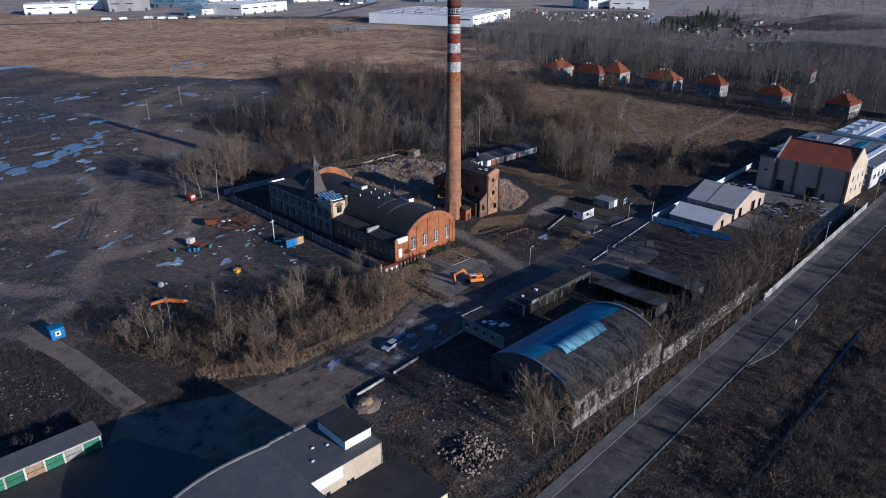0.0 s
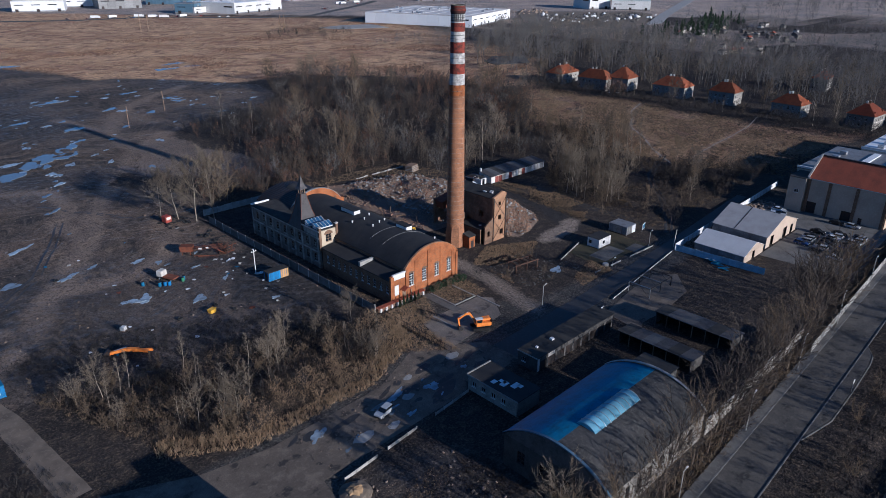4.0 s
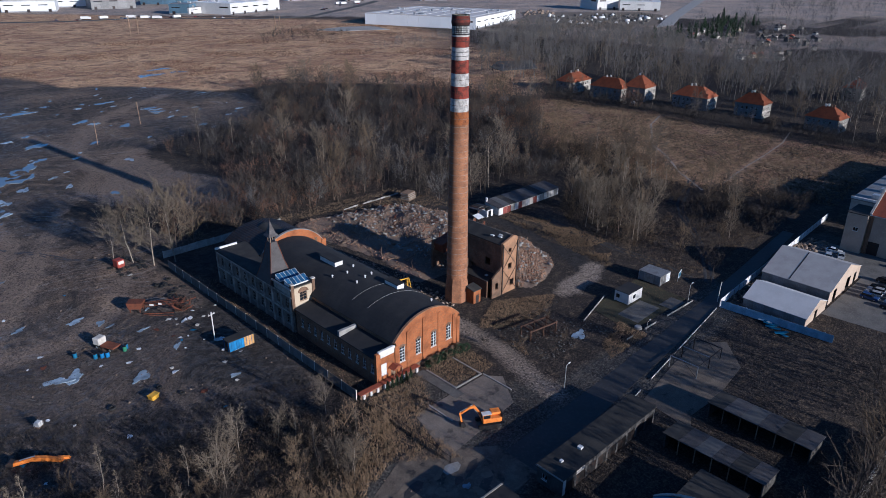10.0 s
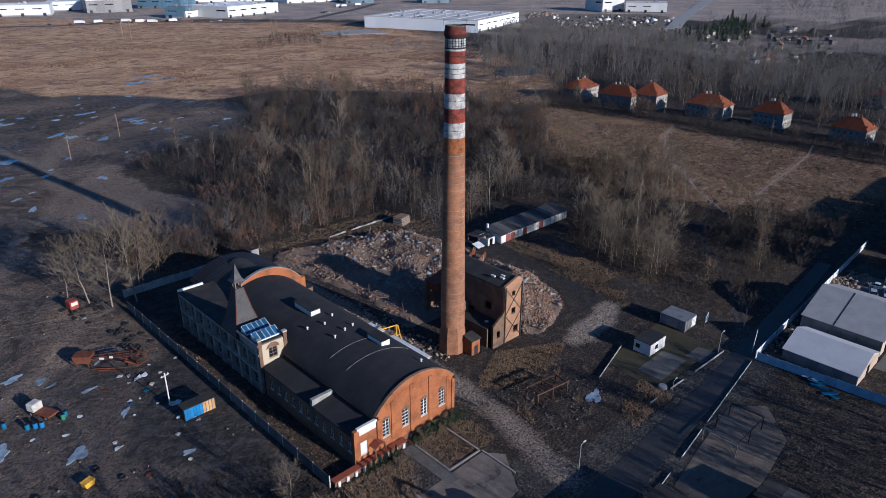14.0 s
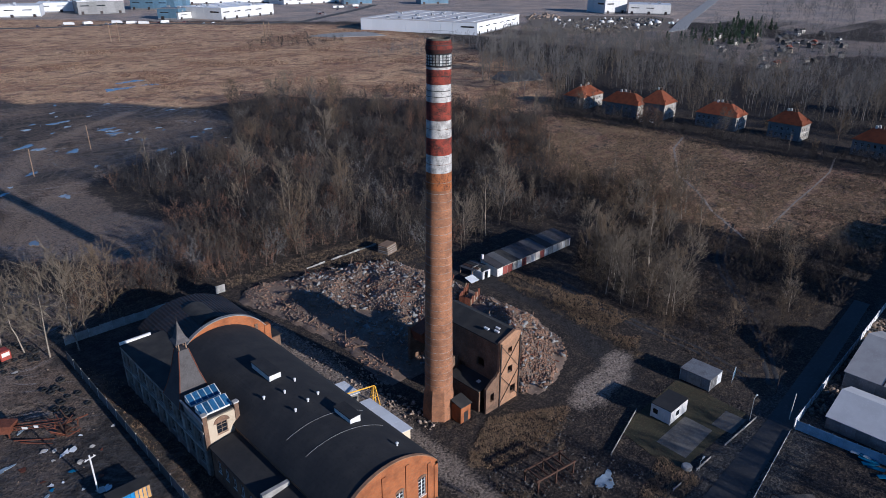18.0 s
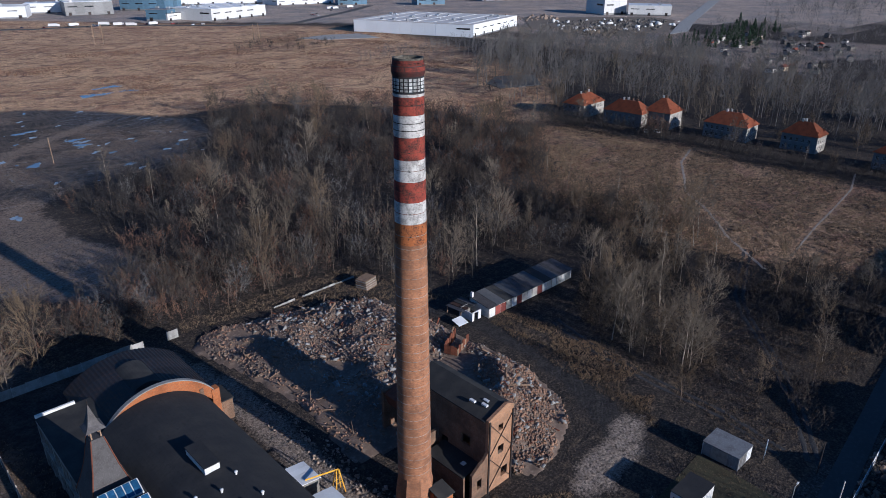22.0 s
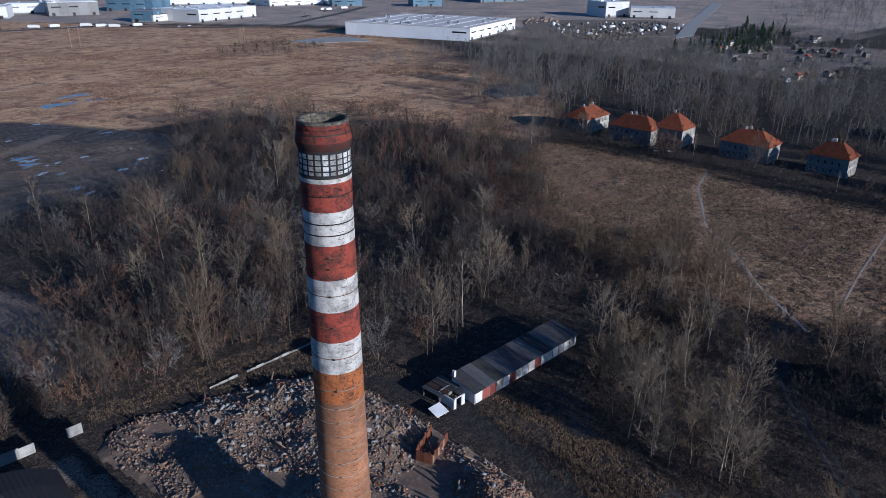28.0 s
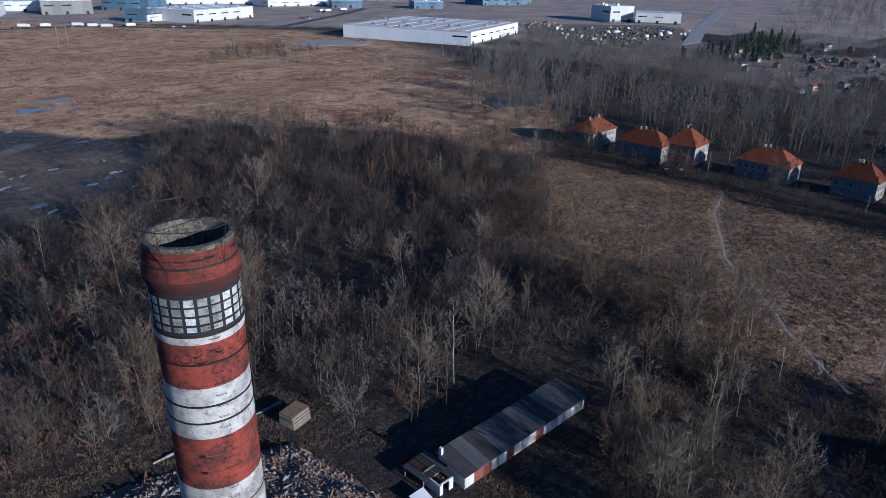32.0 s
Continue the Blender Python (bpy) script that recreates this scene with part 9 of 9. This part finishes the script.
for k in range(9):
    part("board", boxes((-2.3 + 0.07 * (k % 3), 2.3 - 0.1 * (k % 2), -1.9 + 0.05 * k, 1.8, 0.3 * k, 0.3 * k + 0.22)), "plaster_grey" if k % 2 else "timber", st)
# dumped sheets before the blue fence
ds = thing("sheet_pile", 197.0, 90.6, 0, 60, "dumped pile of pale blue-white sheets", "pile")
rp = random.Random(3)
for k in range(12):
    a, b = rp.uniform(-4.5, 4.5), rp.uniform(-1.3, 1.3)
    o = part("sheet", boxes((-1.3, 1.3, -0.5, 0.5, 0, 0.07)), rp.choice(("white_sheet", "blue_sheet", "white_paint")), ds)
    o.matrix_basis = Matrix.Translation((a, b, 0.04 + 0.08 * k * 0.5)) @ Euler((rp.uniform(-0.15, 0.15), rp.uniform(-0.1, 0.1), rp.uniform(0, 3))).to_matrix().to_4x4()
# conifers by the terrace
def small_conifer(x, y, h):
    t = thing("small_conifer", x, y, 0, 0, "small dark clipped conifer by the terrace", "tree", "conifers by the terrace")
    part("trunk", rods(((0, 0, 0), (0, 0, h * 0.8), 0.06), sides=5), "bark_brown", t)
    g = np.random.RandomState(int(x * 10))
    n = 260
    z = 0.15 + (h - 0.2) * g.rand(n)
    rr = 0.62 * (1 - z / h) ** 0.7 * (0.5 + 0.6 * g.rand(n))
    a = g.rand(n) * 6.283
    p0 = np.column_stack([rr * np.cos(a) * 0.3, rr * np.sin(a) * 0.3, z])
    p1 = np.column_stack([rr * np.cos(a), rr * np.sin(a), z + 0.28])
    v, f = twig_tris([(q, w, 0.12) for q, w in zip(p0, p1)])
    o = new("foliage", from_arrays("foliage", v, f, "evergreen"))
    o.parent = t


for i in range(6):
    small_conifer(113.4 + 1.25 * i, 134.3, 2.3 + 0.25 * (i % 3))
# rubbish and sheets strewn on the mud
LITTER = [("white_sheet", "torn white plastic sheet on the mud"), ("blue_sheet", "torn blue tarpaulin on the mud"), ("rust", "rusty scrap plate on the mud"), ("plaster_pale", "broken pale board on the mud")]
for k in range(52):
    if k < 30:
        x, y = rp.gauss(97, 3.4), rp.gauss(182, 9)
    else:
        x, y = rp.uniform(48, 104), rp.uniform(152, 226)
    m, lb = LITTER[rp.choice((0, 0, 1, 2, 3, 3))]
    g = bmesh.new()
    n = 7
    ring = [g.verts.new((math.cos(6.283 * i / n) * rp.uniform(0.3, 1.0), math.sin(6.283 * i / n) * rp.uniform(0.2, 0.7), rp.uniform(0.03, 0.22))) for i in range(n)]
    g.faces.new(ring)
    bmesh.ops.triangulate(g, faces=g.faces[:])
    bmesh.ops.solidify(g, geom=g.faces[:], thickness=0.03)
    o = tagged(part("litter_sheet", g, m), lb, "litter", "litter on the mud")
    o.matrix_basis = Matrix.Translation((x, y, float(relief(x, y)) + 0.03)) @ Matrix.Rotation(rp.uniform(0, 6.28), 4, "Z") @ Matrix.Scale(rp.uniform(0.5, 1.4), 4)

# concrete slabs in the yard and kerbs round the old beds before the hall
for x0, x1, y0, y1 in ((124.2, 131.6, 125.4, 125.7), (131.4, 131.7, 125.8, 134.0), (124.0, 124.3, 125.4, 134.4), (116.0, 116.3, 118.4, 125), (131.7, 132.0, 117.4, 125.2)):
    k = thing("bed_kerb", x0, y0, 0, 0, "low pale concrete bed edging", "kerb", "bed edgings before the hall")
    part("stone", boxes((0, x1 - x0, 0, y1 - y0, 0, 0.22)), "concrete", k)
slab("path", [(121.6, 123.0), (124.0, 123.0), (124.0, 135.1), (121.6, 135.1)], 0.06, "paving", "straight slab path to the hall door", "path", 0.1)

rl = thing("railing", 107.7, 133.4, 0, 0, "dark iron railing along the forecourt", "fence")
for k in range(12):
    part("post", boxes((-0.05, 0.05, -2.1 * k - 0.05, -2.1 * k + 0.05, 0, 1.7)), "dark_steel", rl)
    if k < 11:
        part("rail", boxes((-0.03, 0.03, -2.1 * k - 2.05, -2.1 * k - 0.05, 1.45, 1.52), (-0.03, 0.03, -2.1 * k - 2.05, -2.1 * k - 0.05, 0.2, 0.27)), "dark_steel", rl)
        part("bars", boxes(*[(-0.012, 0.012, -2.1 * k - 0.2 * q - 0.02, -2.1 * k - 0.2 * q, 0.1, 1.6) for q in range(1, 10)]), "dark_steel", rl)
# a dark clipped hedge under the gable windows
for x, y, q in ((125.6, 135.2, 1.0), (127.4, 135.0, 1.3), (129.6, 135.1, 1.2), (131.8, 134.9, 1.1), (134.2, 134.7, 1.4), (135.8, 134.2, 1.2)):
    gq = np.random.RandomState(int(x * 10))
    n = 420
    d = gq.randn(n, 3)
    d /= np.linalg.norm(d, axis=1)[:, None]
    p0 = d * np.array([1.0, 0.7, 0.8]) * q * 0.75 + np.array([0, 0, 0.75 * q])
    p1 = p0 + d * 0.3 + gq.randn(n, 3) * 0.12
    sb = thing("evergreen_bush", x, y, 0, 0, "dark evergreen bush under the gable windows", "bush", "bushes before the gable")
    part("stem", rods(((0, 0, 0), (0, 0, q), 0.05), sides=5), "bark_brown", sb)
    leaf = new("foliage", from_arrays("foliage", *twig_tris([(u, w, 0.09) for u, w in zip(p0, p1)]), "evergreen"))
    leaf.parent = sb

# ---- puddles and ice ----
def puddle(x, y, a, b, turn, frozen, seed):
    g = random.Random(seed)
    bm = bmesh.new()
    n = 34
    ph = [g.uniform(0, 6.28) for _ in range(3)]
    if b < 0.35 * a:
        a, b = a * 0.7, b * 1.5
    pts = []
    for i in range(n):
        t = 6.283 * i / n
        k = 0.72 + 0.2 * math.sin(2 * t + ph[0]) + 0.16 * math.sin(3 * t + ph[1]) + 0.13 * math.sin(5 * t + ph[2]) + g.uniform(-0.1, 0.1)
        pts.append((math.cos(t) * a * k, math.sin(t) * b * k))
    prism(bm, pts, "z", -0.6, 0.0)
    o = tagged(part("puddle", bm, "ice" if frozen else "water"), "frozen grey-blue puddle in the mud" if frozen else "shallow puddle reflecting blue sky", "puddle", kind="structure")
    zz = sum(float(relief(x + dx * a * 0.6, y + dy * b * 0.6)) for dx, dy in ((0, 0), (1, 0), (-1, 0), (0, 1), (0, -1))) / 5 + 0.05
    o.matrix_basis = pose(x, y, zz + 0.03, 0, 0, turn)


for i, (x, y, a, b, t, fz) in enumerate(((79.5, 173.5, 3.2, 1.6, 20, 1), (68.8, 182.5, 4.0, 2.2, 40, 1), (77.0, 207.3, 2.6, 1.3, 10, 1), (65.8, 183.6, 3.4, 1.8, -20, 1), (59.0, 209.0, 5.0, 1.0, 30, 1), (94, 341, 11, 9, 55, 0), (84, 333, 9, 6, 40, 0), (68, 319, 13, 9, 35, 0), (58, 328, 12, 6, 40, 0), (103, 352, 9, 5, 60, 0), (78, 342, 10, 1.6, 30, 1), (138, 642, 30, 7, 15, 0), (110, 610, 22, 5, 25, 0), (252.9, 574.7, 14, 4, 10, 0), (150, 428, 8, 2.5, 20, 0), (163, 404, 7, 2, 30, 0), (236, 551, 16, 5, 15, 0), (258, 553, 9, 3, 10, 0), (140, 380, 6, 1.4, 40, 0), (118, 390, 12, 2.0, 30, 0), (100, 420, 14, 1.8, 20, 0), (84, 300, 5, 1.2, 30, 1), (120, 300, 4, 1.2, 60, 0), (110, 318, 5, 1.0, 50, 1), (46, 214, 6, 1.2, 30, 1), (30, 300, 9, 2.2, 30, 0), (48, 352, 12, 2.4, 45, 0), (130, 470, 18, 2.2, 20, 0), (175, 470, 12, 1.8, 10, 0), (90, 520, 20, 2.5, 25, 0), (190, 440, 9, 1.4, 15, 0), (20, 420, 16, 3.0, 30, 0), (87, 193, 2.2, 0.8, 10, 1), (90, 180, 2, 0.7, 60, 1), (94, 161, 1.8, 0.6, 20, 1), (70, 107, 4, 0.9, 40, 1), (88, 106.5, 5, 0.8, 20, 1), (96, 104, 3.5, 0.9, 10, 1), (160, 121, 3.4, 1.6, 40, 1), (55, 240, 7, 1.0, 30, 1), (40, 262, 8, 1.3, 45, 1), (72, 268, 6, 1.0, 40, 0))):
    puddle(x, y, a, b, t, fz, i)

pu = random.Random(44)
for k in range(8):
    x = pu.uniform(66, 114)
    puddle(x, 99.8 + pu.uniform(0, 7.5), pu.uniform(0.6, 2.4), pu.uniform(0.25, 0.6), pu.uniform(-5, 30), pu.random() < 0.6, 400 + k)
for k in range(230):
    x, y = pu.uniform(20, 245), pu.uniform(190, 530)
    if not inside(MUD, x, y) or (k < 110 and not (60 < x < 245 and 300 < y < 500)):
        continue
    a = pu.uniform(0.7, 4.6) * (0.5 if y < 280 else 1)
    puddle(x, y, a, a * pu.uniform(0.25, 0.6), pu.gauss(35, 25), pu.random() < 0.55, 100 + k)

# ---- rusty bin of upright sheets behind the ruin, low wall along the wood ----
rb = thing("scrap_bin", 189.5, 182.0, 0.6, 24, "open bin of rusted upright steel sheets", "container")
for k in range(9):
    part("sheet", boxes((-3.4 + 0.76 * k, -2.72 + 0.76 * k, 1.5 + 0.05 * (k % 2), 1.6 + 0.05 * (k % 2), 0, 2.2 + 0.25 * ((k * 7) % 3))), "rust", rb)
    part("sheet", boxes((-3.4 + 0.76 * k, -2.72 + 0.76 * k, -1.6, -1.5, 0, 1.6 + 0.3 * ((k * 5) % 3))), "rust" if k % 3 else "timber", rb)
for k in range(4):
    part("sheet", boxes((-3.5, -3.42, -1.45 + 0.75 * k, -0.75 + 0.75 * k, 0, 2.0 + 0.2 * (k % 2))), "rust", rb)
for k in range(16):
    xa, ya = 170 + 2.1 * k, 226.5 + 0.06 * k
    if k == 3 or k > 11:
        continue
    w = thing("low_wall", xa, ya, float(relief(xa, ya)) - 0.1, 1.6, "broken low concrete wall section by the wood", "wall", "low wall along the wood")
    part("block", boxes((0, 2.0, 0, 0.16, 0, 0.5 + 0.1 * (k % 3)), bevel=0.03), "concrete", w)
sp = thing("straw_heap", 66.0, 90.5, 0, 0, "round heap of straw-coloured sand and reed", "heap")
g = np.random.RandomState(8)
for nm, mt, r0, hz in (("mound", "hardcore", 2.9, 1.0), ("cap", "twig_gold", 1.9, 1.35)):
    bm = lathe(bmesh.new(), [(r0, -0.2), (r0 * 0.93, hz * 0.35), (r0 * 0.7, hz * 0.75), (r0 * 0.35, hz * 0.97), (0.05, hz)], 18, cap=False)
    for v in bm.verts:
        v.co += Vector((g.uniform(-0.2, 0.2), g.uniform(-0.2, 0.2), g.uniform(-0.1, 0.12)))
    part(nm, bm, mt, sp)
# ---- the far business park ----
def far_hall(name, x, y, turn, lx, ly, h, wall_mat, roof_mat, label, strips=0, plant_n=6, win=True):
    t = thing(name, x, y, 0, turn, label, "warehouse", "halls of the business park")
    n = max(2, int(lx / 12))
    for i in range(n):
        part("wall_panel", boxes((lx * i / n, lx * (i + 1) / n - 0.15, 0, 0.4, 0, h)), wall_mat, t)
        if win and i % 2 == 0:
            part("dock_door", boxes((lx * (i + 0.3) / n, lx * (i + 0.6) / n, -0.12, -0.01, 0, min(4.2, h * 0.35))), "dark_steel", t)
    m = max(2, int(ly / 14))
    for i in range(m):
        part("wall_panel", boxes((0, 0.4, 0.42 + (ly - 0.84) * i / m, 0.42 + (ly - 0.84) * (i + 1) / m - 0.15, 0, h)), wall_mat, t)
        part("wall_panel", boxes((lx - 0.4, lx, 0.42 + (ly - 0.84) * i / m, 0.42 + (ly - 0.84) * (i + 1) / m - 0.15, 0, h)), wall_mat, t)
    part("back_wall", boxes((0, lx, ly - 0.4, ly, 0, h)), wall_mat, t)
    part("base_band", boxes((-0.06, lx + 0.06, -0.06, -0.005, 0, h * 0.12)), "grey_sheet", t)
    if win:
        for k in range(max(1, int(lx / 22))):
            part("window_strip", boxes((4 + 22 * k, 16 + 22 * k, -0.1, -0.005, h * 0.62, h * 0.7)), "dark_glass", t)
        part("window_strip", boxes((-0.1, -0.005, 4, min(ly - 4, 20), h * 0.6, h * 0.72)), "dark_glass", t)
    part("roof", boxes((-0.2, lx + 0.2, -0.2, ly + 0.2, h, h + 0.5)), roof_mat, t)
    g = random.Random(int(x))
    for k in range(strips):
        part("roof_light", boxes((3, lx - 3, ly * (k + 0.4) / strips, ly * (k + 0.6) / strips, h + 0.5, h + 0.75)), "white_paint", t)
    for k in range(plant_n):
        a, b = g.uniform(3, lx - 8), g.uniform(3, ly - 6)
        part("roof_plant", boxes((a, a + g.uniform(2, 5), b, b + g.uniform(2, 4), h + 0.5, h + g.uniform(1.6, 3.2)), bevel=0.1), "galvanised", t)
    return t


worn("white_clad", (0.82, 0.83, 0.84), (0.7, 0.71, 0.72), (0.86, 0.87, 0.88), big=0.05, small=0.6, rough=0.5, amount=0.4, rnd=0.03)
worn("roof_foil", (0.6, 0.56, 0.52), (0.48, 0.45, 0.42), (0.66, 0.62, 0.58), big=0.03, small=0.4, rough=0.7, amount=0.6, rnd=0.03)
far_hall("white_warehouse", 648.5, 621, 21.5, 140, 150, 13.0, "white_clad", "roof_foil", "huge new white warehouse at the field's edge", 7, 22)
far_hall("logistics_hall", 1024, 710, -22, 40, 50, 21, "white_paint", "white_sheet", "tall white production hall", 0, 3)
far_hall("logistics_hall", 1044, 681, -58, 62, 50, 14, "white_paint", "white_sheet", "low white production hall with dock doors", 0, 3)
far_hall("logistics_hall", 385, 1292, -20, 52, 40, 14, "white_sheet", "white_sheet", "pale grey-white logistics hall", 0, 3)
far_hall("logistics_hall", 419, 1216, -11, 64, 60, 18, "grey_sheet", "white_sheet", "grey logistics hall with pale roof", 2, 4)
far_hall("logistics_hall", 516, 1272, -48, 74, 60, 16, "park_blue", "park_blue", "dark blue sheet-clad hall", 0, 4)
far_hall("logistics_hall", 472, 1058, -48, 30, 26, 14, "park_blue", "grey_sheet", "small blue-clad office block", 0, 2)
far_hall("logistics_hall", 491, 1035, 18, 23, 20, 9, "white_paint", "grey_sheet", "small white annex with windows", 0, 2)
far_hall("logistics_hall", 532, 991, 20, 109, 78, 15, "white_paint", "white_sheet", "long white hall with blue-grey side", 4, 8)
far_hall("logistics_hall", 763, 1211, -5, 113, 60, 10, "white_sheet", "white_sheet", "long low pale hall", 3, 6)
far_hall("logistics_hall", 849, 1149, -28, 52, 40, 12, "park_blue", "white_sheet", "blue and white trade hall", 0, 3)
far_hall("logistics_hall", 957, 1060, -28, 52, 40, 12, "park_blue", "white_sheet", "blue trade hall with white front", 0, 3)
far_hall("logistics_hall", 1135, 1067, -11, 117, 60, 13, "park_blue", "grey_sheet", "long dark blue hall", 0, 4)
far_hall("logistics_hall", 640, 1330, -20, 150, 80, 16, "white_sheet", "white_sheet", "wide pale hall on the skyline", 4, 6)
far_hall("logistics_hall", 300, 1230, -20, 70, 60, 15, "white_sheet", "white_paint", "white hall beside the far road", 2, 4)
far_hall("logistics_hall", 1000, 1300, -20, 170, 90, 14, "grey_sheet", "white_sheet", "grey hall on the skyline", 3, 6)
slab("far_road", [(120, 1150), (328, 1036), (422, 1030), (526, 925), (600, 905), (779, 1030), (885, 1114), (893, 1104), (787, 1020), (603, 893), (520, 913), (416, 1018), (324, 1024), (110, 1138)], 0.12, "asphalt", "distant grey road across the fields", "road", 0.4)
slab("far_road", [(842, 498), (887, 499), (1000, 552), (1523, 770), (1500, 782), (990, 566)], 0.14, "concrete", "pale new concrete road by the gardens", "road", 0.4)
slab("gravel_lot", [(474, 430), (500, 415), (471, 385), (440, 394), (446, 412)], 0.35, "paving", "pale gravel lot behind the trees", "yard", 0.6)
slab("basin", [(505, 742), (548, 750), (586, 738), (575, 690), (520, 712)], 0.1, "concrete", "pale concrete basin before the warehouse", "yard", 0.4)
slab("building_site", [(770, 640), (893, 760), (1040, 640), (1020, 590), (860, 510), (800, 560)], 0.08, "hardcore", "pale building site with stacked material", "yard", 0.4)
chunks("building_material", scatter([(800, 620), (880, 690), (1010, 620), (990, 585), (870, 530), (820, 570)], 520, 61), lambda X, Y: X * 0 + 0.6, 1.0, 5.0, "plaster_soot", "dull cabins and stacked material on the site", 20, None, 0.5)
chunks("building_material", scatter([(780, 600), (860, 700), (1020, 640), (1000, 570), (870, 515), (800, 560)], 34, 65), lambda X, Y: X * 0 + 1.2, 3.0, 8.0, "white_paint", "white site cabins and wrapped pallets", 22, None, 0.6)
chunks("building_material", scatter([(740, 560), (800, 640), (860, 560), (800, 500)], 260, 66), lambda X, Y: X * 0 + 0.3, 1.0, 6.0, "hardcore", "earth heaps at the edge of the site", 23, None, 0.4)
chunks("building_material", scatter([(700, 780), (800, 860), (960, 760), (900, 700), (800, 740)], 200, 62), lambda X, Y: X * 0 + 0.5, 1.0, 7.0, "rubble_grey", "heaps of earth and material on the site", 21, None, 0.4)

rg = random.Random(17)
GARDENS = [(733, 419), (704, 361), (600, 276), (729, 272), (922, 329), (989, 429), (867, 451)]
for i, (x, y) in enumerate(scatter(GARDENS, 55, 63)):
    t = thing("garden_house", x, y, 0, rg.uniform(-25, 25), rg.choice(("small pale garden house with dark roof", "small white garden house among bare trees", "low grey allotment hut with sheet roof")), "house", "garden houses")
    a, b, h = rg.uniform(1.8, 3.8), rg.uniform(1.7, 3.0), rg.uniform(2.2, 3.8)
    part("hut", boxes((-a, a, -b, b, 0, h)), rg.choice(("plaster_pale", "plaster_grey", "plaster_grey", "plaster_soot", "plaster_soot", "plaster_cream")), t)
    part("roof", prism(bmesh.new(), [(-b - 0.3, h), (b + 0.3, h), (0, h + 1.6)], "x", -a - 0.3, a + 0.3), rg.choice(("slate", "tile_red", "old_felt", "slate", "slate")), t)
    part("door", boxes((-0.5, 0.5, -b - 0.06, -b, 0, 2.0)), "dark_steel", t)
    part("window", boxes((a * 0.4, a * 0.8, -b - 0.05, -b, 1.0, 1.9)), "dark_glass", t)
# conifers in the gardens
FIR = []
for i in range(3):
    g = np.random.RandomState(90 + i)
    n = 120
    z = 1 + 12 * g.rand(n)
    rr = 3.2 * (1 - (z / 14.5) ** 2) * (0.6 + 0.5 * g.rand(n)) + 0.2
    a = g.rand(n) * 6.283
    p0 = np.column_stack([0 * a, 0 * a, z + 0.5])
    p1 = np.column_stack([rr * np.cos(a), rr * np.sin(a), z - 0.4])
    FIR.append(twig_tris([(q, w, 0.7) for q, w in zip(p0, p1)]))
woodland("conifer_clump", scatter([(700, 400), (730, 440), (900, 460), (1060, 520), (1100, 560), (960, 420), (800, 380)], 95, 64), "evergreen", "dark conifers among the gardens", 0.5, 1.05, FIR)
# vehicles on the far roads
for k in range(34):
    f = rg.random()
    x, y = (330 + 195 * f, 1030 - 110 * f) if k % 3 else (640 + 230 * f, 930 + 170 * f)
    x, y = x + rg.uniform(-12, 12), y + rg.uniform(14, 44)
    if k % 4 == 0:
        v = thing("lorry", x, y, 0, rg.uniform(-35, 20), "distant white box lorry by the road", "lorry", "lorries by the far road")
        part("box", boxes((-6, 4.2, -1.25, 1.25, 0.9, 4.0)), "white_paint", v)
        part("cab", boxes((4.4, 6.6, -1.2, 1.2, 0.6, 3.4), bevel=0.2), "white_paint", v)
        part("chassis", boxes((-6, 6.4, -0.9, 0.9, 0.0, 0.88)), "rubber", v)
    else:
        park(cc.choice(("white", "silver", "black", "blue", "red")), x, y, 0.0, rg.uniform(0, 180))
